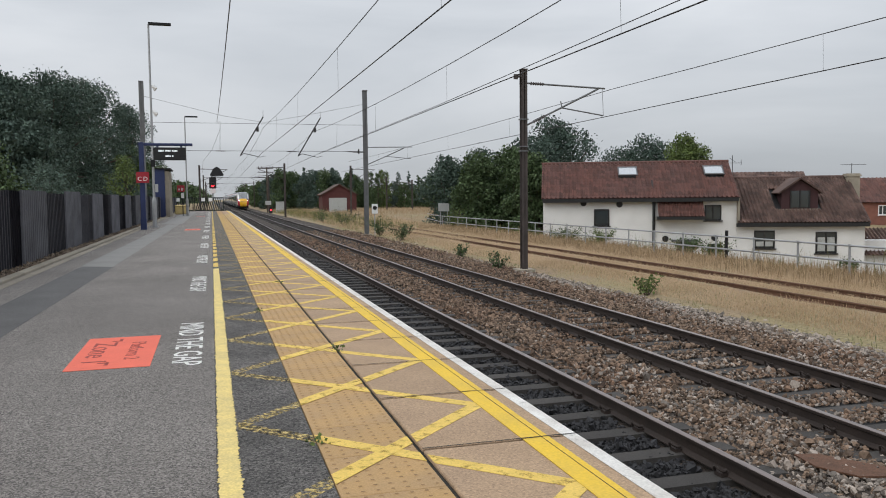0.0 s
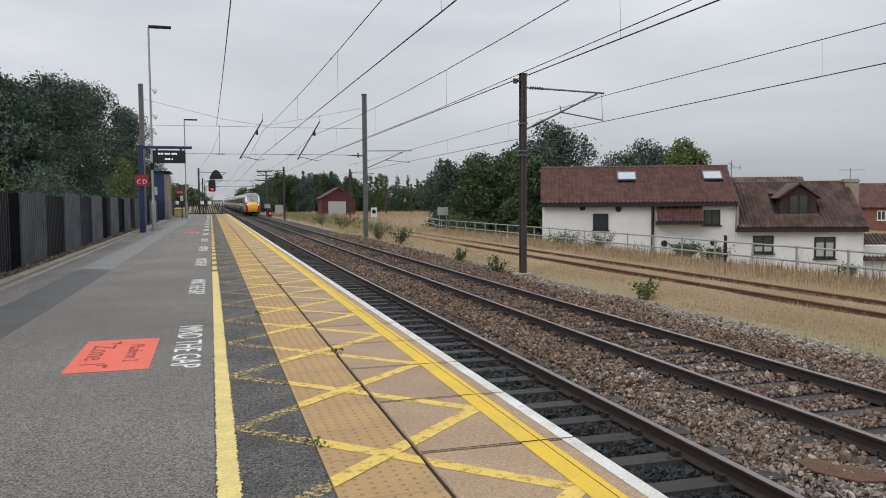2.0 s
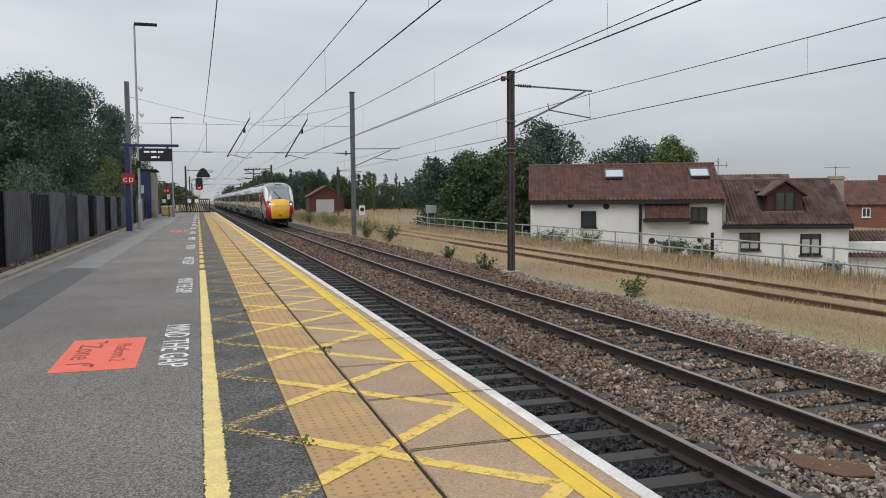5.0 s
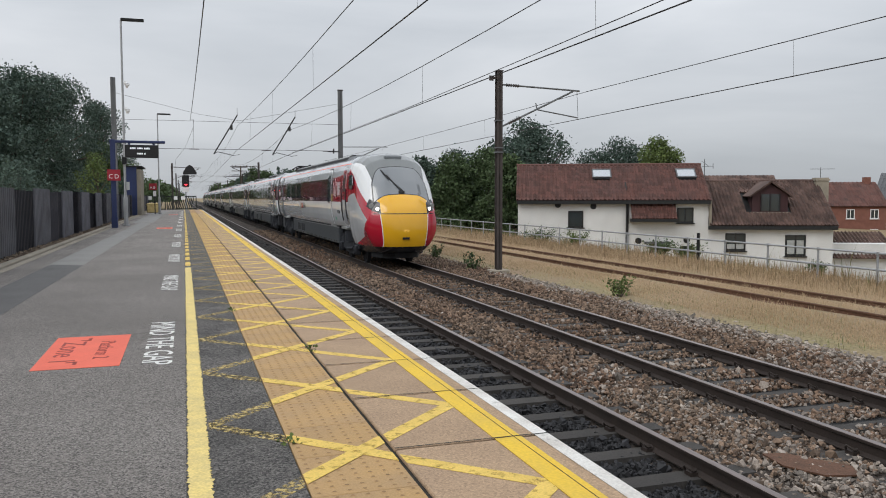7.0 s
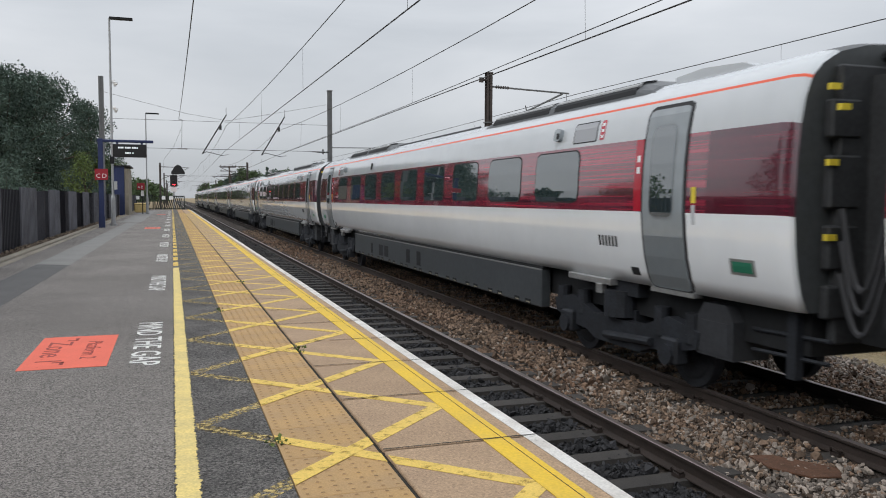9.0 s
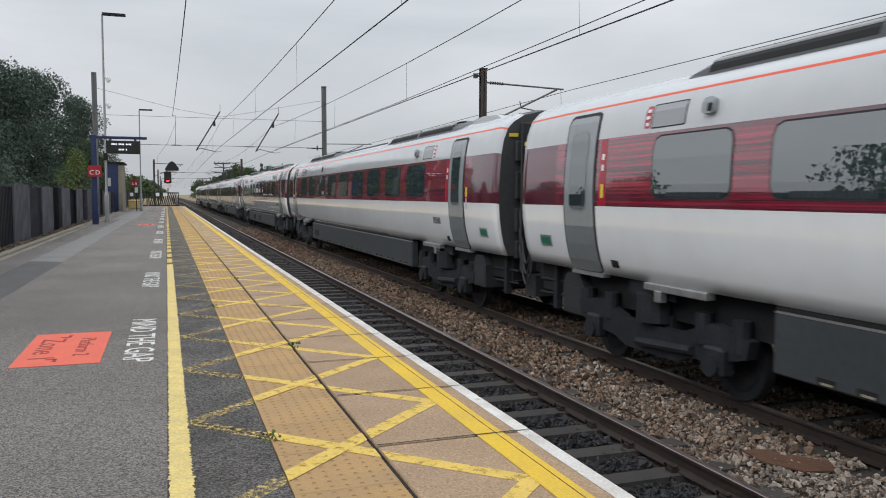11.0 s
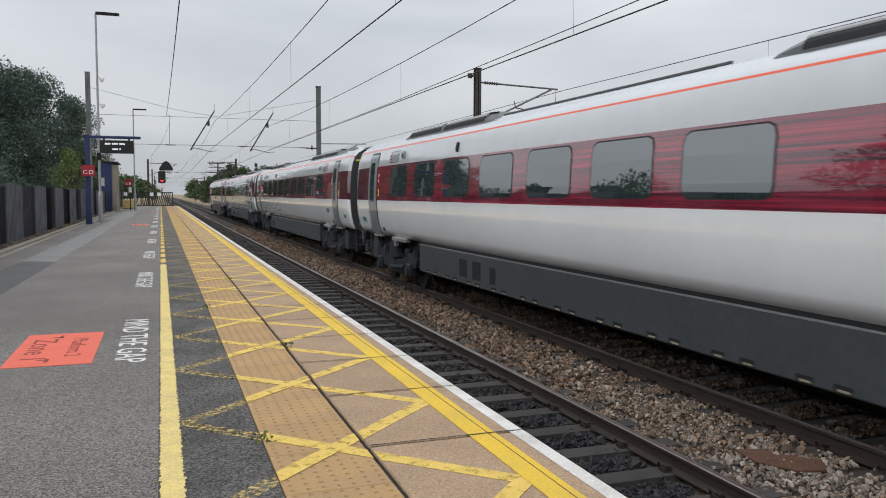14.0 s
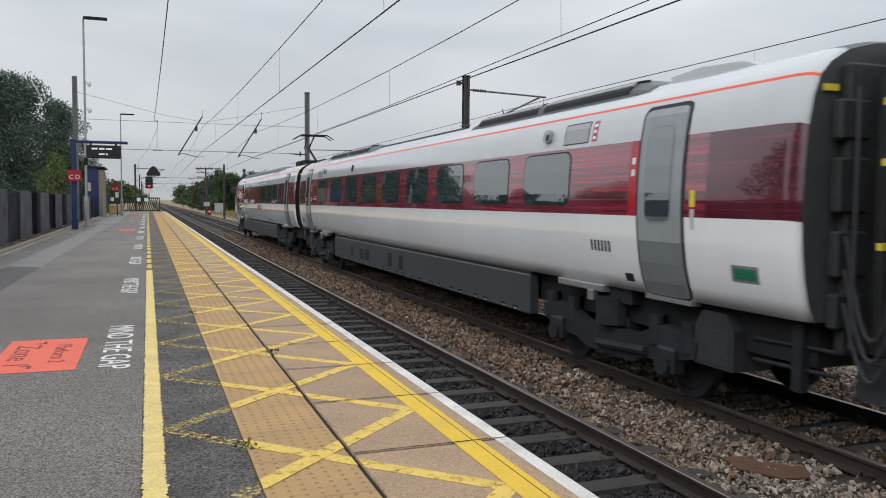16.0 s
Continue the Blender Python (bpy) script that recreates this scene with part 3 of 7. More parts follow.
# ---- fence: corrugated and flat dark sheets ----
def build_fence():
    f = thing("fence", "dark corrugated sheet fence along the platform", "fence")
    wave = []
    w = 2.0
    steps = 40
    for i in range(steps + 1):
        wave.append((0.018 * (1 if (i // 2) % 2 else -1), w * i / steps))
    bm = bmesh.new()
    lo, hi = [bm.verts.new((x, y, -0.05)) for x, y in wave], [bm.verts.new((x, y, 1.58)) for x, y in wave]
    for i in range(steps):
        bm.faces.new((lo[i], lo[i + 1], hi[i + 1], hi[i]))
    bmesh.ops.solidify(bm, geom=bm.faces[:], thickness=0.004)
    rib = mesh_of("sheet_panel", bm, "fence_a")
    outline = [(-0.03, 0.0)]
    for i in range(13):
        y = 0.02 + i * 0.2
        outline += [(0.0, y), (0.012, y + 0.02), (0.012, y + 0.12), (0.0, y + 0.14)]
    outline += [(0.0, 2.6), (-0.03, 2.6)]
    flat = mesh_of("sheet_panel", prisms(outline, "z", -0.05, 1.6), "fence_b")
    for i in range(-5, 15):
        y = 18.6 + 5.25 * i
        s = part("sheet_panel", flat, None, f, "grey ribbed sheet")
        s.matrix_basis = pose(-5.83, y + random.uniform(-0.06, 0.06), random.uniform(-0.02, 0.03), 0, random.uniform(-1.0, 0.4), random.uniform(-0.4, 0.4))
        for k in range(2):
            r = part("sheet_panel", rib, None, f, "dark corrugated sheet")
            r.matrix_basis = pose(-5.87 - 0.01 * k, y + 2.3 + 1.6 * k, random.uniform(-0.04, 0.02), 0, 0, random.uniform(-0.4, 0.4))
    part("fence_rail", boxes((-5.98, -5.92, -6, 94, 0.3, 0.38), (-5.98, -5.92, -6, 94, 1.2, 1.28)), "fence_a", f)
    return f


build_fence()


# ---- overhead line ----
def wire(pts, r=0.008, label="black overhead contact wire"):
    bm = bmesh.new()
    for a, b in zip(pts, pts[1:]):
        tube(bm, a, b, r, sides=5)
    return tagged(part("overhead_wire", bm, "wire"), label, "wire", "overhead wires")


def sagging(x, y0, y1, z0, sag, steps=12):
    return [(x, y0 + (y1 - y0) * i / steps, z0 - 4 * sag * (i / steps) * (1 - i / steps)) for i in range(steps + 1)]


def catenary(x, z_contact, z_top, spans, r=0.008, drop=True, shift=0.25, low=0.55):
    contact, top, drops = [], [], bmesh.new()
    for k, (y0, y1) in enumerate(spans):
        s0, s1 = (shift if k % 2 else -shift), (-shift if k % 2 else shift)
        contact += [(x + s0, y0, z_contact)]
        for i in range(12):
            t = i / 12
            top.append((x + (s0 + (s1 - s0) * t) * 0.6, y0 + (y1 - y0) * t, z_top - 4 * low * t * (1 - t)))
        if drop:
            for i in range(1, 6):
                t = i / 6
                y = y0 + (y1 - y0) * t
                xa = x + s0 + (s1 - s0) * t
                tube(drops, (xa, y, z_contact), (x + (s0 + (s1 - s0) * t) * 0.6, y, z_top - 4 * low * t * (1 - t)), 0.0035, sides=4)
    wire(contact + [(x, spans[-1][1], z_contact)], r * 1.15)
    wire(top, r, "black overhead catenary wire")
    tagged(part("dropper_wires", drops, "wire"), "thin dropper wires between catenary and contact wire", "wire", kind="stuff")


SPANS = [(-60, -8), (-8, 53), (53, 110), (110, 165), (165, 225), (225, 285), (285, 345)]
catenary(1.55, 4.38, 6.0, SPANS, 0.011, low=0.42)
catenary(4.75, 4.12, 5.75, SPANS, 0.011)
catenary(11.35, 4.13, 5.02, [(-34, 24.8), (24.8, 84)], 0.011, True, 0.1, 0.12)
wire([(4.9, -30, 4.35), (4.85, 10, 4.28), (4.84, 24, 4.2), (4.84, 53, 4.3)], 0.009, "black second overhead wire")
wire(sagging(-1.5, -40, 53, 6.3, 1.0) + [(-1.3, 53, 6.3)], 0.013, "thick black feeder wire above the platform")
wire([(-1.3, 53, 6.3), (-1.35, 53.2, 4.5)], 0.012, "short black drop wire over the platform")
wire([(-1.3, 53.5, 5.9), (-1.8, 60, 5.0), (-2.6, 75, 4.8), (-3, 104, 4.6)], 0.009, "black drooping wire beyond the cross-span")


def h_mast(name, x, y, top, material, label, size=0.2, base=-1.3):
    m = thing(name, label, "mast", "overhead line masts", at=pose(x, y, 0))
    s = size / 2
    bm = boxes((-s, s, -s, -s + 0.025, base, top), (-s, s, s - 0.025, s, base, top), (-0.012, 0.012, -s, s, base, top))
    part("column", bm, material, m)
    part("base_plate", boxes((-0.3, 0.3, -0.3, 0.3, base, base + 0.22), bevel=0.02), "kerb", m)
    return m


def insulator(bm, a, b, r=0.06):
    a, b = Vector(a), Vector(b)
    for i in range(6):
        p = a.lerp(b, (i + 0.5) / 6)
        d = (b - a).normalized() * 0.02
        tube(bm, p - d, p + d, r, r * 0.6, sides=10)
    tube(bm, a, b, r * 0.45, sides=8)
    return bm


mast = h_mast("cantilever_mast", 8.1, 24.8, 5.55, "mast", "brown weathered steel mast carrying the siding's overhead wire")
for z in (2.85, 3.0, 3.9):
    part("band", boxes((-0.13, 0.13, -0.13, 0.13, z, z + 0.04)), "mast_grey", mast)
part("top_arm", tubes(((0.1, 0, 5.12), (3.0, 0, 5.02), 0.03), sides=8), "mast_grey", mast)
part("brace_arm", tubes(((0.15, 0, 3.75), (2.75, 0, 5.0), 0.032), sides=8), "mast_grey", mast)
part("register_arm", tubes(((1.4, 0, 4.33), (2.95, 0, 4.1), 0.022), ((2.9, 0, 5.0), (2.95, 0, 4.1), 0.008), ((1.4, 0, 4.33), (1.35, 0, 4.55), 0.02)), "mast_grey", mast)
part("insulator", insulator(bmesh.new(), (0.25, 0, 5.115), (0.75, 0, 5.1)), "insul", mast)
part("insulator", insulator(bmesh.new(), (0.35, 0, 3.84), (0.8, 0, 4.06)), "insul", mast)
part("wire_bracket", boxes((-0.22, -0.08, -0.05, 0.05, 5.3, 5.36), (-0.34, -0.2, -0.03, 0.03, 5.24, 5.4)), "mast", mast)
part("cap", boxes((-0.12, 0.12, -0.12, 0.12, 5.55, 5.58)), "mast", mast)


def headspan(y, x0, x1, top, z_a, z_b):
    left = h_mast("headspan_mast", x0, y, top, "mast_grey", "tall grey steel mast behind the platform fence", 0.28, -0.6)
    right = h_mast("headspan_mast", x1, y, top - 0.25, "mast_grey", "tall grey steel mast beside the tracks", 0.28)
    part("cap", boxes((-0.17, 0.17, -0.17, 0.17, top - 0.25, top - 0.2)), "mast", right)
    for z, r in ((z_a, 0.011), (z_b, 0.014)):
        wire([(x0, y, z), (x1, y, z + 0.02)], r, "black cross-span wire between two masts")
    wire([(x0, y, top - 0.9), (x0 + 5, y, z_a + 0.45), (1.5, y, z_a + 0.1), (x1 - 4, y, z_a + 0.6), (x1, y, top - 1.1)], 0.009, "black sagging head-span wire")
    for x in (-1.3, 3.2, 7.2):
        s = tagged(part("span_insulator", insulator(bmesh.new(), (x - 0.3, y, z_b), (x + 0.3, y, z_b), 0.05), "insul"), "dark ribbed insulator on a cross-span wire", "insulator", "span insulators")
    for x in (1.4, 5.1):
        a = thing("register_arm", "dark sloping registration arm hung from the cross-span wires", "bracket", "registration arms", at=pose(x, y, 0))
        part("drop_bracket", tubes(((0, 0, z_a + 0.45), (-1.5, 0, z_b - 0.3), 0.04), ((0, 0, z_a + 0.9), (0, 0, z_a + 0.4), 0.012)), "wire", a)
        part("steady_arm", tubes(((-1.5, 0, z_b - 0.3), (-1.25, 0, z_b - 0.15), 0.02), ((-1.25, 0, z_b - 0.15), (-0.25, 0, z_b - 0.38), 0.02), ((-0.25, 0, z_b - 0.38), (0.1, 0, z_b - 0.3), 0.012)), "wire", a)
        part("clamp", boxes((-0.45, -0.3, -0.05, 0.05, z_a - 0.5, z_a - 0.2)), "wire", a)


headspan(53, -5.98, 8.1, 8.75, 6.22, 4.46)
side = thing("side_bracket", "dark bracket with insulators on the tall mast", "bracket", at=pose(8.1, 52.8, 0))
part("arm", tubes(((0.1, 0, 4.75), (3.2, 0, 4.8), 0.03), ((0.1, 0, 3.6), (2.6, 0, 4.7), 0.03), ((1.4, 0, 4.15), (3.1, 0, 4.0), 0.02)), "mast_grey", side)
part("left_arm", tubes(((-0.1, 0, 4.42), (-0.9, 0, 4.42), 0.03), ((-0.5, 0, 4.3), (-0.5, 0, 4.62), 0.05)), "wire", side)

# further portals and masts along the line
for k, (x, y, top, arm) in enumerate(((-3.4, 110, 5.9, 1), (7.4, 106.6, 6.0, -1), (-3.4, 165, 6.2, 1), (9.3, 165, 6.2, -1), (-3.4, 225, 6.2, 1), (9.4, 225, 6.2, -1), (-3.4, 285, 6.2, 1), (9.4, 285, 6.2, -1), (17.8, 116, 6.1, 1), (30.3, 149, 5.3, -1), (35, 147.6, 4.7, -1))):
    m = h_mast("line_mast", x, y, top, "mast", "dark steel overhead line mast in the distance", 0.24)
    part("cross_arm", tubes(((0, 0, top - 0.5), (arm * 3.6, 0, top - 0.6), 0.04), ((0, 0, top - 2.2), (arm * 3.4, 0, top - 0.7), 0.035), ((arm * 1.8, 0, top - 1.5), (arm * 3.8, 0, top - 1.7), 0.025)), "mast", m)
    part("insulator", insulator(bmesh.new(), (arm * 0.2, 0, top - 0.5), (arm * 0.8, 0, top - 0.52), 0.07), "insul", m)
for y in (165, 225):
    wire([(-3.4, y, 5.7), (9.4, y, 5.7)], 0.02, "dark far cross-span wire")
pole = thing("utility_pole", "weathered pole with stacked cross-arms beside the line", "pole", at=pose(8.0, 150, 0))
part("post", tubes(((0, 0, -1.3), (0, 0, 7.2), 0.16, 0.12)), "bark", pole)
for z in (6.9, 6.2, 5.3):
    part("cross_arm", boxes((-1.6, 1.2, -0.06, 0.06, z, z + 0.13)), "mast", pole)
for x in (-1.5, -0.9, 0.6, 1.1):
    part("insulator", tubes(((x, 0, 7.0), (x, 0, 7.35), 0.07)), "insul", pole)


# ---- train: nose at the train's origin, carriages behind it along +y ----
BODY = [(1.16, 1.20), (1.24, 1.38), (1.295, 1.6), (1.33, 1.85), (1.35, 2.13), (1.348, 2.4), (1.335, 2.7), (1.305, 3.02), (1.26, 3.27), (1.19, 3.45), (1.175, 3.48), (1.06, 3.6), (0.85, 3.72), (0.5, 3.8), (0.0, 3.83)]


def body_at(z):
    """Half width and the outward normal of the body side at a height over the rail."""
    for (xa, za), (xb, zb) in zip(BODY, BODY[1:]):
        if za <= z <= zb + 1e-6:
            t = (z - za) / (zb - za)
            d = Vector((zb - za, -(xb - xa))).normalized()
            return xa + (xb - xa) * t, d
    return BODY[-1][0], Vector((0, 1))


def patch(bm, y0, y1, z0, z1, off, side=-1, corner=0.0, mi=0, depth=0.02, slant=0.0):
    """A panel that follows the curve of the body side, a little proud of it, with clipped corners. Returns bm."""
    zs = sorted({z0, z1, *[z for _, z in BODY if z0 < z < z1], *([z0 + corner * 0.3, z0 + corner, z1 - corner * 0.3, z1 - corner] if corner else [])})
    rows = []
    for z in zs:
        d = 0.0
        if corner:
            e = min(z - z0, z1 - z)
            d = corner - math.sqrt(max(0.0, corner ** 2 - (corner - e) ** 2)) if e < corner else 0.0
        x, nrm = body_at(z)
        s = slant * (z - z0)
        rows.append([(side * (x + nrm.x * o), y, z + RAIL + nrm.y * o) for o in (off, off - depth) for y in (y0 + d + s, y1 - d + s)])
    vs = [[bm.verts.new(c) for c in r] for r in rows]
    made = []
    for a, b in zip(vs, vs[1:]):
        made += [bm.faces.new(c) for c in ((a[0], a[1], b[1], b[0]), (a[2], b[2], b[3], a[3]), (a[0], b[0], b[2], a[2]), (a[1], a[3], b[3], b[1]))]
    made += [bm.faces.new((vs[0][0], vs[0][2], vs[0][3], vs[0][1])), bm.faces.new((vs[-1][0], vs[-1][1], vs[-1][3], vs[-1][2]))]
    for f in made:
        f.material_index = mi
    bmesh.ops.recalc_face_normals(bm, faces=made)
    return bm


def patches(*a, **k):
    return patch(bmesh.new(), *a, **k)


def shell(length, end_round=True):
    """The body tube of a carriage, with tapered ends, its colours by height: lower white, band, upper white, line, roof."""
    ring = [(x, z) for x, z in BODY] + [(-x, z) for x, z in BODY[-2::-1]]
    cuts = [0.0, 0.06, 0.2, 1.25, length - 1.25, length - 0.2, length - 0.06, length]
    verts, faces, index = [], [], []
    for y in cuts:
        e = min(y, length - y)
        k = 1.0 if e >= 0.2 else (0.985 if e >= 0.05 else 0.955)
        verts += [(x * k, y, RAIL + 1.2 + (z - 1.2) * (1 - (1 - k) * 0.3)) for x, z in ring]
    k = len(ring)
    for j in range(len(cuts) - 1):
        for i in range(k - 1):
            faces.append((j * k + i, (j + 1) * k + i, (j + 1) * k + i + 1, j * k + i + 1))
            z = (ring[i][1] + ring[i + 1][1]) / 2
            ends = j in (0, 1, 2, 4, 5, 6)
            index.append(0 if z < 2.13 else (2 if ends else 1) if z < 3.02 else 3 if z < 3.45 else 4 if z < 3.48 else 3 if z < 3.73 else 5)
    bottom = [(j * k, j * k + k - 1, (j + 1) * k + k - 1, (j + 1) * k) for j in range(len(cuts) - 1)]
    me = bpy.data.meshes.new("carriage_body")
    me.from_pydata(verts, [], faces + bottom + [tuple(range(k - 1, -1, -1)), tuple(range((len(cuts) - 1) * k, len(cuts) * k))])
    for m in ("t_white", "t_band", "t_maroon", "t_upper", "t_orange", "t_roof", "t_end"):
        me.materials.append(M[m])
    me.polygons.foreach_set("material_index", index + [6] * (len(bottom) + 2))
    me.polygons.foreach_set("use_smooth", [True] * len(faces) + [False] * (len(bottom) + 2))
    me.update()
    return me


M["t_fairing"] = mat("roof_fairing_grey", (0.07, 0.075, 0.08), 0.35, 0.2, var=0.15, scale=1.2, fine=10)
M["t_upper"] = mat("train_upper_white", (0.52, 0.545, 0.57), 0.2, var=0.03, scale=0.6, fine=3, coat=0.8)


def bogie_mesh():
    """A bogie's frame with its axle boxes, springs, damper and steps, seen from the side."""
    bm = bmesh.new()
    for s in (-1, 1):
        x0, x1 = s * 0.98, s * 1.12
        prism(bm, [(-1.75, 0.55), (-1.2, 0.42), (-0.8, 0.4), (-0.55, 0.3), (0.55, 0.3), (0.8, 0.4), (1.2, 0.42), (1.75, 0.55), (1.8, 0.75), (1.2, 0.86), (0.6, 0.66), (-0.6, 0.66), (-1.2, 0.86), (-1.8, 0.75)], "x", x0, x1)
        for y in (-1.3, 1.3):
            box(bm, s * 1.0, s * 1.2, y - 0.17, y + 0.17, 0.3, 0.62, bevel=0.03)
            tube(bm, (s * 1.1, y, 0.42), (s * 1.24, y, 0.42), 0.13, sides=12)
            tube(bm, (s * 1.06, y + 0.32, 0.6), (s * 1.06, y + 0.32, 0.95), 0.1, sides=10)
            tube(bm, (s * 1.06, y - 0.32, 0.6), (s * 1.06, y - 0.32, 0.95), 0.1, sides=10)
        tube(bm, (s * 1.16, -0.9, 0.5), (s * 1.16, 0.2, 0.42), 0.055, sides=8)
        tube(bm, (s * 1.02, 0, 0.7), (s * 1.02, 0, 1.05), 0.25, sides=14)
        box(bm, s * 0.9, s * 1.1, -0.5, 0.5, 1.0, 1.2)
    box(bm, -1.0, 1.0, -0.3, 0.3, 0.45, 0.8)
    for v in bm.verts:
        v.co.z += RAIL
    return mesh_of("bogie", bm, "t_bogie")


def wheel_mesh():
    bm = bmesh.new()
    for s in (-1, 1):
        tube(bm, (s * 0.69, 0, 0), (s * 0.82, 0, 0), 0.42, sides=28)
        tube(bm, (s * 0.82, 0, 0), (s * 0.84, 0, 0), 0.33, 0.3, sides=24)
        tube(bm, (s * 0.84, 0, 0), (s * 0.92, 0, 0), 0.12, sides=14)
    tube(bm, (-0.7, 0, 0), (0.7, 0, 0), 0.09, sides=10)
    return mesh_of("wheelset", bm, "t_bogie")


M["t_end"] = mat("train_end_grey", (0.06, 0.065, 0.068), 0.5, var=0.2, scale=1.5, fine=12)
M["t_bellows"] = mat("gangway_bellows", (0.03, 0.032, 0.035), 0.7, var=0.3, scale=2, fine=20)
M["t_bogie"] = mat("bogie_steel", (0.02, 0.023, 0.03), 0.7, 0.2, var=0.4, scale=4, fine=30)
BOGIE, WHEEL = bogie_mesh(), wheel_mesh()
DOOR_Y = (1.64, 2.36)


def door_parts(parent, y0, side, leaf="t_door", lower_tone="t_kick", width=0.9):
    """A plug door with its dark surround, pane, sill and the tag beside it."""
    d = part("door", patches(y0 - 0.045, y0 + width + 0.045, 1.2, 3.4, 0.006, side, 0.1), "t_rubber", parent, "dark rubber door surround")
    part("door_leaf", patches(y0, y0 + width, 1.22, 3.35, 0.016, side, 0.08), leaf, d, "plug door leaf")
    # one stepped tone for the leaf's gradual change towards the bottom, no separate panel
    part("door_kick", patches(y0 + 0.01, y0 + width - 0.01, 1.24, 1.85, 0.02, side, 0.0), lower_tone, d, "lower part of the door leaf in its own tone")
    part("pane_rim", patches(y0 + 0.17, y0 + width - 0.13, 2.06, 3.16, 0.019, side, 0.11), "t_kick", d)
    part("door_pane", patches(y0 + 0.19, y0 + width - 0.15, 2.08, 3.14, 0.022, side, 0.1), "t_glass", d, "door window")
    x = side * 1.2
    part("door_step", boxes((min(x, x - side * 0.12), max(x, x - side * 0.12), y0 - 0.03, y0 + width + 0.03, RAIL + 1.15, RAIL + 1.2)), "t_metal", d)


M["t_kick"] = mat("train_door_dark", (0.19, 0.21, 0.225), 0.3, var=0.05, scale=1, fine=6, coat=0.3)
M["t_door_glass"] = plain("train_door_glass", (0.1, 0.115, 0.12), 0.05, spec=0.9, coat=1.0)
CAR_L, PITCH = 25.0, 26.0


def window_mesh(side):
    """One side window in its thin black frame."""
    bm = patches(-0.02, 1.41, 2.23, 2.985, 0.004, side, 0.13)
    frame_me = mesh_of("window_frame", bm, "t_rubber")
    glass = mesh_of("window", patches(0, 1.39, 2.25, 2.965, 0.008, side, 0.12), "t_glass")
    return frame_me, glass


WIN = {s: window_mesh(s) for s in (-1, 1)}


def skirt(parent, y0, y1, style):
    """The grey equipment cover between the bogies, with louvres and lifting slots."""
    for side in (-1, 1):
        s = part("skirt_panel", boxes((min(side * 1.0, side * 1.18), max(side * 1.0, side * 1.18), y0, y1, RAIL + 0.52, RAIL + 1.14), bevel=0.02), "t_skirt", parent, "grey equipment skirt")
        if side > 0:
            continue
        x = side * 1.18
        n = int((y1 - y0) / 0.62)
        for i in range(n):
            y = y0 + 0.3 + i * (y1 - y0 - 0.4) / n
            y += 0.08 * (-1) ** i
            hole = part("slot", boxes((x - 0.004, x + 0.02, y, y + 0.22, RAIL + 0.535, RAIL + 0.61)), "t_dark", s)
            part("slot_lip", boxes((x - 0.007, x + 0.01, y + 0.03, y + 0.17, RAIL + 0.548, RAIL + 0.57)), "t_slot", hole, "pale lip in the slot")
        spots = {0: ((12.5, 0.25, 0.22), (12.95, 0.25, 0.22)), 1: ((6.6, 0.3, 0.34), (7.5, 0.3, 0.34), (9.6, 0.42, 0.3), (10.2, 0.42, 0.3), (11.4, 0.2, 0.3)), 2: ((9.4, 0.25, 0.3), (10.1, 0.4, 0.35), (10.8, 0.4, 0.35)), 3: ((9.0, 0.55, 0.34), (9.62, 0.55, 0.34), (10.55, 0.4, 0.34), (11.0, 0.4, 0.34))}[style]
        for y, w, h in spots:
            bm = boxes((x - 0.006, x + 0.02, y0 + y, y0 + y + w, RAIL + 0.66, RAIL + 0.66 + h))
            part("louvre", bm, "t_dark", s, "dark louvred vent")
        part("skirt_lip", boxes((x - 0.003, x + 0.03, y0 + 0.02, y1 - 0.02, RAIL + 1.128, RAIL + 1.146)), "t_metal", s)
        part("top_gap", boxes((x + 0.03, x + 0.1, y0, y1, RAIL + 1.14, RAIL + 1.2)), "t_dark", s)


M["t_slot"] = plain("skirt_slot", (0.3, 0.27, 0.2), 0.7)


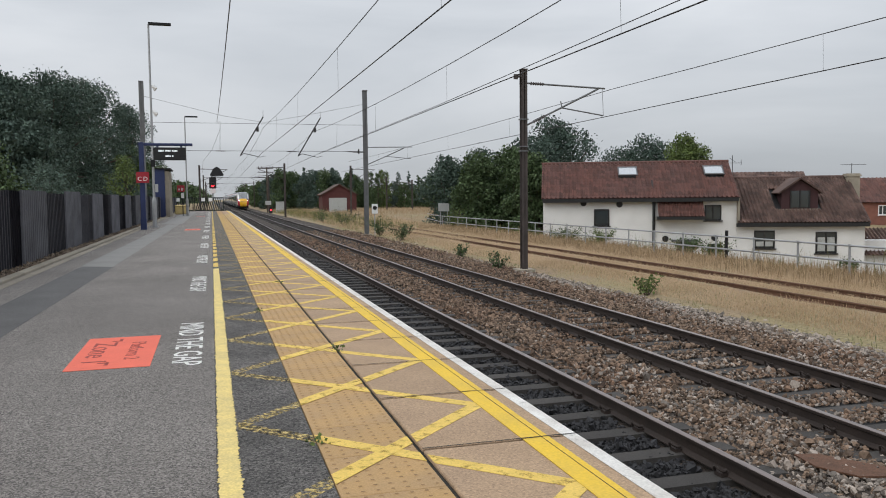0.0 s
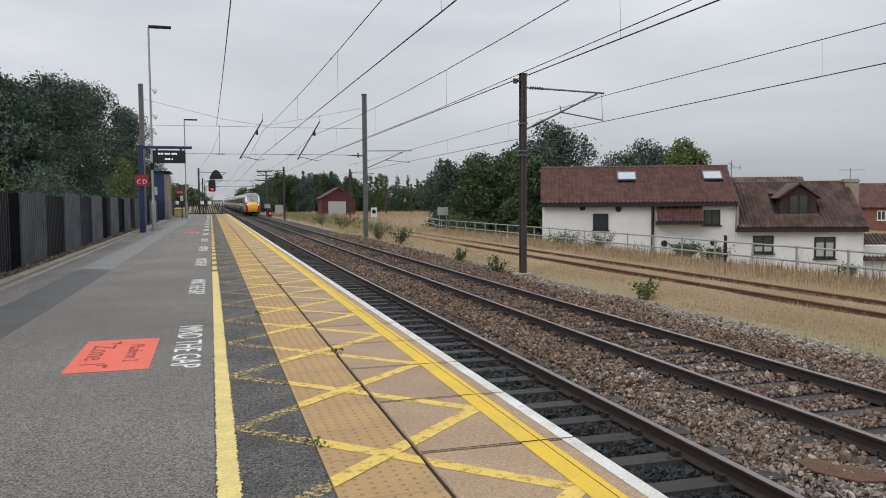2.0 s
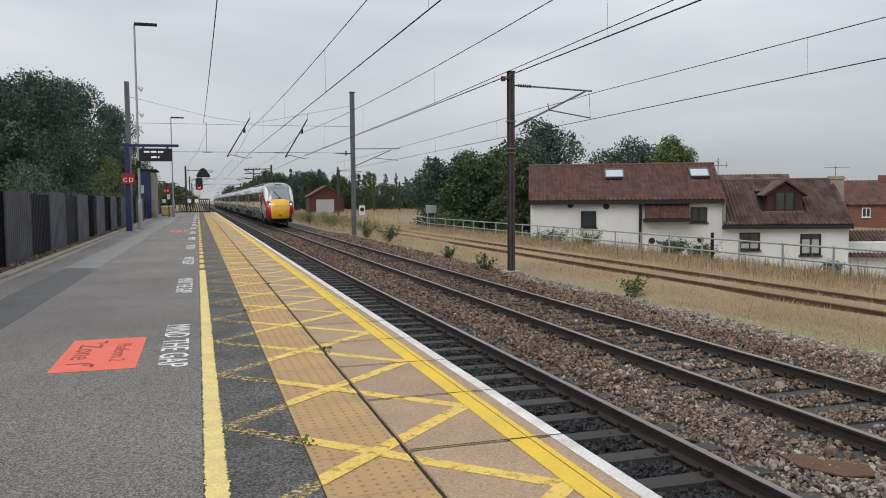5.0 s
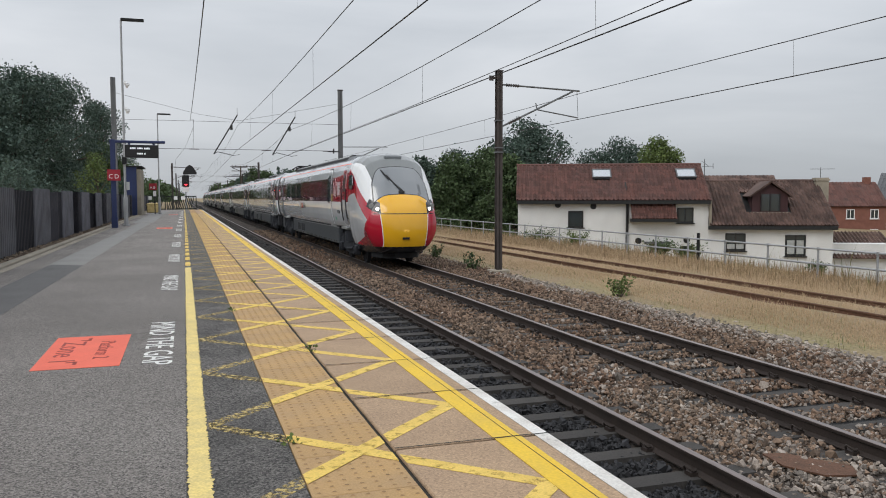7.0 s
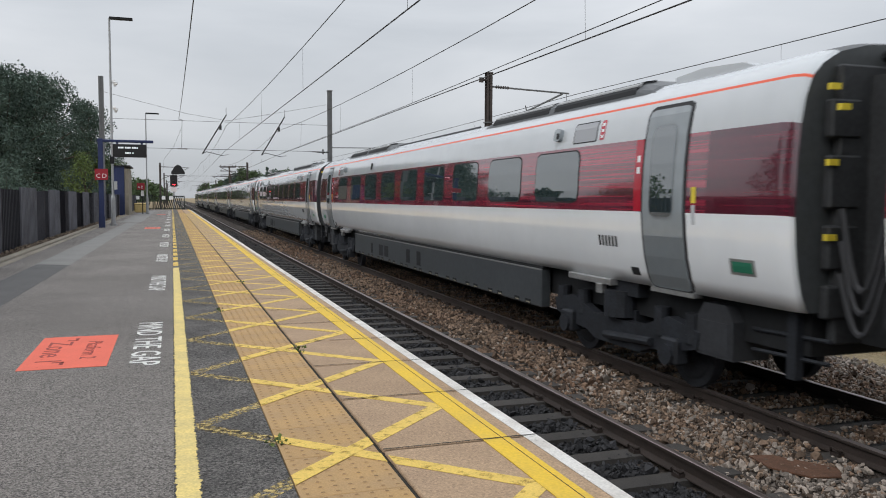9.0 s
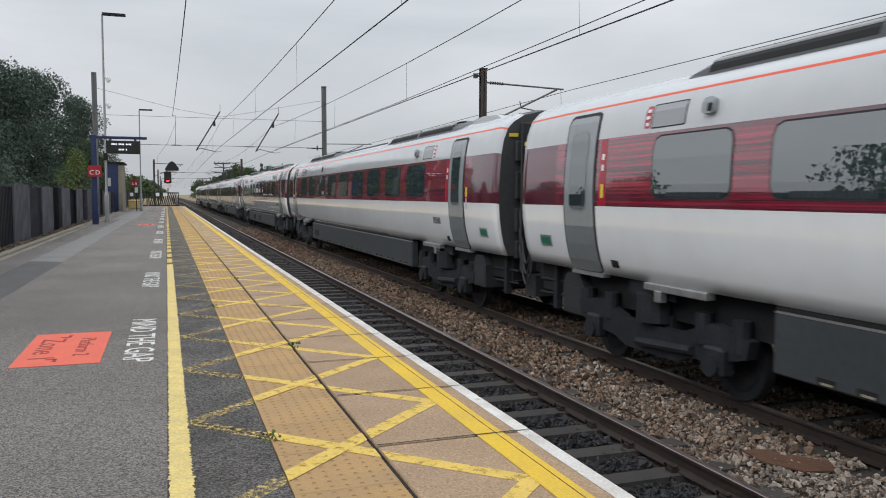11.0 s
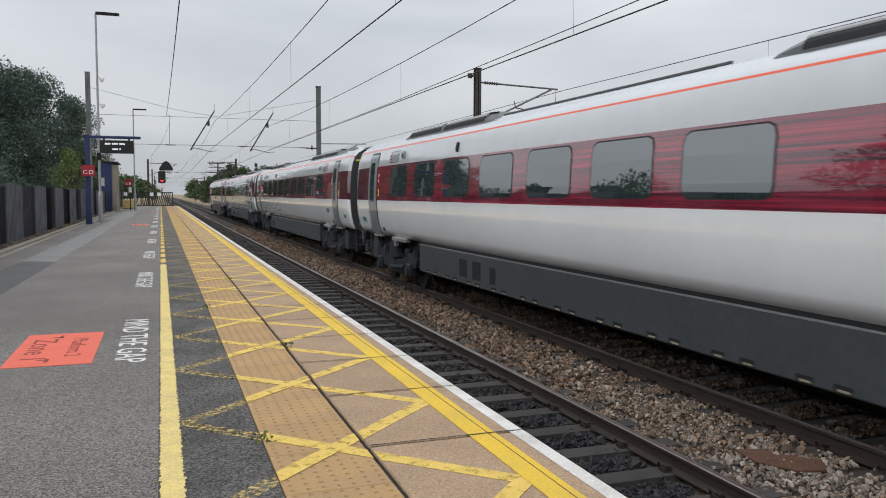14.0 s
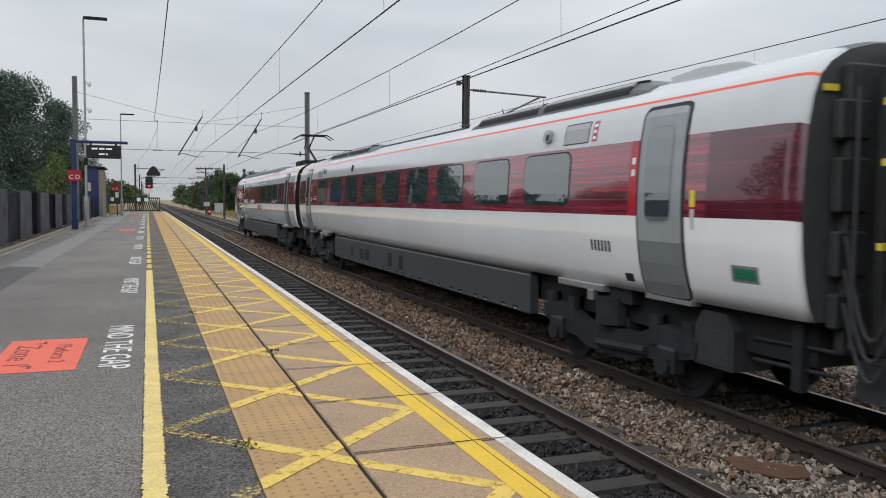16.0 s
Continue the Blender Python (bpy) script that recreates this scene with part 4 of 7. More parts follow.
def roof_gear(parent, length, style):
    """Raised fairings, conditioning units and cable runs on the roof."""
    z = RAIL + 3.76
    for y0, y1 in ((2.6, 8.7), (length - 9.6, length - 3.7)) if style < 9 else ((4.9, length - 5.2),):
        shape = [(-1.03, -0.16), (-0.98, -0.02), (-0.86, 0.07), (-0.6, 0.115), (0.6, 0.115), (0.86, 0.07), (0.98, -0.02), (1.03, -0.16), (0.8, -0.28), (-0.8, -0.28)]
        bm = bmesh.new()
        rings = []
        for y, k in ((y0, 0.0), (y0 + 0.25, 0.6), (y0 + 0.7, 1.0), (y1 - 0.7, 1.0), (y1 - 0.25, 0.6), (y1, 0.0)):
            rings.append([bm.verts.new((x, y, z + (h + 0.28) * (0.35 + 0.65 * k) - 0.28 if h > -0.15 else z + h)) for x, h in shape])
        n = len(shape)
        for a, b in zip(rings, rings[1:]):
            for i in range(n):
                bm.faces.new((a[i], a[(i + 1) % n], b[(i + 1) % n], b[i]))
        bm.faces.new(rings[0][::-1])
        bm.faces.new(rings[-1])
        bmesh.ops.recalc_face_normals(bm, faces=bm.faces[:])
        top = part("roof_unit", bm, "t_fairing", parent, "dark ribbed roof equipment fairing")
        half = (y0 + y1) / 2
        for a, b in ((y0 + 0.6, half - 0.1), (half + 0.1, y1 - 0.6)):
            part("grille", prisms([(-1.012, -0.1 + z), (-0.99, -0.03 + z), (-0.955, 0.012 + z), (-0.94, -0.1 + z)], "y", a, b), "t_dark", top, "long black side grille")
            part("grille", prisms([(-0.9, 0.05 + z), (-0.84, 0.084 + z), (-0.68, 0.108 + z), (-0.7, 0.0 + z)], "y", a, b), "t_dark", top, "long black top grille")
            # pale metal strip stands in for the highlight running along the fairing
            part("grille_bar", prisms([(-0.955, 0.0 + z), (-0.95, 0.03 + z), (-0.9, 0.062 + z), (-0.9, 0.0 + z)], "y", a, b), "t_metal", top, "thin bright strip drawn as the fairing's highlight line")
    style == 9 or part("roof_fairing", prisms([(1.1, z - 0.06), (1.5, z + 0.07), (2.2, z + 0.11), (2.75, z + 0.07), (2.75, z - 0.06)], "x", -0.7, 0.7), "t_upper", parent, "white sloping roof fairing")
    if style == 9:
        return
    run = bmesh.new()
    for x in (-0.75, 0.75):
        tube(run, (x, 9.4, z + 0.0), (x, length - 9.4, z + 0.0), 0.022, sides=6)
    part("cable_run", run, "t_roof", parent)


def gangway(parent, y):
    """The corridor between two cars: a narrow tube, two end frames with ledges and cabinets beside it."""
    g = part("gangway", boxes((-0.55, 0.55, y - 0.03, y + 1.03, RAIL + 0.9, RAIL + 3.45)), "t_bellows", parent, "black corridor connection between carriages")
    for a, d in ((y + 0.02, 0.1), (y + 0.88, -0.02)):
        part("end_frame", boxes((-0.9, 0.9, a, a + 0.1, RAIL + 0.9, RAIL + 3.55), bevel=0.02), "t_bellows", g)
        for z, h in ((1.15, 0.32), (1.62, 0.42), (2.2, 0.5), (2.86, 0.36)):
            part("end_cabinet", boxes((-1.02, -0.66, a + d, a + d + 0.11, RAIL + z, RAIL + z + h), bevel=0.02), "t_bellows", g, "dark cabinet on the carriage end")
        part("wire_loom", tubes(((-0.8, a + 0.05, RAIL + 1.0), (-0.84, a + 0.12, RAIL + 2.1), 0.035), ((-0.84, a + 0.12, RAIL + 2.1), (-0.78, a + 0.08, RAIL + 3.3), 0.03)), "t_cable", g)
    part("roof_link", boxes((-0.3, 0.3, y - 0.2, y + 1.2, RAIL + 3.62, RAIL + 3.72), bevel=0.03), "t_dark", g)
    return g


def carriage(train, y0, index, first=False, last=False):
    """A carriage: body, windows, doors, underframe, bogies and roof."""
    car = new("carriage_body", shell(CAR_L))
    car.parent = train
    car.location = (0, y0, 0)
    tagged(car, "white carriage with a maroon window band")
    for side in (-1, 1):
        for k in range(9):
            y = 4.11 + 1.972 * k
            if index == 5 and k == 1:
                continue
            fr = part("window_frame", WIN[side][0], None, car)
            fr.location.y = y
            g = part("window", WIN[side][1], None, car, "dark tinted window")
            g.location.y = y
        for y in (DOOR_Y[0], CAR_L - DOOR_Y[1]):
            door_parts(car, y, side, width=0.8)
    s = -1
    for y, dz in ((1.42, 0), (CAR_L - 2.62, 0)):
        part("door_tag", patches(y, y + 0.08, 2.24, 2.42, 0.004, s), "t_tag", car, "yellow door release tag")
    for y in (0.55, CAR_L - 1.0):
        part("green_plate", patches(y, y + 0.3, 1.53, 1.64, 0.004, s), "t_green", car, "green inspection plate")
        part("plate_rim", patches(y - 0.04, y + 0.34, 1.5, 1.67, 0.002, s), "t_metal", car)
    # the running number, as plain strokes
    for i in range(6):
        part("number_stroke", patches(3.09 + i * 0.083, 3.135 + i * 0.083, 1.66, 1.8, 0.003, s), "t_dark", car)
    for y, m in ((3.72, 3.5), (CAR_L - 4.25, CAR_L - 3.58)):
        d = part("display_rim", patches(y - 0.02, y + 0.65, 3.07, 3.36, 0.002, s, 0.02), "t_dark", car)
        part("destination_panel", patches(y, y + 0.63, 3.085, 3.345, 0.004, s, 0.02), "t_display", d, "small grey display panel")
        part("display_mark", patches(m, m + 0.12, 3.08, 3.35, 0.003, s, 0.02), "t_red", car, "red coach sign")
        for k in range(3):
            part("mark_stroke", patches(m + 0.03, m + 0.09, 3.11 + 0.08 * k, 3.15 + 0.08 * k, 0.005, s), "t_white", car)
    for y in (4.72, CAR_L - 4.8):
        pod = part("camera_pod", patches(y, y + 0.2, 3.14, 3.31, 0.06, s, 0.05, 0, 0.07), "t_door", car, "grey side camera pod")
        part("pod_lens", patches(y + 0.02, y + 0.1, 3.16, 3.25, 0.064, s, 0.02), "t_dark", pod)
    part("camera_pod", patches(16.6, 16.72, 3.12, 3.3, 0.03, s, 0.03), "t_dark", car)
    # bright red strips with white marks beside the doors
    for y in (2.5, CAR_L - 2.66):
        strip = part("door_strip", patches(y, y + 0.16, 2.135, 3.015, 0.003, s), "t_red", car, "bright red strip beside the door")
        for z in (2.6, 2.74):
            part("strip_mark", patches(y + 0.05, y + 0.11, z, z + 0.08, 0.005, s), "t_white", strip)
    for y in (2.66, CAR_L - 2.85):
        part("grille", patches(y, y + 0.18, 1.32, 1.42, 0.003, s), "t_dark", car, "small dark vent")
    part("release_label", patches(1.43, 1.49, 2.0, 2.22, 0.004, s), "t_upper", car, "pale label under the release tag")
    skirt(car, 5.6, CAR_L - 5.6, index % 3)
    for y, e in ((3.4, 1.2), (CAR_L - 3.4, -1.2)):
        b = part("bogie", BOGIE, None, car, "dark steel bogie")
        b.location.y = y
        for d in (-1.3, 1.3):
            w = part("wheelset", WHEEL, None, b)
            w.location = (0, d, RAIL + 0.42)
        part("lifting_bracket", boxes((-1.22, -1.08, min(y, y + e), max(y, y + e), RAIL + 1.11, RAIL + 1.2), (-1.23, -1.13, y + e * 0.25 - 0.07, y + e * 0.25 + 0.07, RAIL + 0.98, RAIL + 1.12), bevel=0.01), "t_metal", car, "bare metal lifting bracket")
    for y, d in ((1.05, -1), (CAR_L - 1.7, 1)):
        for x in (-1.1, 0.6):
            b = part("equipment_box", prisms([(y, 0.52), (y + 0.62, 0.52), (y + 0.62, 0.95), (y + 0.5, 1.12), (y + 0.12, 1.12), (y, 0.95)], "x", x, x + 0.5), "t_box", car, "grey underfloor box")
            b.location.z = RAIL
        part("box_door", boxes((-1.108, -1.1, y + 0.06, y + 0.56, RAIL + 0.56, RAIL + 0.92)), "t_box", car)
        e = y + d * 0.75 + (0.3 if d > 0 else 0.0)
        for z in (0.72, 0.94):
            part("air_pipe", tubes(((-0.96, e - 0.45, RAIL + z), (-0.96, e + 0.6, RAIL + z - 0.03), 0.022)), "t_bogie", car)
        part("end_stay", boxes((-1.04, -0.94, e - 0.1, e + 0.02, RAIL + 0.5, RAIL + 1.16)), "t_bogie", car)
    part("underframe", boxes((-0.95, 0.95, 0.1, CAR_L - 0.1, RAIL + 0.75, RAIL + 1.2)), "t_dark", car)
    roof_gear(car, CAR_L, index)
    if not last:
        g = gangway(car, CAR_L)
        for k in range(6):
            y = CAR_L + 0.31 + k * 0.068
            part("bellows_rib", boxes((-0.7, 0.7, y, y + 0.035, RAIL + 0.95, RAIL + 3.56)), "t_bellows", g)
        for y in (0.28, 0.7):
            part("end_rail", tubes(((-0.99, CAR_L + y, RAIL + 1.0), (-0.99, CAR_L + y, RAIL + 3.3), 0.02)), "t_cable", g)
        part("coupler_box", boxes((-0.9, -0.5, CAR_L + 0.3, CAR_L + 0.7, RAIL + 0.55, RAIL + 0.9)), "t_box", g)
        for z, y in ((3.1, 0.3), (2.6, 0.3), (1.9, 0.32), (3.3, 0.0), (3.3, 0.97)):
            part("reflector", boxes((-1.1, -0.945, CAR_L + y, CAR_L + y + 0.06, RAIL + z, RAIL + z + 0.06)), "t_tag", g, "yellow end marker")
        for k in range(3):
            loop = bmesh.new()
            pts = [(-0.98, CAR_L + 0.2 + 0.6 * i / 10, RAIL + 2.0 - 0.3 * k - (0.9 - 0.12 * k) * math.sin(math.pi * i / 10)) for i in range(11)]
            for a, b in zip(pts, pts[1:]):
                tube(loop, a, b, 0.02, sides=6)
            part("jumper_cable", loop, "t_cable", g, "drooping black jumper cable")
    return car


M["t_display"] = plain("grey_display_glass", (0.3, 0.31, 0.33), 0.15, coat=0.6)
M["t_box"] = mat("underfloor_box_grey", (0.028, 0.03, 0.035), 0.7, var=0.25, scale=3, fine=20)
M["t_cable"] = plain("cable_grey", (0.035, 0.036, 0.04), 0.6)


class Sum:
    """A number in a node tree, on which Python's operators write math nodes."""

    def __init__(self, tree, socket):
        self.tree, self.socket = tree, socket

    def op(self, kind, other):
        n = self.tree.nodes.new("ShaderNodeMath")
        n.operation = kind
        for i, v in enumerate((self, other)):
            if isinstance(v, Sum):
                self.tree.links.new(v.socket, n.inputs[i])
            else:
                n.inputs[i].default_value = v
        return Sum(self.tree, n.outputs[0])

    def __add__(self, o):
        return self.op("ADD", o)

    def __sub__(self, o):
        return self.op("SUBTRACT", o)

    def __mul__(self, o):
        return self.op("MULTIPLY", o)

    def __pow__(self, o):
        return self.op("POWER", o)

    def __lt__(self, o):
        return self.op("LESS_THAN", o)

    def __gt__(self, o):
        return self.op("GREATER_THAN", o)

    def least(self, o):
        return self.op("MAXIMUM", o)


def nose_paint():
    """The driving car's paint scheme: yellow front, red flanks and sweep, grey crown, dark lamp fields."""
    m = bpy.data.materials.new("nose_paint")
    m.use_nodes = True
    t = m.node_tree
    b = t.nodes["Principled BSDF"]
    co = t.nodes.new("ShaderNodeTexCoord")
    sep = t.nodes.new("ShaderNodeSeparateXYZ")
    t.links.new(co.outputs["Object"], sep.inputs[0])
    x, d, z = (Sum(t, sep.outputs[i]) for i in range(3))
    d = (d - 0.95) * (1 / 0.634)
    ax, z = x.op("ABSOLUTE", 0.0), z - RAIL
    last = None

    def lay(colour, mask):
        nonlocal last
        mix = t.nodes.new("ShaderNodeMix")
        mix.data_type = "RGBA"
        t.links.new(mask.socket, mix.inputs["Factor"])
        if last is None:
            mix.inputs["A"].default_value = (0.52, 0.53, 0.54, 1)
        else:
            t.links.new(last, mix.inputs["A"])
        mix.inputs["B"].default_value = (*colour, 1)
        last = mix.outputs["Result"]

    white, red, yellow, grey, dark = (0.72, 0.725, 0.73), (0.42, 0.012, 0.03), (0.78, 0.41, 0.015), (0.15, 0.16, 0.16), (0.012, 0.012, 0.014)
    arch = ((((d * -1.0) + 4.6).least(0.0) * (1 / 3.5)) ** 1.25) * -1.25 + 3.3
    thick = ((d - 3.0).least(0.0) * 0.4) + 0.4
    lay(white, z > arch)
    lay(red, (z > (arch - thick)) * (z < arch))
    # grey crown over the screen, down its sides
    lay(grey, (z > (((d * -1.0) + 2.7).least(0.0) * -0.62 + 3.36)) * (d > 1.2) * (ax < ((d * 0.1) + 0.72)))
    # red lower flanks with a white hairline, yellow front
    edge = ((z - 0.8).least(0.0) * 0.1) + 0.70
    flank = (z < 1.74) * (d < (((z * -1.0) + 1.74).least(0.0) * 1.35 + 0.62))
    # the grey hood ends in a rounded lower corner
    lay(red, flank)
    lay(red, (z < ((d * -0.16) + 1.25)) * (d < 3.3))
    lay((0.8, 0.8, 0.8), (ax < (edge + 0.022)) * (d < 0.9) * (z < 1.74))
    lay(yellow, (ax < edge) * (d < 0.95))
    lay(dark, ((z - 1.75).op("ABSOLUTE", 0.0) < 0.014) * (ax < 1.0) * (d < 0.7))
    # lamp fields, slanting back and up
    lamp = (z > (d * 0.3 + 1.63)) * (z < (d * 0.22 + 1.96)) * (d > 0.36) * (d < 1.2) * (ax > 0.78)
    lay(dark, lamp)
    # windscreen
    half = (((d - 1.5).least(0.0) ** 2.0) * -0.75) + (d * -0.07) + 1.0
    screen = (d > 0.9) * (d < 2.06) * (ax < half) * (z > (d * 0.45 + 1.55))
    lay(dark, (d > 0.86) * (d < 2.11) * (ax < (half + 0.04)) * (z > (d * 0.45 + 1.5)))
    lay((0.11, 0.12, 0.13), screen)
    lay(dark, z < 0.68)
    t.links.new(last, b.inputs["Base Color"])
    b.inputs["Roughness"].default_value = 0.14
    b.inputs["Coat Weight"].default_value = 0.6
    ior = screen * 0.7 + 1.45
    t.links.new(ior.socket, b.inputs["IOR"])
    return m


M["t_nosepaint"] = nose_paint()


def nose_y(d, length=25.3):
    """The tip's shape is drawn long and set shorter and a little back along the car."""
    return 0.95 + 0.634 * d if d < 6.4 else 5.008 + (d - 6.4) * (length - 5.008) / (length - 6.4)


NOSE_TOP = [(d, 1.2 + 0.78 * (d / 0.28) ** 0.45) for d in (0, 0.001, 0.004, 0.01, 0.02, 0.04, 0.07, 0.1, 0.15, 0.2)] + [(0.28, 1.98), (0.6, 2.22), (0.9, 2.4), (1.4, 2.84), (2.0, 3.27), (2.6, 3.59), (3.2, 3.76), (4.0, 3.83), (5.2, 3.83), (100, 3.83)]
NOSE_LOW = [(d, 1.2 - 0.68 * (d / 0.28) ** 0.45) for d in (0, 0.001, 0.004, 0.01, 0.02, 0.04, 0.07, 0.1, 0.15, 0.2)] + [(0.28, 0.52), (1.0, 0.42), (3.3, 0.45), (4.2, 0.75), (5.2, 1.2), (100, 1.2)]


def along(rows, d):
    for (a, va), (b, vb) in zip(rows, rows[1:]):
        if a <= d <= b:
            return va + (vb - va) * (d - a) / (b - a)
    return rows[-1][1]


def nose_section(d, x, z):
    """Where a point of the carriage section lies d metres behind the nose's tip."""
    top, low = along(NOSE_TOP, d), along(NOSE_LOW, d)
    wide = 0.80 + 0.20 * (1 - (1 - min(1, d / 2.7)) ** 2.0)
    if d < 0.75:
        wide *= max(0.0005, d / 0.75) ** 0.36
    t = (z - 1.2) / 2.63
    b = max(0.0, 1 - d / 4.0) ** 0.95
    ell = min(1.34, math.sqrt(max(0.0, 1 - (2 * t - 1) ** 2 * 0.86)) * 1.3)
    xx = abs(x) * (1 - b) + ell * b
    if t > 0.9 and b > 0:
        xx = min(xx, 1.3 * math.sqrt(max(0.0, 1 - t) / 0.1))
    if t > 0.999:
        xx = 0.0
    return xx * wide, low + (top - low) * t


def nose_body(length):
    """The driving car: a streamlined nose that grows into the carriage section. y runs from the tip backwards."""
    ds = list(np.r_[0.0, 0.001, 0.004, 0.01, 0.02, 0.03, 0.05, 0.075, np.arange(0.1, 6.4, 0.07), 6.5, 6.9, 8.0, 8.6, length - 2.9, length - 0.2, length - 0.06, length])
    prof = BODY
    arc = np.r_[0, np.cumsum([math.dist(a, b) for a, b in zip(prof, prof[1:])])]
    fine = [(float(np.interp(s, arc, [p[0] for p in prof])), float(np.interp(s, arc, [p[1] for p in prof]))) for s in sorted({*np.linspace(0, arc[-1], 76), *arc})]
    ring = fine + [(-x, z) for x, z in fine[-2::-1]]
    verts, faces, index = [], [], []
    for d in ds:
        e = length - d
        kk = 1.0 if e >= 0.2 else (0.985 if e >= 0.05 else 0.955)
        for x, z in ring:
            xx, zz = nose_section(d, x, z)
            verts.append((math.copysign(xx * kk, x) if x else 0.0, nose_y(d, length), zz + RAIL))
    k = len(ring)
    P, R, D, MB, MA, UP, OR, RF, WH, G = range(10)
    mats = ["t_nosepaint", "t_red", "t_dark", "t_band", "t_maroon", "t_upper", "t_orange", "t_roof", "t_white", "t_nose"]
    for j in range(len(ds) - 1):
        d = (ds[j] + ds[j + 1]) / 2
        for i in range(k - 1):
            faces.append((j * k + i, (j + 1) * k + i, (j + 1) * k + i + 1, j * k + i + 1))
            z = sum(verts[n][2] for n in faces[-1]) / 4 - RAIL
            if d > 4.6:
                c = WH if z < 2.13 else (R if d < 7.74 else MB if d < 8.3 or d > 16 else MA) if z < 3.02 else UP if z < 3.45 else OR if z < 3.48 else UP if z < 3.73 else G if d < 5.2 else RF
                if z < 1.0:
                    c = D
            else:
                c = P if z > 0.5 or d < 3 else D
            index.append(c)
    bottom = [(j * k, j * k + k - 1, (j + 1) * k + k - 1, (j + 1) * k) for j in range(len(ds) - 1)]
    me = bpy.data.meshes.new("driving_car_body")
    me.from_pydata(verts, [], faces + bottom + [tuple(range(k - 1, -1, -1)), tuple(range((len(ds) - 1) * k, len(ds) * k))])
    for n in mats:
        me.materials.append(M[n])
    me.polygons.foreach_set("material_index", index + [P if d < 2 else D for d in ds[:-1]] + [P, D])
    me.polygons.foreach_set("use_smooth", [True] * len(faces) + [False] * (len(bottom) + 2))
    me.update()
    return me


FIRST_L = 25.3


def lamp_unit(car, s, glow):
    """Two round lenses set in the dark lamp field of the nose."""
    for d, z, r in ((0.6, 3.36, 0.065), (0.92, 3.28, 0.085)):
        x, zz = nose_section(d, 1.3, z)
        d = nose_y(d)
        h = part("headlamp", tubes(((s * (x - 0.06), d + 0.05, zz + RAIL), (s * (x + 0.005), d - 0.05, zz + RAIL), r), sides=16), "t_metal", car, "round headlamp")
        part("headlamp_lens", tubes(((s * x, d - 0.045, zz + RAIL), (s * (x + 0.01), d - 0.062, zz + RAIL), r * 0.75), sides=16), glow if r < 0.07 else "t_metal", h)


def pantograph(car, y, raised):
    """A folding current collector on its insulators; raised it reaches the contact wire."""
    z = RAIL + 3.8
    p = part("pantograph", boxes((-0.55, 0.55, y - 0.8, y - 0.72, z + 0.14, z + 0.2), (-0.55, 0.55, y + 0.72, y + 0.8, z + 0.14, z + 0.2), (-0.55, -0.47, y - 0.8, y + 0.8, z + 0.14, z + 0.2), (0.47, 0.55, y - 0.8, y + 0.8, z + 0.14, z + 0.2)), "t_dark", car, "dark folding pantograph")
    for x in (-0.5, 0.5):
        for d in (-0.7, 0.7):
            part("insulator_foot", tubes(((x, y + d, z - 0.08), (x, y + d, z + 0.15), 0.07)), "insul", p)
    top = RAIL + 5.1 if raised else z + 0.27
    knee = (0, y - 1.0, (z + 0.2 + top) / 2 + 0.05) if raised else (0, y - 1.1, z + 0.3)
    part("lower_arm", tubes(((0, y + 0.6, z + 0.2), knee, 0.05)), "t_dark", p)
    part("upper_arm", tubes((knee, (0, y + 0.15, top - 0.08), 0.035), ((0.2, knee[1], knee[2]), (0.3, y + 0.15, top - 0.08), 0.02)), "t_dark", p)
    for d in (-0.25, 0.3):
        part("collector_strip", tubes(((-0.55, y + d, top), (0.55, y + d, top), 0.03), ((0.55, y + d, top), (0.85, y + d, top - 0.18), 0.022), ((-0.55, y + d, top), (-0.85, y + d, top - 0.18), 0.022)), "t_dark", p)


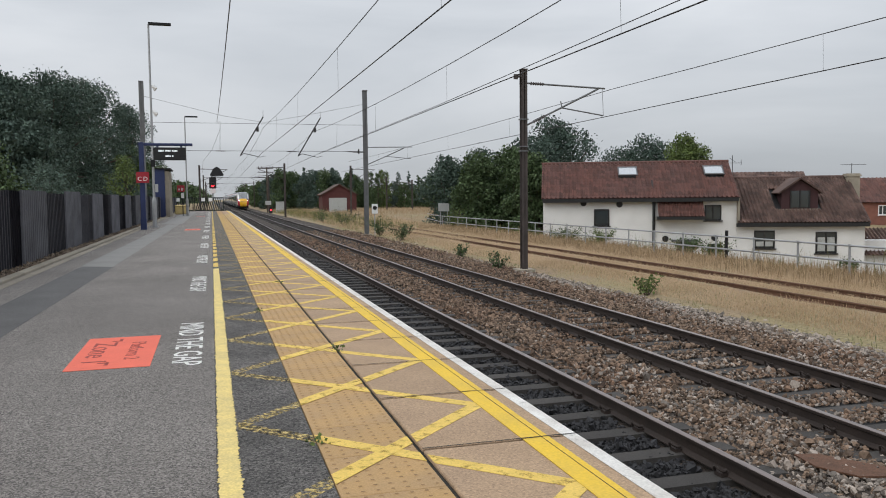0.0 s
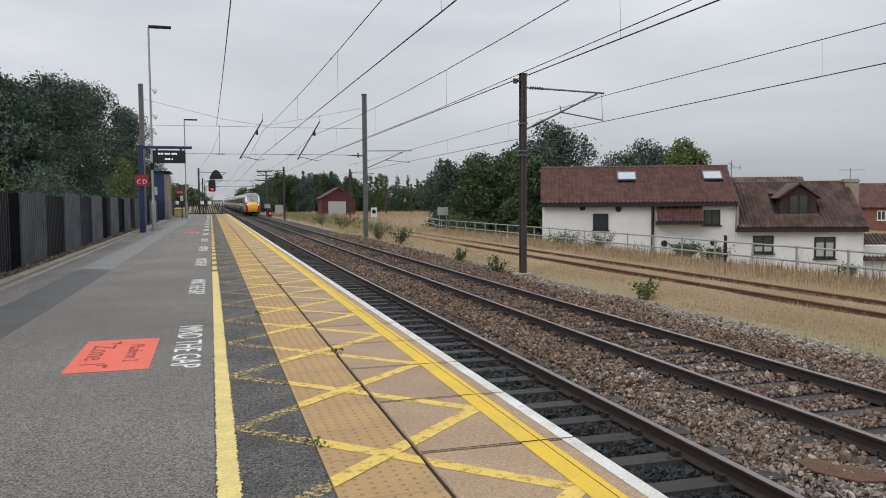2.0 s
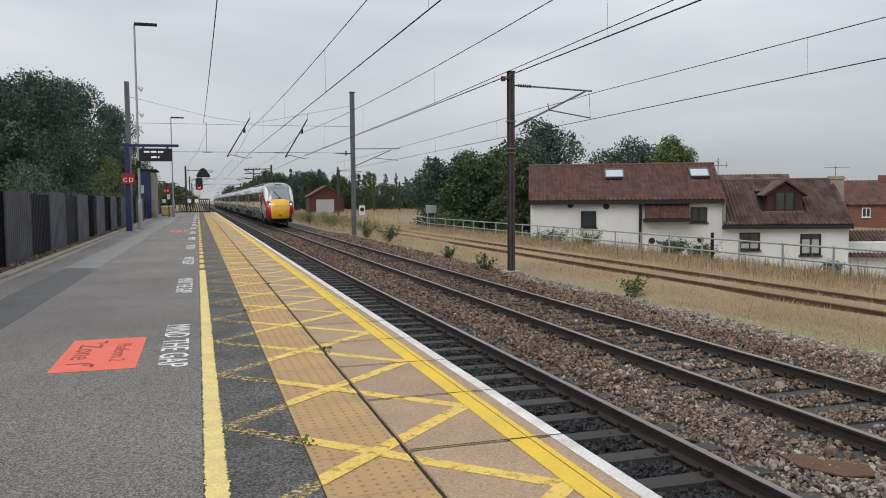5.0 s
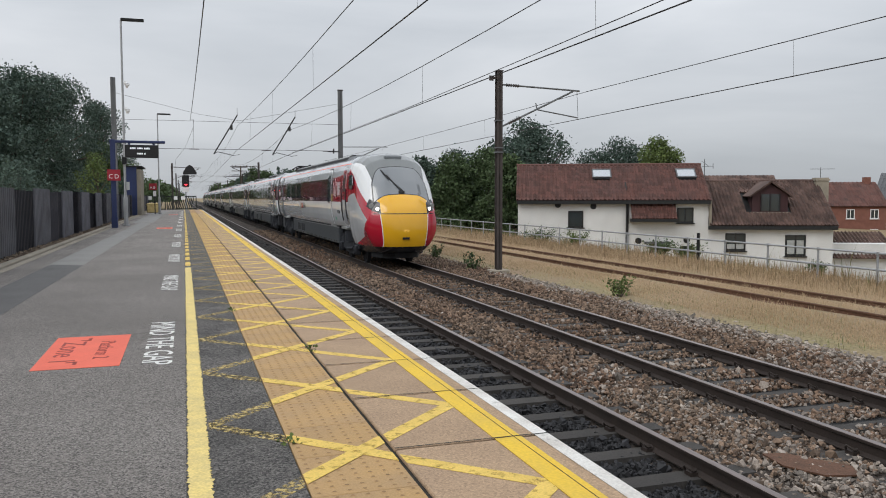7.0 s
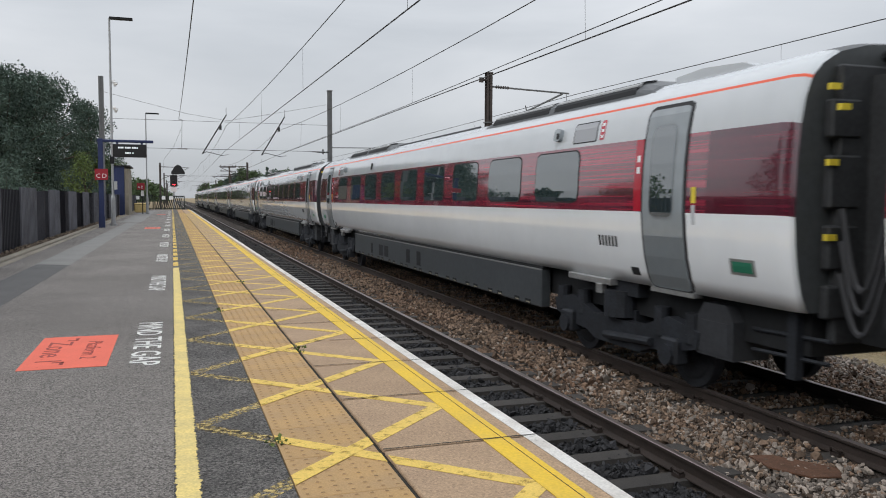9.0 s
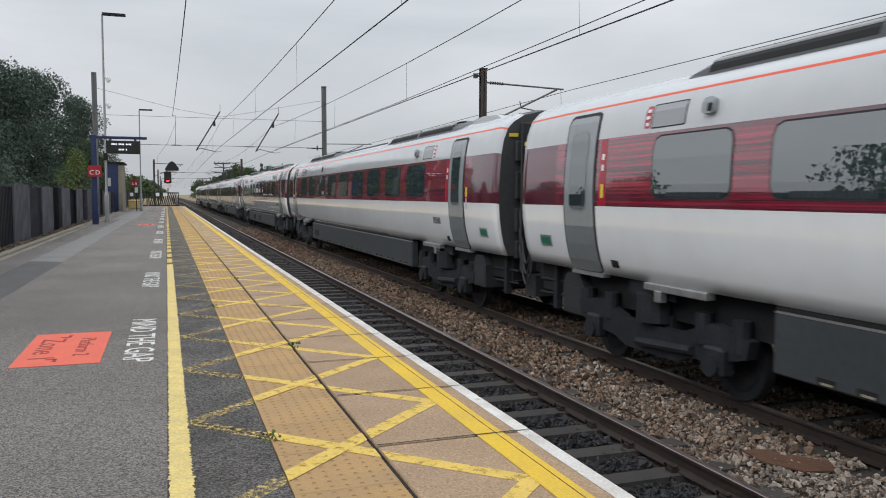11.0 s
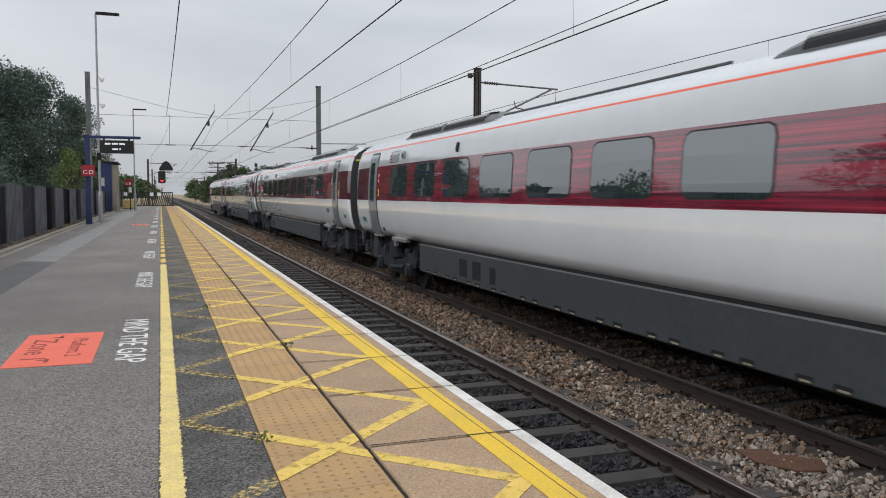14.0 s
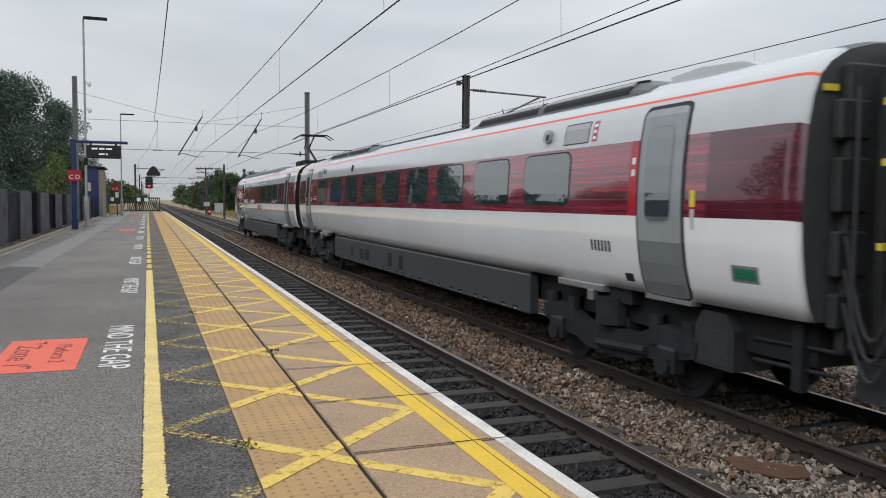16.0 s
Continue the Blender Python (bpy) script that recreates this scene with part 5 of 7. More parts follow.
def driving_car(train, y0, turn, glow, label):
    car = new("driving_car_body", nose_body(FIRST_L))
    car.parent = train
    car.matrix_basis = pose(0, y0, 0, 0, 0, 180 if turn else 0)
    tagged(car, label)
    L = FIRST_L
    for side in (-1, 1):
        for k in range(6):
            y = L - 5.6 - 2.025 * k
            if k in (1, 2):
                fr = part("window_frame", WIN[side][0], None, car)
                fr.location.y = y
            if k in (3, 4, 5):
                part("window_frame", patches(y, y + 1.4, 2.25, 2.95, 0.003, side, 0.13), "t_band", car, "blanked window panel")
                continue
            g = part("window", WIN[side][1], None, car, "dark tinted window")
            g.location.y = y
        door_parts(car, L - DOOR_Y[1], side, width=0.8)
        door_parts(car, 7.1, side, "t_white", "t_white")
        part("door_band", patches(7.11, 7.99, 2.14, 3.01, 0.0185, side), "t_maroon", car, "maroon band across the door")
        c = part("cab_door", patches(4.17, 4.84, 1.3, 3.36, 0.008, side, 0.12), "t_upper", car, "white and red cab door")
        part("door_band", patches(4.22, 4.79, 2.2, 3.25, 0.011, side, 0.1), "t_red", c, "red upper door panel")
        part("door_pane", patches(4.36, 4.68, 2.35, 3.1, 0.014, side, 0.1), "t_door_glass", c)
        for y in (4.09, 4.88):
            part("handrail", patches(y, y + 0.05, 1.45, 2.6, 0.04, side, 0.0, 0, 0.03), "t_rubber", c, "black grab rail")
        part("door_line", patches(4.12, 4.89, 1.25, 3.42, 0.003, side, 0.14), "t_metal", c)
        sweep = bmesh.new()
        grid = []
        for k in range(21):
            top = 3.17 - 0.15 * (k / 20) ** 0.8
            col = []
            for j in range(13):
                z = 2.13 + (top - 2.13) * j / 12
                col.append(sweep.verts.new((side * (body_at(z)[0] + 0.003), 3.72 + 0.14 * k, RAIL + z)))
            grid.append(col)
        for a, b in zip(grid, grid[1:]):
            for j in range(12):
                sweep.faces.new((a[j], b[j], b[j + 1], a[j + 1]) if side < 0 else (a[j], a[j + 1], b[j + 1], b[j]))
        bmesh.ops.solidify(sweep, geom=sweep.faces[:], thickness=-0.002)
        bmesh.ops.recalc_face_normals(sweep, faces=sweep.faces[:])
        part("red_sweep", sweep, "t_red", car, "red cab panel")
        part("cab_side_window", patches(2.95, 3.62, 2.55, 3.08, 0.012, side, 0.22, slant=0.3), "t_glass", car, "dark cab side window")
        # operator's mark and class mark, as plain strokes
        for y, w, z0, z1, sl in ((7.72, 0.05, 2.36, 2.86, 0), (7.58, 0.19, 2.36, 2.41, 0), (7.42, 0.08, 2.34, 3.0, 0), (7.2, 0.09, 2.26, 2.86, 0), (6.94, 0.09, 2.36, 2.86, 0), (6.82, 0.2, 2.36, 2.86, 0), (6.58, 0.05, 2.36, 2.86, 0), (6.46, 0.05, 2.36, 2.86, 0)):
            y = 5.26 + (y - 6.41) * 1.11
            part("logo_stroke", patches(y - w, y, z0, z1, 0.006, side, 0.0, slant=sl), "t_white", car)
        for y, w, sl, m in ((15.73, 0.045, -0.42, "t_dark"), (15.52, 0.045, 0.42, "t_dark"), (15.08, 0.34, 0.12, "t_red"), (14.96, 0.045, 0, "t_dark"), (14.79, 0.045, 0, "t_dark"), (14.67, 0.04, 0, "t_dark"), (14.55, 0.04, 0, "t_dark"), (14.43, 0.04, 0, "t_dark"),
                            (14.32, 0.045, -0.42, "t_dark"), (14.11, 0.045, 0.42, "t_dark")):
            part("logo_stroke", patches(y, y + w, 1.79, 2.04, 0.004, side, 0.0, slant=sl), m, car)
        part("green_plate", patches(6.3, 6.57, 1.42, 1.54, 0.004, side), "t_green", car)
        for i in range(6):
            part("number_stroke", patches(5.92 - i * 0.085, 5.97 - i * 0.085, 1.68, 1.8, 0.003, side), "t_dark", car)
        part("door_tag", patches(6.88, 6.97, 2.16, 2.42, 0.004, side), "t_tag", car)
        lamp_unit(car, side, glow)
    skirt(car, 6.45, L - 5.6, 3)
    for y in (4.7, L - 3.4):
        b = part("bogie", BOGIE, None, car, "dark steel bogie")
        b.location.y = y
        for d in (-1.3, 1.3):
            w = part("wheelset", WHEEL, None, b)
            w.location = (0, d, RAIL + 0.42)
        part("lifting_bracket", boxes((-1.24, -1.1, y - 0.2, y + 0.9, RAIL + 1.12, RAIL + 1.2), bevel=0.01), "t_metal", car, "bare metal lifting bracket")
        part("lifting_bracket", boxes((1.1, 1.24, y - 0.2, y + 0.9, RAIL + 1.12, RAIL + 1.2), bevel=0.01), "t_metal", car, "bare metal lifting bracket")
    part("underframe", boxes((-0.95, 0.95, 3.2, L - 0.1, RAIL + 0.75, RAIL + 1.2)), "t_dark", car)
    part("equipment_box", boxes((-1.12, -0.6, L - 1.15, L - 0.4, RAIL + 0.5, RAIL + 1.08), bevel=0.02), "t_box", car)
    part("snow_plough", prisms([(-0.8, 2.3), (-0.6, 1.75), (-0.25, 1.5), (0.25, 1.5), (0.6, 1.75), (0.8, 2.3), (0.8, 2.6), (-0.8, 2.6)], "z", RAIL + 0.28, RAIL + 0.47), "t_dark", car, "black obstacle deflector")
    # wipers on the windscreen
    for path in (((0.0, 0.93, 2.48), (-0.4, 1.62, 3.02)), ((0.04, 0.95, 2.5), (-0.5, 1.75, 3.08)), ((-0.36, 1.42, 2.89), (-0.55, 1.95, 3.2))):
        (xa, da, za), (xb, db, zb) = path
        da, db = nose_y(da), nose_y(db)
        part("wiper", tubes(((xa, da, RAIL + za), (xb, db, RAIL + zb), 0.02)), "t_rubber", car, "black windscreen wiper arm")
    part("wiper_hub", boxes((-0.1, 0.1, 1.5, 1.6, RAIL + 2.36, RAIL + 2.5), bevel=0.02), "t_rubber", car)
    part("roof_hatch", boxes((-0.3, 0.3, 2.62, 2.9, RAIL + 3.3, RAIL + 3.71), bevel=0.04), "t_screen", car, "small dark roof window").rotation_euler = (0, 0, 0)
    part("coupler_flap", boxes((-0.12, 0.1, 0.93, 1.0, RAIL + 0.92, RAIL + 0.99)), "t_dark", car)
    roof_gear(car, L, 9)
    pantograph(car, L - 2.9, turn)
    zr = RAIL + 3.8
    for y in (L - 0.7, L - 1.5):
        part("roof_insulator", tubes(((0, y, zr - 0.05), (0, y, zr + 0.16), 0.11, 0.06), ((0, y - 0.3, zr + 0.17), (0, y + 0.3, zr + 0.17), 0.03)), "insul", car)
    part("roof_box", boxes((-0.45, 0.45, L - 4.7, L - 4.1, zr - 0.1, zr + 0.24), bevel=0.03), "t_dark", car)
    return car


M["t_tail"] = plain("tail_lamp", (0.5, 0.02, 0.02), 0.3)
train = thing("passenger_train", "white and maroon electric express train with a yellow nose", "train")
driving_car(train, 0.0, False, "head_lamp", "white driving car with a yellow nose and red flanks")
gang = gangway(train, FIRST_L)
for z, y in ((3.3, 0.84), (3.1, 0.72), (2.6, 0.84), (1.9, 0.84)):
    part("reflector", boxes((-1.06, -0.945, FIRST_L + y, FIRST_L + y + 0.05, RAIL + z, RAIL + z + 0.06)), "t_tag", gang, "yellow end marker")
for k in range(3):
    hang = bmesh.new()
    pts = [(-0.98, FIRST_L + 0.25 + 0.5 * i / 8, RAIL + 2.2 - 0.3 * k - (0.75 - 0.1 * k) * math.sin(math.pi * i / 8)) for i in range(9)]
    for a, b in zip(pts, pts[1:]):
        tube(hang, a, b, 0.028, sides=6)
    part("jumper_cable", hang, "t_cable", gang, "drooping black jumper cable")
for i in range(7):
    carriage(train, FIRST_L + 1.0 + PITCH * i, i + 1)
driving_car(train, FIRST_L + 1.0 + PITCH * 7 + FIRST_L, True, "t_tail", "white driving car at the rear of the train")


# ---- trees ----
LEAF_V = [(0, 0, 0), (0.55, 0.5, 0.12), (0, 1.1, 0), (-0.55, 0.5, 0.12)]
LEAF_F = [(0, 1, 2), (0, 2, 3)]


def tree(x, y, base, top, spread, leaf, count, label, seed, size=0.2, low=0.25, cone=False):
    rng = np.random.default_rng(seed)
    t = thing("tree", label, "tree", at=pose(x, y, 0))
    h = top - base
    bm = bmesh.new()
    tube(bm, (0, 0, base - 0.2), (0.1, 0.05, base + h * 0.45), 0.028 * h, 0.018 * h, 9)
    blobs = []
    n = 60 if count > 20000 else 26
    for i in range(n):
        k = (i + rng.uniform(0, 1)) / n
        a = i * 2.4 + rng.uniform(-0.4, 0.4)
        z = base + h * (low + (1 - low) * k)
        env = (1 - k) ** 0.9 if cone else math.sin(math.pi * min(0.97, 0.16 + 0.84 * k)) ** 0.6
        r = spread * env * rng.uniform(0.45, 1.0) * (1 if i % 3 else 0.35)
        c = Vector((r * math.cos(a), r * math.sin(a), z - (0 if cone else 0.04 * h)))
        if i % 2 == 0:
            tube(bm, (0.05, 0.03, base + h * (0.2 + 0.3 * k)), c, 0.009 * h, 0.003 * h, 6)
        blobs.append((c, spread * rng.uniform(0.26, 0.46) * (0.6 if cone else 0.72 if n > 30 else 1)))
    part("trunk", bm, "bark", t)
    w = np.array([b[1] ** 2 for b in blobs])
    pick = rng.choice(n, count, p=w / w.sum())
    d = rng.normal(size=(count, 3))
    d /= np.linalg.norm(d, axis=1, keepdims=True)
    rad = rng.uniform(0.3, 1.15, (count, 1)) ** 0.6
    p = np.array([blobs[i][0] for i in pick]) + d * rad * np.array([blobs[i][1] for i in pick])[:, None] * (1.0, 1.0, 0.8)
    # loose sprays stick out of the clumps
    loose = rng.uniform(size=count) < 0.06
    p[loose] += d[loose] * rng.uniform(0.1, 0.35, (int(loose.sum()), 1)) * spread * 0.3
    part("crown", scatter("crown", LEAF_V, LEAF_F, p, size * rng.uniform(0.5, 1.35, count), leaf, 0.7, seed), None, t)
    return t


# dense trees behind the platform fence
for i, (x, y, top, sp, m) in enumerate(((-25.5, 107, 16.2, 7.4, "leaf_dark"), (-31, 122, 18.6, 9, "leaf_dark"), (-25.5, 133, 20.2, 8.1, "leaf_dark"), (-25.2, 154, 23.2, 8.4, "leaf_dark"), (-25, 177, 25.5, 9.6, "leaf_dark"),
                                        (-34, 151, 22.0, 10, "leaf_dark"), (-21.6, 206, 24.0, 8.2, "leaf_dark"), (-20, 190, 13.4, 5.4, "leaf_mid"), (-17, 200, 10.4, 5, "leaf_mid"), (-16, 230, 11, 6, "leaf_mid"), (-24, 101, 10, 6, "leaf_dark"), (-27, 122, 11, 6, "leaf_dark"), (-17.5, 22, 8.2, 3.4, "leaf_dark"),
                                        (-11.5, 8, 7.6, 3.6, "leaf_dark"), (-13, -8, 9.0, 5, "leaf_dark"), (-13.4, 46, 3.4, 1.3, "leaf_dark"), (-13, -24, 9.0, 5, "leaf_dark"))):
    tree(x, y, -0.2, top, sp, m, 26000 if 50 < y < 210 else 6000, "tall dense dark green tree behind the platform fence", 100 + i, 0.3 if y > 50 else 0.2, 0.03)
for i, (x, y, top, sp) in enumerate(((-8.6, 27, 3.1, 1.5), (-9.2, 30, 2.7, 1.6), (-7.9, 62, 4.6, 1.5), (-7.4, 74, 3.2, 1.2), (-10.5, 48, 2.8, 2.2), (-12, 56, 3.4, 2.4))):
    tree(x, y, -0.2, top, sp, "leaf_light" if 50 < y < 70 and x > -9 else "leaf_mid" if y < 35 else "leaf_dark", 3200, "leafy green shrub behind the fence", 140 + i, 0.11, 0.05)

# trees between the siding and the house, and behind the house
for i, (x, y, base, top, sp, m, c) in enumerate(((18.9, 60, -3.5, 4.4, 2.6, "leaf_mid", 8000), (21.6, 60, -3.8, 5.0, 2.9, "leaf_mid", 8000), (19.6, 72, -3, 5.0, 2.8, "leaf_dark", 6000), (24, 74, -3, 5.6, 3.6, "leaf_dark", 7000), (20.6, 53, -3.8, 4.2, 2.2, "leaf_mid", 7000), (24.5, 63, -3.8, 6.2, 3.6, "leaf_dark", 8000),
                                             (28.9, 68, -3.5, 8.4, 5.0, "leaf_dark", 12000), (39.6, 69, -3.5, 6.7, 4.4, "leaf_dark", 9000), (36.8, 70, -3.5, 5.4, 3.2, "leaf_dark", 6000))):
    tree(x, y, base, top, sp, m, c * 2, "dark green tree on the low ground beyond the railing", 160 + i, 0.17, 0.12)
tree(40.6, 65, -3.5, 6.6, 4.6, "leaf_light", 16000, "pointed green conifer behind the house", 180, 0.16, 0.1, cone=True)
tree(42.8, 66, -3.5, 5.6, 4.2, "leaf_light", 12000, "pointed green conifer behind the house", 181, 0.16, 0.1, cone=True)

# far wood along the line: two dense clumps, slim birches, a few lone trees over low scrub
rngf = random.Random(9)


def wood(n, x0, x1, y0, y1, low, high, spread, leaf, label, seed, count=5200, size=0.26, cone=False):
    for i in range(n):
        x = x0 + (x1 - x0) * (i + rngf.uniform(0.2, 0.8)) / n
        y = rngf.uniform(y0, y1)
        tree(x * y / 190, y, -1.2, 1.37 + (rngf.uniform(low, high) - 1.37) * y / 190, spread * rngf.uniform(0.8, 1.2), rngf.choice(leaf), count, label, seed + i, size, 0.05, cone)


wood(8, 11, 19.8, 180, 215, 5.8, 8.2, 2.7, ("leaf_dark", "leaf_mid"), "far green tree beyond the dry grass", 200)
wood(11, 21, 34, 180, 225, 5.6, 8.2, 2.8, ("leaf_dark", "leaf_mid"), "far green tree beyond the brick hut", 210)
wood(4, 12, 33, 185, 195, 7.6, 9.2, 1.3, ("leaf_dark",), "pointed dark conifer in the far wood", 220, 3600, 0.24, True)
wood(5, 34, 40, 170, 200, 7.2, 9.6, 1.2, ("leaf_mid", "leaf_light"), "slim far birch with open branches", 230, 2000, 0.22)
wood(3, 40.5, 49, 185, 200, 6.4, 9.0, 0.9, ("leaf_mid", "leaf_dark"), "slender lone tree at the field's far side", 240, 1100, 0.22)
wood(14, 31, 62, 175, 205, 3.2, 5.2, 2.6, ("leaf_dark", "leaf_mid"), "low green scrub at the field's far side", 250, 3600, 0.24)
wood(5, 8.6, 12, 225, 290, 4.6, 6.0, 2.2, ("leaf_mid",), "green tree beside the far track", 282, 3600, 0.3)
wood(5, 49, 60, 150, 190, 6.6, 8.6, 2.2, ("leaf_mid", "leaf_dark"), "green tree at the field's edge", 270, 4200, 0.24)
for i in range(16):
    y = 300 + i * 22
    for x in (-9 - rngf.uniform(0, 8), 16 + rngf.uniform(0, 14)):
        tree(x, y, -1.2, 4 + rngf.uniform(1, 5), 6, "leaf_mid", 900, "far green tree along the line", 290 + i, 1.0, 0.05)


# ---- dry grass and weeds ----
def blades(name, x0, x1, y0, y1, n, height, m, label, seed, lean=0.35, keep=None):
    rng = np.random.default_rng(seed)
    x, y = rng.uniform(x0, x1, n), rng.uniform(y0, y1, n)
    patchy = np.array([noise.noise((a * 0.5, b * 0.35, seed)) for a, b in zip(x, y)])
    sel = patchy > rng.uniform(-0.75, 0.35, n)
    if keep is not None:
        sel &= keep(x, y)
    x, y = x[sel], y[sel]
    n = len(x)
    z = np.array([ground_height(a, b) for a, b in zip(x, y)])
    h = height * rng.lognormal(0, 0.3, n)
    a = rng.normal(0.9, 0.7, n) if lean > 0.9 else rng.uniform(0, 2 * np.pi, n)
    l = lean * h * rng.uniform(0.2, 1.4, n)
    w = 0.003 + 0.008 * h
    c, s = np.cos(a), np.sin(a)
    p0 = np.stack([x - w * s, y + w * c, z - 0.02], 1)
    p1 = np.stack([x + w * s, y - w * c, z - 0.02], 1)
    p2 = np.stack([x + 0.4 * l * c + w * 0.7 * s, y + 0.4 * l * s - w * 0.7 * c, z + 0.62 * h], 1)
    p3 = np.stack([x + 0.4 * l * c - w * 0.7 * s, y + 0.4 * l * s + w * 0.7 * c, z + 0.62 * h], 1)
    p4 = np.stack([x + l * c, y + l * s, z + h], 1)
    v = np.stack([p0, p1, p2, p3, p4], 1).reshape(-1, 3)
    k = np.arange(n)[:, None] * 5
    f = np.concatenate([k + np.array([[0, 1, 2]]), k + np.array([[0, 2, 3]]), k + np.array([[3, 2, 4]])])
    return tagged(part(name, raw_mesh(name, v, f, m)), label, "grass", kind="stuff")


def off_rails(x, y):
    """Grass is thin along the two siding rails."""
    return (np.abs(x - SIDING[0] + 0.12) > 0.3) & (np.abs(x - SIDING[1] + 0.1) > 0.22)


blades("dry_grass", 8.75, 17.0, 8, 40, 230000, 0.06, "straw", "straw-coloured dry grass over the disused siding", 1, 2.0, off_rails)
blades("dry_grass", 9.1, 16.5, 8, 42, 90000, 0.1, "straw", "fine feathery dry grass between the siding rails", 11, 1.1, off_rails)
blades("dry_grass", 8.6, 20, 40, 85, 70000, 0.17, "straw", "straw-coloured dry grass over the disused siding", 2, 1.0)
blades("dry_grass", 9, 45, 85, 170, 45000, 0.4, "straw", "straw-coloured dry grass in the far field", 3)
blades("tall_weeds", 13.6, 16.8, 9, 60, 9000, 0.32, "weed_brown", "tall dry weeds along the railing", 4, 0.35)
blades("tall_weeds", 13.4, 16.6, 9, 60, 26000, 0.26, "straw", "tall pale dry grass along the railing", 12, 0.5)
blades("tall_weeds", 15.4, 17.0, 10, 60, 1500, 0.45, "green_grass", "tall green weeds along the railing", 5, 0.4)
blades("green_grass", 8.0, 10.2, 10, 70, 12000, 0.07, "green_grass", "patchy green grass at the ballast edge", 6, 0.8)
blades("green_grass", 8.6, 14.0, 60, 150, 9000, 0.5, "green_grass", "rank green growth beside the line", 8)


def weed(x, y, h, w, label, seed, m="leaf_light", count=260):
    rng = np.random.default_rng(seed)
    t = thing("bush", label, "bush", "trackside bushes", at=pose(x, y, ground_height(x, y)))
    bm = bmesh.new()
    p = []
    for i in range(11):
        a = rng.uniform(0, 6.28)
        tip = Vector((w * rng.uniform(0.2, 1) * math.cos(a), w * rng.uniform(0.2, 1) * math.sin(a), h * rng.uniform(0.6, 1.05)))
        tube(bm, (0, 0, -0.05), tip, 0.012, 0.004, 5)
        for k in range(count // 11):
            p.append(tip * rng.uniform(0.25, 1.0) + Vector(rng.normal(0, 0.07 * (w + 0.3), 3)))
    part("stem", bm, "bark", t)
    part("leaves", scatter("leaves", LEAF_V, LEAF_F, np.array(p), rng.uniform(0.025, 0.085, len(p)), m, 0.6, seed), None, t)


for i, (x, y, h, w, m) in enumerate(((8.5, 17.6, 0.5, 0.42, "leaf_light"), (7.5, 25.6, 0.62, 0.45, "leaf_mid"), (8.0, 31.5, 0.6, 0.5, "leaf_mid"), (8.6, 45, 0.9, 0.9, "leaf_mid"), (8.7, 51.5, 1.2, 0.9, "leaf_mid"), (9.2, 70, 1.5, 1.4, "leaf_mid"), (9.0, 82, 1.6, 1.5, "leaf_mid"),
                                     (16.5, 39, 0.75, 1.3, "leaf_mid"), (16.6, 35.5, 0.8, 1.0, "leaf_light"), (17, 27, 0.6, 0.9, "leaf_mid"), (17.2, 29, 0.8, 0.7, "leaf_mid"), (16.2, 59, 1.5, 1.6, "leaf_light"), (17.4, 64, 2.2, 1.8, "leaf_light"), (17.0, 20, 0.5, 0.6, "leaf_mid"))):
    weed(x, y, h, w, "leafy green bush growing beside the track", 400 + i, m, 420 if w < 0.7 else 1100)


# ---- railing beyond the siding ----
def build_railing():
    r = thing("railing", "galvanised two-rail tubular railing beside the siding", "railing")
    X = 15.8
    for z in (-0.17, -0.62):
        part("rail_tube", tubes(((X, 6, z), (X, 62, z), 0.03), ((X, 62, z), (17.5, 72, z), 0.03)), "galv", r)
    ys = [6 + 2.12 * i for i in range(27)]
    me = mesh_of("post", tubes(((0, 0, -1.2), (0, 0, -0.14), 0.034)), "galv")
    for y in ys:
        p = part("post", me, None, r)
        p.location = (X, y, 0)
        b = part("collar", CLIP_COLLAR, None, p)
    p = part("post", tubes(((0, 0, -1.2), (0, 0, 0.05), 0.06)), "trim_black", r, "stout dark post")
    p.location = (X + 0.1, 24.6, 0)


CLIP_COLLAR = mesh_of("collar", tubes(((0, 0, -0.215), (0, 0, -0.125), 0.046), ((0, 0, -0.665), (0, 0, -0.575), 0.046)), "galv")
build_railing()


# ---- the white house ----
def roof_tiles(bm, x0, x1, y0, z0, y1, z1, cols, rows, skip=(), mi=0):
    """Overlapping rows of curved tiles on a slope from the eaves (y0, z0) to the ridge (y1, z1)."""
    dx, run = (x1 - x0) / cols, Vector((0, y1 - y0, z1 - z0))
    up = Vector((0, -(z1 - z0), y1 - y0)).normalized()
    if up.z < 0:
        up = -up
    for j in range(rows):
        a, b = run * (j / rows), run * ((j + 1.08) / rows)
        for i in range(cols):
            xa, xb = x0 + i * dx, x0 + (i + 1) * dx
            mid = (xa + xb) / 2
            if any(s[0] < mid < s[1] and s[2] < (j + 0.5) / rows < s[3] for s in skip):
                continue
            pts = [(xa, 0.02), (xa + dx * 0.28, 0.12), (xa + dx * 0.6, 0.03), (xb, 0.012)]
            lo = [bm.verts.new(Vector((x, y0, z0)) + a + up * (h + 0.018)) for x, h in pts]
            hi = [bm.verts.new(Vector((x, y0, z0)) + b + up * h * 0.9) for x, h in pts]
            under = [bm.verts.new(Vector((x, y0, z0)) + a + up * 0.0) for x in (xa, xb)]
            for k in range(3):
                bm.faces.new((lo[k], lo[k + 1], hi[k + 1], hi[k]))
            bm.faces.new((under[0], under[1], lo[3], lo[2], lo[1], lo[0]))
    return bm


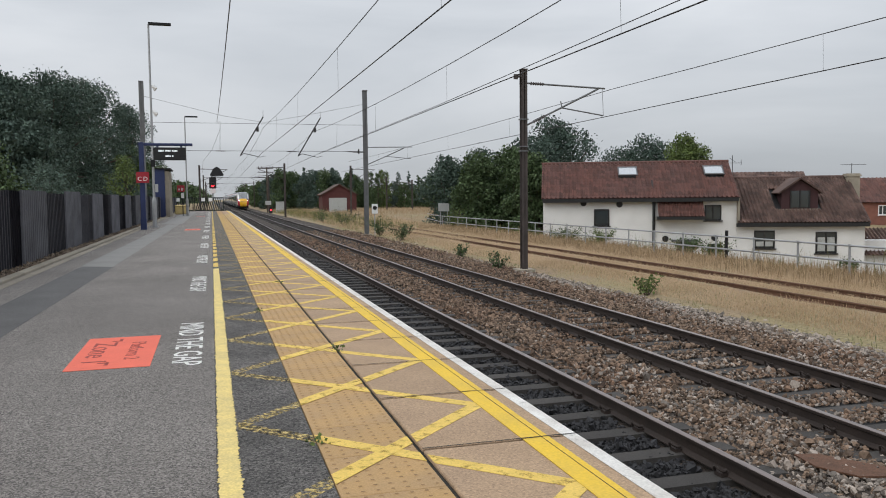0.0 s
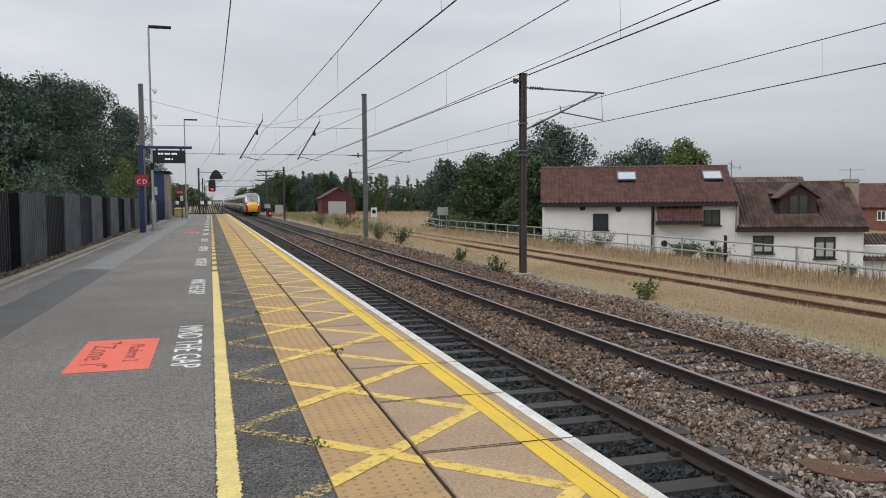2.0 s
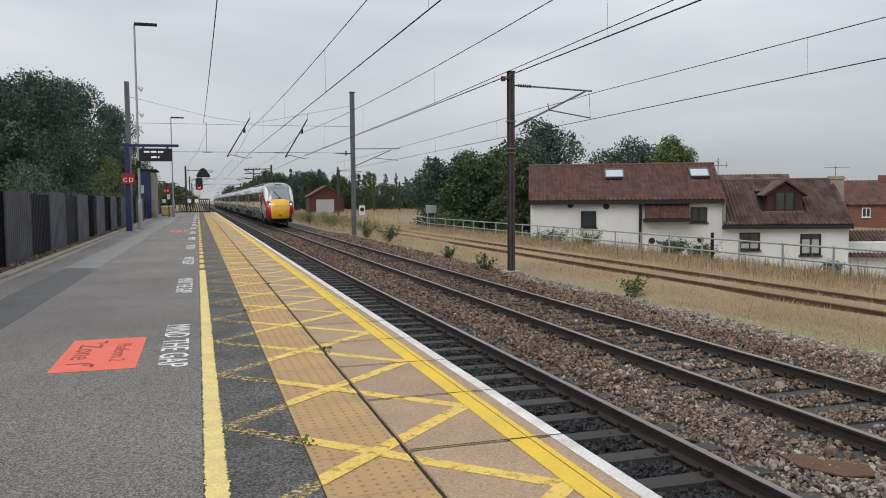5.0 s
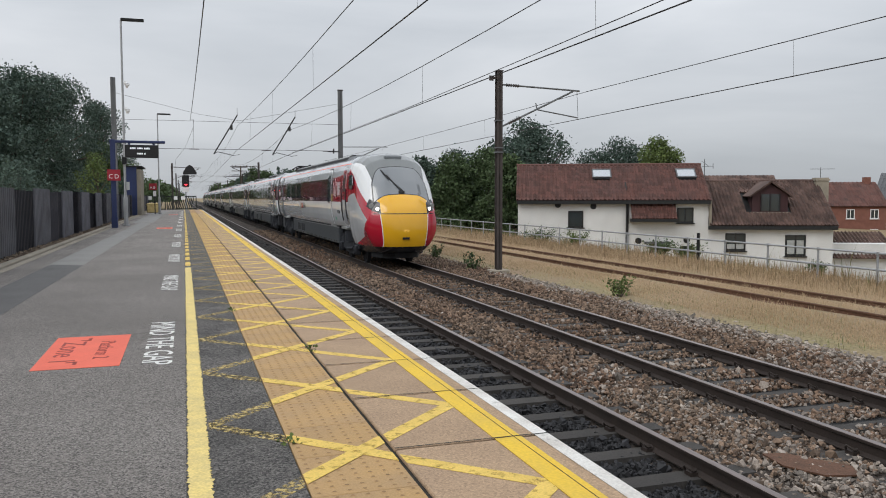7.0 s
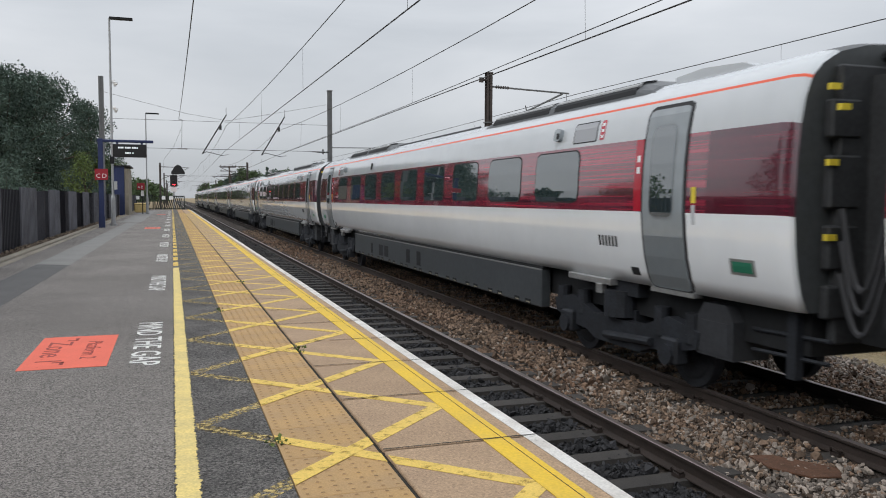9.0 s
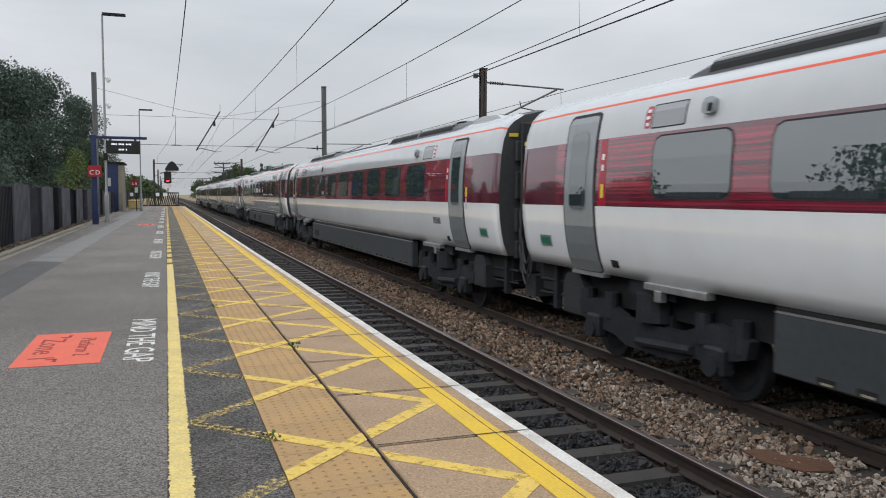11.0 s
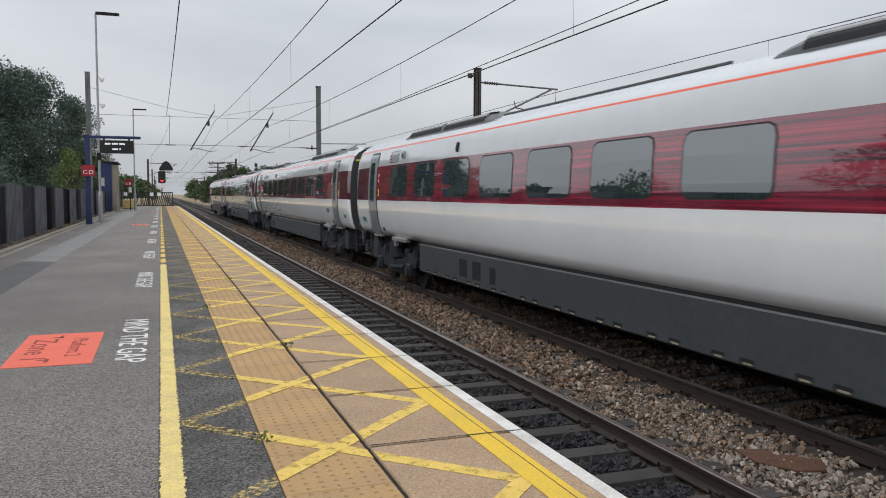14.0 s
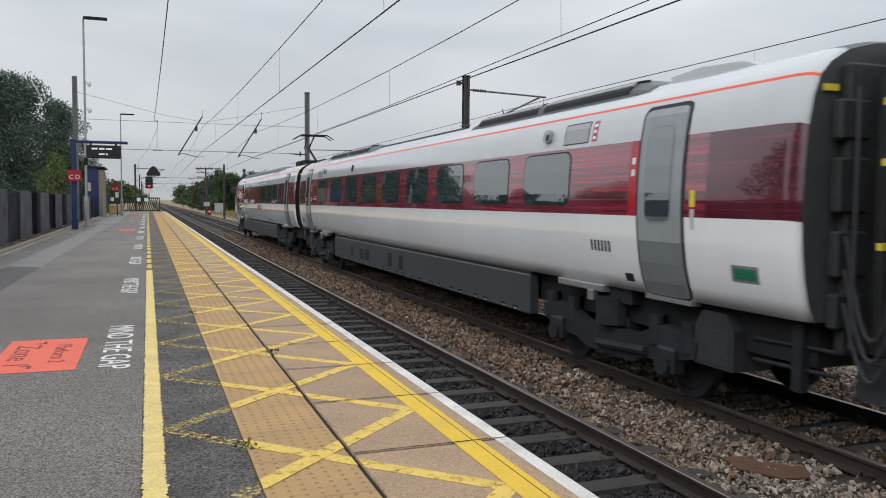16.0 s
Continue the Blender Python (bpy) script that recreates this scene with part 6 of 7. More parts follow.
def house_window(parent, x0, x1, z0, z1, y=0.0, panes=2, frame="trim_black", label="dark-framed window"):
    w = part("window", boxes((x0, x1, y - 0.02, y + 0.06, z0, z1)), "pane", parent, label)
    t = 0.07
    part("frame", boxes((x0 - 0.02, x0 + t, y - 0.05, y + 0.05, z0, z1), (x1 - t, x1 + 0.02, y - 0.05, y + 0.05, z0, z1), (x0, x1, y - 0.05, y + 0.05, z1 - t, z1 + 0.02), (x0, x1, y - 0.05, y + 0.05, z0 - 0.02, z0 + t),
                        *[(x0 + (x1 - x0) * i / panes - 0.04, x0 + (x1 - x0) * i / panes + 0.04, y - 0.045, y + 0.045, z0, z1) for i in range(1, panes)]), frame, w)
    part("sill", boxes((x0 - 0.1, x1 + 0.1, y - 0.14, y + 0.05, z0 - 0.1, z0 - 0.03)), frame, w)
    return w


def build_house():
    A = radians(-16.26 - 8)
    yaw = radians(16.26)
    eye = Vector((-1.976, 0))
    ahead, right = Vector((math.sin(yaw), math.cos(yaw))), Vector((math.cos(yaw), -math.sin(yaw)))
    p = eye + ahead * 51 + right * 6.48
    h = thing("house", "white rendered house with red and brown tiled roofs", "house", at=pose(p.x, p.y, 0, 0, 0, math.degrees(A)))
    g = -4.5
    part("wall", boxes((0, 11.96, 0.0, 6.2, g, 1.12)), "render_white", h, "white rendered wall")
    part("wall", boxes((11.97, 19.5, 0.0, 7.5, g, -0.5)), "render_white", h, "white rendered wall")
    # gables under the ridges
    part("gable", prisms([(0.02, 1.1), (6.18, 1.1), (3.1, 3.25)], "x", 0.02, 11.94), "render_white", h)
    part("gable", prisms([(0.05, -0.55), (7.45, -0.55), (3.75, 2.15)], "x", 11.98, 19.46), "brick", h, "brick gable")
    # roofs
    sk = ((4.9, 6.05, 0.55, 0.86), (10.3, 11.45, 0.55, 0.86))
    part("roof", roof_tiles(bmesh.new(), -0.12, 12.05, -0.25, 1.16, 3.1, 3.5, 44, 13, sk), "tile_red", h, "red clay pantile roof")
    part("roof", prisms([(-0.25, 1.1), (3.1, 3.42), (6.4, 1.1)], "x", -0.1, 12.03), "trim_black", h)
    part("ridge", tubes(((-0.14, 3.1, 3.52), (12.06, 3.1, 3.52), 0.11), sides=10), "tile_red", h)
    part("roof", roof_tiles(bmesh.new(), 11.98, 19.75, -0.3, -0.42, 3.75, 2.4, 34, 15, ((14.6, 17.3, 0.27, 0.72),)), "tile_brown", h, "brown weathered pantile roof")
    part("roof", prisms([(-0.3, -0.48), (3.75, 2.32), (7.8, -0.48)], "x", 12.0, 19.72), "trim_black", h)
    part("ridge", tubes(((11.98, 3.75, 2.42), (19.75, 3.75, 2.42), 0.11), sides=10), "tile_brown", h)
    part("verge", boxes((11.96, 12.1, -0.25, -0.1, -0.5, 1.1)), "kerb", h)
    for x0, x1, z in ((-0.05, 12.0, 1.05), (11.9, 19.65, -0.55)):
        part("gutter", boxes((x0, x1, -0.4, -0.2, z - 0.13, z + 0.1)), "trim_black", h, "black gutter and fascia")
    # skylights
    for x in (4.93, 10.37):
        s = part("skylight", boxes((x, x + 1.1, -0.04, 0.04, -0.42, 0.42)), "skylight", h, "pale skylight in the roof")
        s.matrix_basis = pose(0, 2.1, 2.92, -55)
        part("frame", boxes((x - 0.07, x, -0.06, 0.08, -0.5, 0.5), (x + 1.1, x + 1.17, -0.06, 0.08, -0.5, 0.5), (x, x + 1.1, -0.06, 0.08, 0.42, 0.5), (x, x + 1.1, -0.06, 0.08, -0.5, -0.42)), "t_roof", s)
    # openings
    house_window(h, 3.23, 4.15, -0.54, 0.47, panes=1)
    house_window(h, 10.04, 11.01, -0.24, 0.67)
    house_window(h, 13.03, 14.22, -2.0, -0.94)
    house_window(h, 16.66, 17.85, -2.31, -1.03)
    house_window(h, 8.35, 9.3, -3.2, -1.6, label="dark glazed door")
    house_window(h, 10.25, 11.0, -2.9, -1.75)
    for x0, x1, z0, z1 in ((13.12, 14.13, -1.9, -1.6), (16.76, 17.2, -2.2, -1.35), (17.32, 17.75, -2.2, -1.35)):
        part("curtain", boxes((x0, x1, -0.026, -0.02, z0, z1)), "curtain", h, "pale curtain behind the glass")
    part("awning", boxes((8.0, 9.6, -0.45, 0.0, -1.58, -1.46)), "t_roof", h, "small grey door canopy")
    # lean-to roof over the recess
    part("lean_to_roof", roof_tiles(bmesh.new(), 7.13, 9.91, -0.75, 0.0, 0.0, 1.0, 13, 6), "tile_red", h, "small red lean-to tile roof")
    part("lean_to_fascia", boxes((7.1, 9.95, -0.78, -0.02, -0.2, 0.0)), "trim_black", h)
    part("downpipe", tubes(((6.92, -0.1, -3.6), (6.92, -0.1, 1.0), 0.09), ((6.92, -0.1, 0.9), (6.92, -0.28, 1.15), 0.07), ((6.92, -0.05, 1.1), (6.92, 1.1, 2.3), 0.05)), "trim_black", h, "black downpipe")
    for x, z in ((2.55, 0.88), (4.8, 0.78), (7.65, -1.42), (10.64, -1.36)):
        part("round_vent", tubes(((x, -0.04, z), (x, 0.03, z), 0.2), sides=16), "trim_black", h, "round black vent")
    # dormer
    d = part("dormer", prisms([(14.86, 0.4), (17.04, 0.4), (17.04, 1.5), (15.95, 2.2), (14.86, 1.5)], "y", 0.95, 3.4), "maroon_board", h, "maroon boarded dormer")
    part("dormer_roof", prisms([(14.6, 1.42), (14.65, 1.34), (15.95, 2.26), (17.25, 1.34), (17.3, 1.42), (15.95, 2.38)], "y", 0.7, 3.6), "tile_brown", d)
    part("dormer_sill", boxes((14.75, 17.15, 0.8, 1.0, 0.28, 0.4)), "kerb", d)
    part("dormer_window", boxes((15.42, 16.5, 0.92, 0.97, 0.48, 1.52)), "pane", d, "dark dormer window")
    part("dormer_frame", boxes((15.36, 15.44, 0.88, 0.96, 0.45, 1.55), (15.92, 16.0, 0.88, 0.96, 0.45, 1.55), (16.48, 16.56, 0.88, 0.96, 0.45, 1.55)), "trim_black", d)
    # chimney with its pots and aerial
    c = part("chimney", boxes((19.5, 20.3, 3.2, 4.0, -4.5, 2.62), (19.44, 20.36, 3.14, 4.06, 2.42, 2.54)), "kerb", h, "rendered chimney")
    part("aerial", tubes(((19.9, 3.6, 2.6), (19.9, 3.6, 3.3), 0.02), ((19.2, 3.6, 3.2), (20.8, 3.6, 3.2), 0.015), ((19.4, 3.4, 3.2), (19.4, 3.8, 3.2), 0.01), ((19.8, 3.4, 3.2), (19.8, 3.8, 3.2), 0.01)), "t_roof", c)
    part("aerial", tubes(((12.3, 3.0, 2.3), (12.3, 3.0, 3.9), 0.025), ((12.1, 3.0, 3.4), (12.9, 3.0, 3.4), 0.015), ((12.6, 2.8, 3.4), (12.6, 3.2, 3.4), 0.012), ((12.85, 3.0, 3.25), (12.85, 3.0, 3.6), 0.02), ((12.1, 3.0, 3.75), (12.5, 3.0, 3.45), 0.012)), "t_roof", h, "television aerial")
    part("lean_to", boxes((19.6, 23.5, 0.8, 5.0, g, -1.6)), "render_white", h)
    part("lean_to_roof", roof_tiles(bmesh.new(), 19.6, 23.8, 0.4, -2.5, 3.5, -1.0, 18, 8), "tile_brown", h, "low brown tiled outbuilding roof")
    return h


build_house()


def far_house(x, y, turn, w, d, eaves, ridge, label, wall="brick", roof="tile_red", wins=3):
    h = thing("brick_house", label, "house", "far houses", at=pose(x, y, 0, 0, 0, turn))
    part("wall", boxes((0, w, 0, d, -4.5, eaves)), wall, h)
    part("gable", prisms([(0, eaves), (d, eaves), (d / 2, ridge - 0.1)], "x", 0, w), wall, h)
    part("roof", roof_tiles(bmesh.new(), -0.2, w + 0.2, -0.3, eaves - 0.1, d / 2, ridge, int(w * 2), 9), roof, h)
    part("roof", prisms([(-0.3, eaves - 0.15), (d / 2, ridge - 0.05), (d + 0.3, eaves - 0.15)], "x", -0.18, w + 0.18), roof, h)
    if wins == 3:
        part("chimney", boxes((w - 1.4, w - 0.6, d / 2 - 0.4, d / 2 + 0.4, ridge - 0.8, ridge + 0.7)), wall, h)
    for i in range(wins):
        x0 = w * (i + 0.5) / wins - 0.5
        for z in (eaves - 1.7, eaves - 4.3):
            house_window(h, x0, x0 + 1.0, z, z + 1.2, -0.01, 2, "white_sign", "white-framed window")


far_house(65.2, 90.5, -24, 9.5, 8, 1.2, 4.3, "brick house with a brown tiled roof behind the white house", roof="tile_brown", wins=4)
far_house(77, 84, -24, 9, 8, 0.2, 3.3, "red brick house beyond the white house", wins=3)
far_house(87, 84, -60, 9, 8, 1.0, 4.6, "red brick house with a grey roof", roof="t_roof", wins=3)
far_house(53.5, 49.5, -40, 9, 7, -0.9, 1.8, "white gabled house with a red tiled roof", "render_white", "tile_red", 2)


# ---- sheds and cabinets by the line ----
M["hut_brick"] = mat("dark_red_brick", (0.1, 0.032, 0.03), 0.9, var=0.2, scale=1.5, fine=30)
shed = thing("brick_hut", "small red brick hut with a pale double door", "hut", at=pose(17.2, 143, 0))
part("wall", boxes((0, 6.2, 0, 5, -1.3, 2.0)), "hut_brick", shed)
part("gable", prisms([(0, 2.0), (6.2, 2.0), (3.1, 3.75)], "y", 0, 5), "hut_brick", shed)
part("roof", prisms([(-0.35, 1.95), (3.1, 3.95), (6.55, 1.95), (6.4, 1.85), (3.1, 3.75), (-0.2, 1.85)], "y", -0.3, 5.3), "tile_brown", shed, "brown tiled roof")
part("door", boxes((1.2, 4.4, -0.08, 0.0, -1.2, 1.4), (2.75, 2.85, -0.1, 0.0, -1.2, 1.4)), "cabinet", shed, "pale double door")
cab = thing("relay_cabinet", "grey steel relay cabinet beside the line", "cabinet", at=pose(9.0, 143, 0))
part("body", boxes((0, 1.4, 0, 0.7, -1.2, 0.75), bevel=0.03), "cabinet", cab)
part("lid", boxes((-0.05, 1.45, -0.05, 0.75, 0.75, 0.85)), "cabinet", cab)
sig = thing("ground_signal", "small black ground signal showing red", "signal", at=pose(8.0, 142, 0))
part("case", boxes((-0.3, 0.3, 0, 0.4, -1.2, -0.1), bevel=0.05), "black", sig)
part("lens", tubes(((0, -0.02, -0.65), (0, 0.05, -0.65), 0.12)), "red_lamp", sig)
part("plate", boxes((-0.9, 0.1, 0.1, 0.16, 0.3, 1.0)), "cabinet", sig)
box2 = thing("track_sign", "pale square track sign on two legs", "sign", at=pose(16.2, 62, 0))
part("board", boxes((-0.45, 0.45, -0.03, 0.03, 0.2, 0.85), bevel=0.01), "cabinet", box2)
for x in (-0.3, 0.3):
    part("leg", tubes(((x, 0, -1.2), (x, 0, 0.3), 0.035)), "galv", box2)
limit = thing("round_sign", "white board with a black disc at the tall mast", "sign", at=pose(8.55, 52.4, 0))
part("board", boxes((-0.2, 0.2, -0.02, 0.02, 0.3, 0.95)), "white_sign", limit)
part("disc", tubes(((0, -0.04, 0.68), (0, -0.02, 0.68), 0.14), sides=18), "black", limit)
part("post", tubes(((0, 0.05, -1.2), (0, 0.05, 0.9), 0.03)), "galv", limit)


# ---- platform furniture ----
def lamp_post(x, y, top, label, arm=1.0):
    p = thing("platform_lamp", label, "lamp post", "platform lamps", at=pose(x, y, 0))
    part("lower_post", tubes(((0, 0, 0), (0, 0, 1.35), 0.105), ((0, 0, 1.35), (0, 0, 1.5), 0.105, 0.06)), "galv", p)
    part("upper_post", tubes(((0, 0, 1.5), (0, 0, top), 0.06, 0.045)), "galv", p)
    part("lamp_head", prisms([(0, -0.14), (arm * 0.3, -0.16), (arm * 1.05, -0.13), (arm * 1.05, 0.13), (arm * 0.3, 0.16), (0, 0.14)], "z", top - 0.02, top + 0.08), "t_dark", p, "flat dark lamp head")
    part("foot", tubes(((0, 0, 0), (0, 0, 0.06), 0.17)), "galv", p)
    return p


lp = lamp_post(-4.7, 41.8, 9.95, "tall galvanised platform lamp post with cameras")
for z in (6.95, 5.7):
    c = part("cctv_camera", tubes(((0.1, 0, z), (0.28, -0.05, z - 0.12), 0.07), ((0, 0, z + 0.05), (0.2, 0, z + 0.05), 0.03), sides=10), "white_sign", lp, "white security camera")
    part("camera_dome", tubes(((0.2, 0, z - 0.02), (0.2, 0, z - 0.22), 0.11, 0.05), sides=12), "white_sign", c)
part("junction_box", boxes((0.06, 0.2, -0.08, 0.08, 1.75, 2.15)), "cabinet", lp)
part("speaker_box", boxes((-0.1, 0.1, -0.1, 0.1, 3.0, 3.35)), "t_dark", lp)
lamp_post(-3.97, 71.5, 8.4, "tall galvanised platform lamp post")

cis = thing("departure_screen", "black departure screen on a navy cantilever post", "screen", at=pose(-5.0, 39, 0))
part("post", boxes((-0.11, 0.11, -0.11, 0.11, 0, 4.02), bevel=0.02), "navy", cis, "navy post")
part("arm", boxes((-0.15, 2.25, -0.1, 0.1, 3.86, 3.98), bevel=0.02), "navy", cis, "navy arm")
for x in (0.7, 1.75):
    part("hanger", boxes((x - 0.05, x + 0.05, -0.05, 0.05, 3.74, 3.88)), "navy", cis)
scr = part("screen_case", boxes((0.52, 1.95, -0.2, 0.2, 3.2, 3.78), bevel=0.02), "black", cis, "black screen case")
for z, x0, x1 in ((3.58, 0.75, 1.7), (3.34, 1.05, 1.45)):
    for i in range(int((x1 - x0) / 0.06)):
        if i % 5 != 4:
            part("text_bar", boxes((x0 + i * 0.06, x0 + i * 0.06 + 0.045, -0.212, -0.2, z, z + 0.075)), "led", scr)
part("lower_post", boxes((-0.13, 0.13, -0.13, 0.13, 0, 0.5)), "navy", cis)


def zone_sign(x, y, z, letters, size=0.6):
    s = thing("zone_sign", "small red zone sign with white letters", "sign", "zone signs", at=pose(x, y, z))
    part("board", boxes((-size / 2, size / 2, -0.03, 0.0, -size * 0.45, size * 0.45)), "red_sign", s)
    if letters:
        for i, ch in enumerate(letters):
            lettering("letter", ch, size * 0.5, "white_sign", s, pose(-size * 0.42 + i * size * 0.45, -0.033, -size * 0.28, 90), 0.001)
    return s


zone_sign(-4.97, 38.82, 2.4, "CD", 0.55)
zone_sign(-4.42, 70.44, 2.3, "AB", 0.6)

# shelter wall far along the platform
sh = thing("shelter", "navy and pale waiting shelter end wall", "shelter", at=pose(-6.2, 66, 0))
part("navy_panel", boxes((0, 0.75, 0, 0.15, -0.2, 3.75)), "navy", sh, "navy panel")
part("pale_panel", boxes((0.76, 1.05, 0.05, 5, -0.2, 3.6)), "kerb", sh, "pale panel")
part("roof", boxes((-0.1, 1.2, -0.1, 5.2, 3.75, 3.85)), "t_dark", sh)
bin1 = thing("grit_bin", "yellow grit bin by the platform fence", "bin", at=pose(-4.75, 78, 0))
part("body", boxes((-0.5, 0.5, -0.4, 0.4, 0, 0.75), bevel=0.08), "stone_yellow", bin1)
part("lid", boxes((-0.53, 0.53, -0.43, 0.43, 0.7, 0.86), bevel=0.06), "stone_yellow", bin1)
post2 = thing("sign_post", "slim post with a small white notice", "sign", at=pose(-4.3, 70.5, 0))
part("post", tubes(((0, 0, 0), (0, 0, 2.6), 0.04)), "t_dark", post2)
part("notice", boxes((-0.12, 0.12, -0.05, -0.03, 1.5, 1.95)), "white_sign", post2)


def gate(x0, x1, top, lean):
    g = thing("crossing_gate", "dark slatted gate closing the platform end", "gate", "platform end gates", at=pose(x0, END_Y - 0.1, 0))
    w = x1 - x0
    part("frame", boxes((0, 0.1, -0.05, 0.05, 0, top), (w - 0.1, w, -0.05, 0.05, 0, top), (0, w, -0.05, 0.05, top - 0.12, top), (0, w, -0.05, 0.05, 0.02, 0.14)), "gate", g)
    n = int(w / 0.24)
    for i in range(n):
        x = 0.1 + (w - 0.6) * i / n
        part("slat", prisms([(x, 0.1), (x + 0.1, 0.1), (x + 0.1 + lean, top - 0.1), (x + lean, top - 0.1)], "y", -0.03, 0.03), "gate", g)


gate(-6.2, -4.0, 1.65, 0.45)
gate(-3.9, -0.6, 1.6, 0.4)
for x in (-6.1, -3.3, -2.5):
    n2 = thing("notice", "small white notice on the gate", "sign", "gate notices", at=pose(x + 0.4, END_Y - 0.17, 1.35))
    part("board", boxes((-0.2, 0.2, -0.02, 0.02, -0.2, 0.2)), "white_sign", n2)

# colour-light signal at the platform end
sg = thing("colour_light_signal", "black colour-light signal showing red with a triangular hood", "signal", at=pose(-1.75, 101, 0))
part("post", tubes(((0, 0, -1), (0, 0, 4.6), 0.09)), "galv", sg)
part("head", boxes((-0.42, 0.42, -0.15, 0.15, 2.7, 4.1), bevel=0.08), "black", sg, "black signal head")
part("red_lens", tubes(((0, -0.3, 3.05), (0, -0.2, 3.05), 0.17), sides=18), "red_lamp", sg, "glowing red lens")
part("hood", tubes(((0, -0.16, 3.2), (0, -0.5, 3.2), 0.24, 0.2), sides=14), "black", sg)
part("route_indicator", prisms([(-0.25, 4.2), (1.25, 4.2), (1.3, 4.42), (0.85, 5.15), (0.5, 5.35), (0.15, 5.15), (-0.3, 4.42)], "y", -0.25, 0.2), "black", sg, "black rounded triangular route indicator")
part("plate", boxes((-0.35, 0.35, -0.12, -0.08, 2.1, 2.6)), "white_sign", sg)


# ---- painted marks on the platform ----
def paint(bm_list, name, material, label, category, group=""):
    return tagged(part(name, bm_list, material), label, category, group)


M["hatch_tarmac"] = worn(mat("worn_yellow_paint", (0.5, 0.38, 0.15), 0.8, var=0.15, scale=6, fine=80), 0.47, 26, 0.06)
M["hatch"] = worn(mat("hatch_yellow_paint", (0.72, 0.5, 0.11), 0.75, var=0.15, scale=5, fine=80), 0.62, 14, 0.1)
M["line_edge"] = worn(mat("edge_white_paint", (0.68, 0.665, 0.63), 0.75, var=0.16, scale=4, fine=70, tone=(0.52, 0.49, 0.45)), 0.7, 9, 0.12)
M["line_white"] = worn(mat("worn_white_paint", (0.74, 0.73, 0.7), 0.75, var=0.1, scale=4, fine=70), 0.66, 22, 0.05)
M["zone_paint"] = worn(mat("zone_coral_paint", (0.74, 0.14, 0.085), 0.75, var=0.08, scale=4, fine=80), 0.72, 20, 0.06)

part("white_edge", boxes((-0.088, -0.003, -14, END_Y, 0.0, 0.003)), "line_edge", platform, "white painted platform edge")
part("yellow_band", boxes((-0.335, -0.175, -14, END_Y, 0.0, 0.004)), "paint_yellow", platform, "bright yellow painted band")
for x in (-0.218,):
    part("band_groove", boxes((x - 0.0025, x + 0.0025, -14, END_Y, 0.0042, 0.0048)), "joint", platform, "dark groove in the yellow band")


def ragged_line(x0, x1, y0, y1, seed):
    """A hand-rolled painted line with uneven edges."""
    rng = np.random.default_rng(seed)
    bm = bmesh.new()
    ys = np.arange(y0, y1, 0.013)
    rows = [(bm.verts.new((x0 + 0.005 * noise.noise((y * 2.2, seed, 0)) + rng.normal(0, 0.0048), y, 0.0035)), bm.verts.new((x1 + 0.005 * noise.noise((y * 2.2, seed, 5)) + rng.normal(0, 0.0048), y, 0.0035))) for y in ys]
    for a, b in zip(rows, rows[1:]):
        bm.faces.new((a[0], a[1], b[1], b[0]))
    return bm


part("yellow_line", ragged_line(-1.98, -1.872, -13.5, 16.2, 4), "paint_line", platform, "thick pale yellow painted line")
for i in range(54):
    y = 16.6 + i * 1.5
    part("yellow_dash", ragged_line(-1.975, -1.878, y, y + 1.05, 50 + i), "hatch", platform, "worn yellow painted dash")


HATCH_Y, HATCH = 4.86, 1.515


def hatch_pair(y, k):
    """Two strokes that cross on the tactile paving: one period of the zigzag."""
    def stroke(xa, ya, xb, yb, w, z):
        return prisms([(xa, ya - w), (xb, yb - w), (xb, yb + w), (xa, ya + w)], "z", z - 0.001, z + 0.0004)
    for rising in (1, -1):
        def at(x):
            t = (x + 0.335) / (-1.86 + 0.335)
            return (y - 0.0) + (t * HATCH if rising < 0 else -t * HATCH)
        for xa, xb, m, z in ((-0.335, -0.912, "hatch", 0.0006), (-0.944, -1.446, "hatch", 0.0049), (-1.452, -1.86, "hatch_tarmac", -0.001)):
            part("hatch_stroke", stroke(xa, at(xa), xb, at(xb), 0.072, z + (0.0008 if rising > 0 else 0.0)), m, platform, "worn yellow hatching")


for i in range(-10, 46):
    hatch_pair(HATCH_Y + HATCH * i, i)


# words for passengers facing the track
def mind_the_gap(y):
    w = thing("gap_warning", "white painted words on the platform asphalt", "floor marking", "gap warnings")
    lettering("letters", "MIND THE GAP", 0.36, "line_white", w, Matrix(((0, 1, 0, -2.335), (-1, 0, 0, y + 2.34), (0, 0, 1, 0.003), (0, 0, 0, 1))), 0.0008, squeeze=1.0)
    return w


MIND = []
for i in range(15):
    MIND.append(mind_the_gap(6.77 + 5.5 * i))


def fit_letters(ob, length, height):
    me = ob.data
    co = np.empty(len(me.vertices) * 3, np.float32)
    me.vertices.foreach_get("co", co)
    co = co.reshape(-1, 3)
    lo, hi = co.min(0), co.max(0)
    co[:, 0] = (co[:, 0] - lo[0]) * length / (hi[0] - lo[0])
    co[:, 1] = (co[:, 1] - lo[1]) * height / (hi[1] - lo[1])
    me.vertices.foreach_set("co", co.ravel())
    me.update()


for w in MIND:
    fit_letters(w.children[0], 2.32, 0.245)


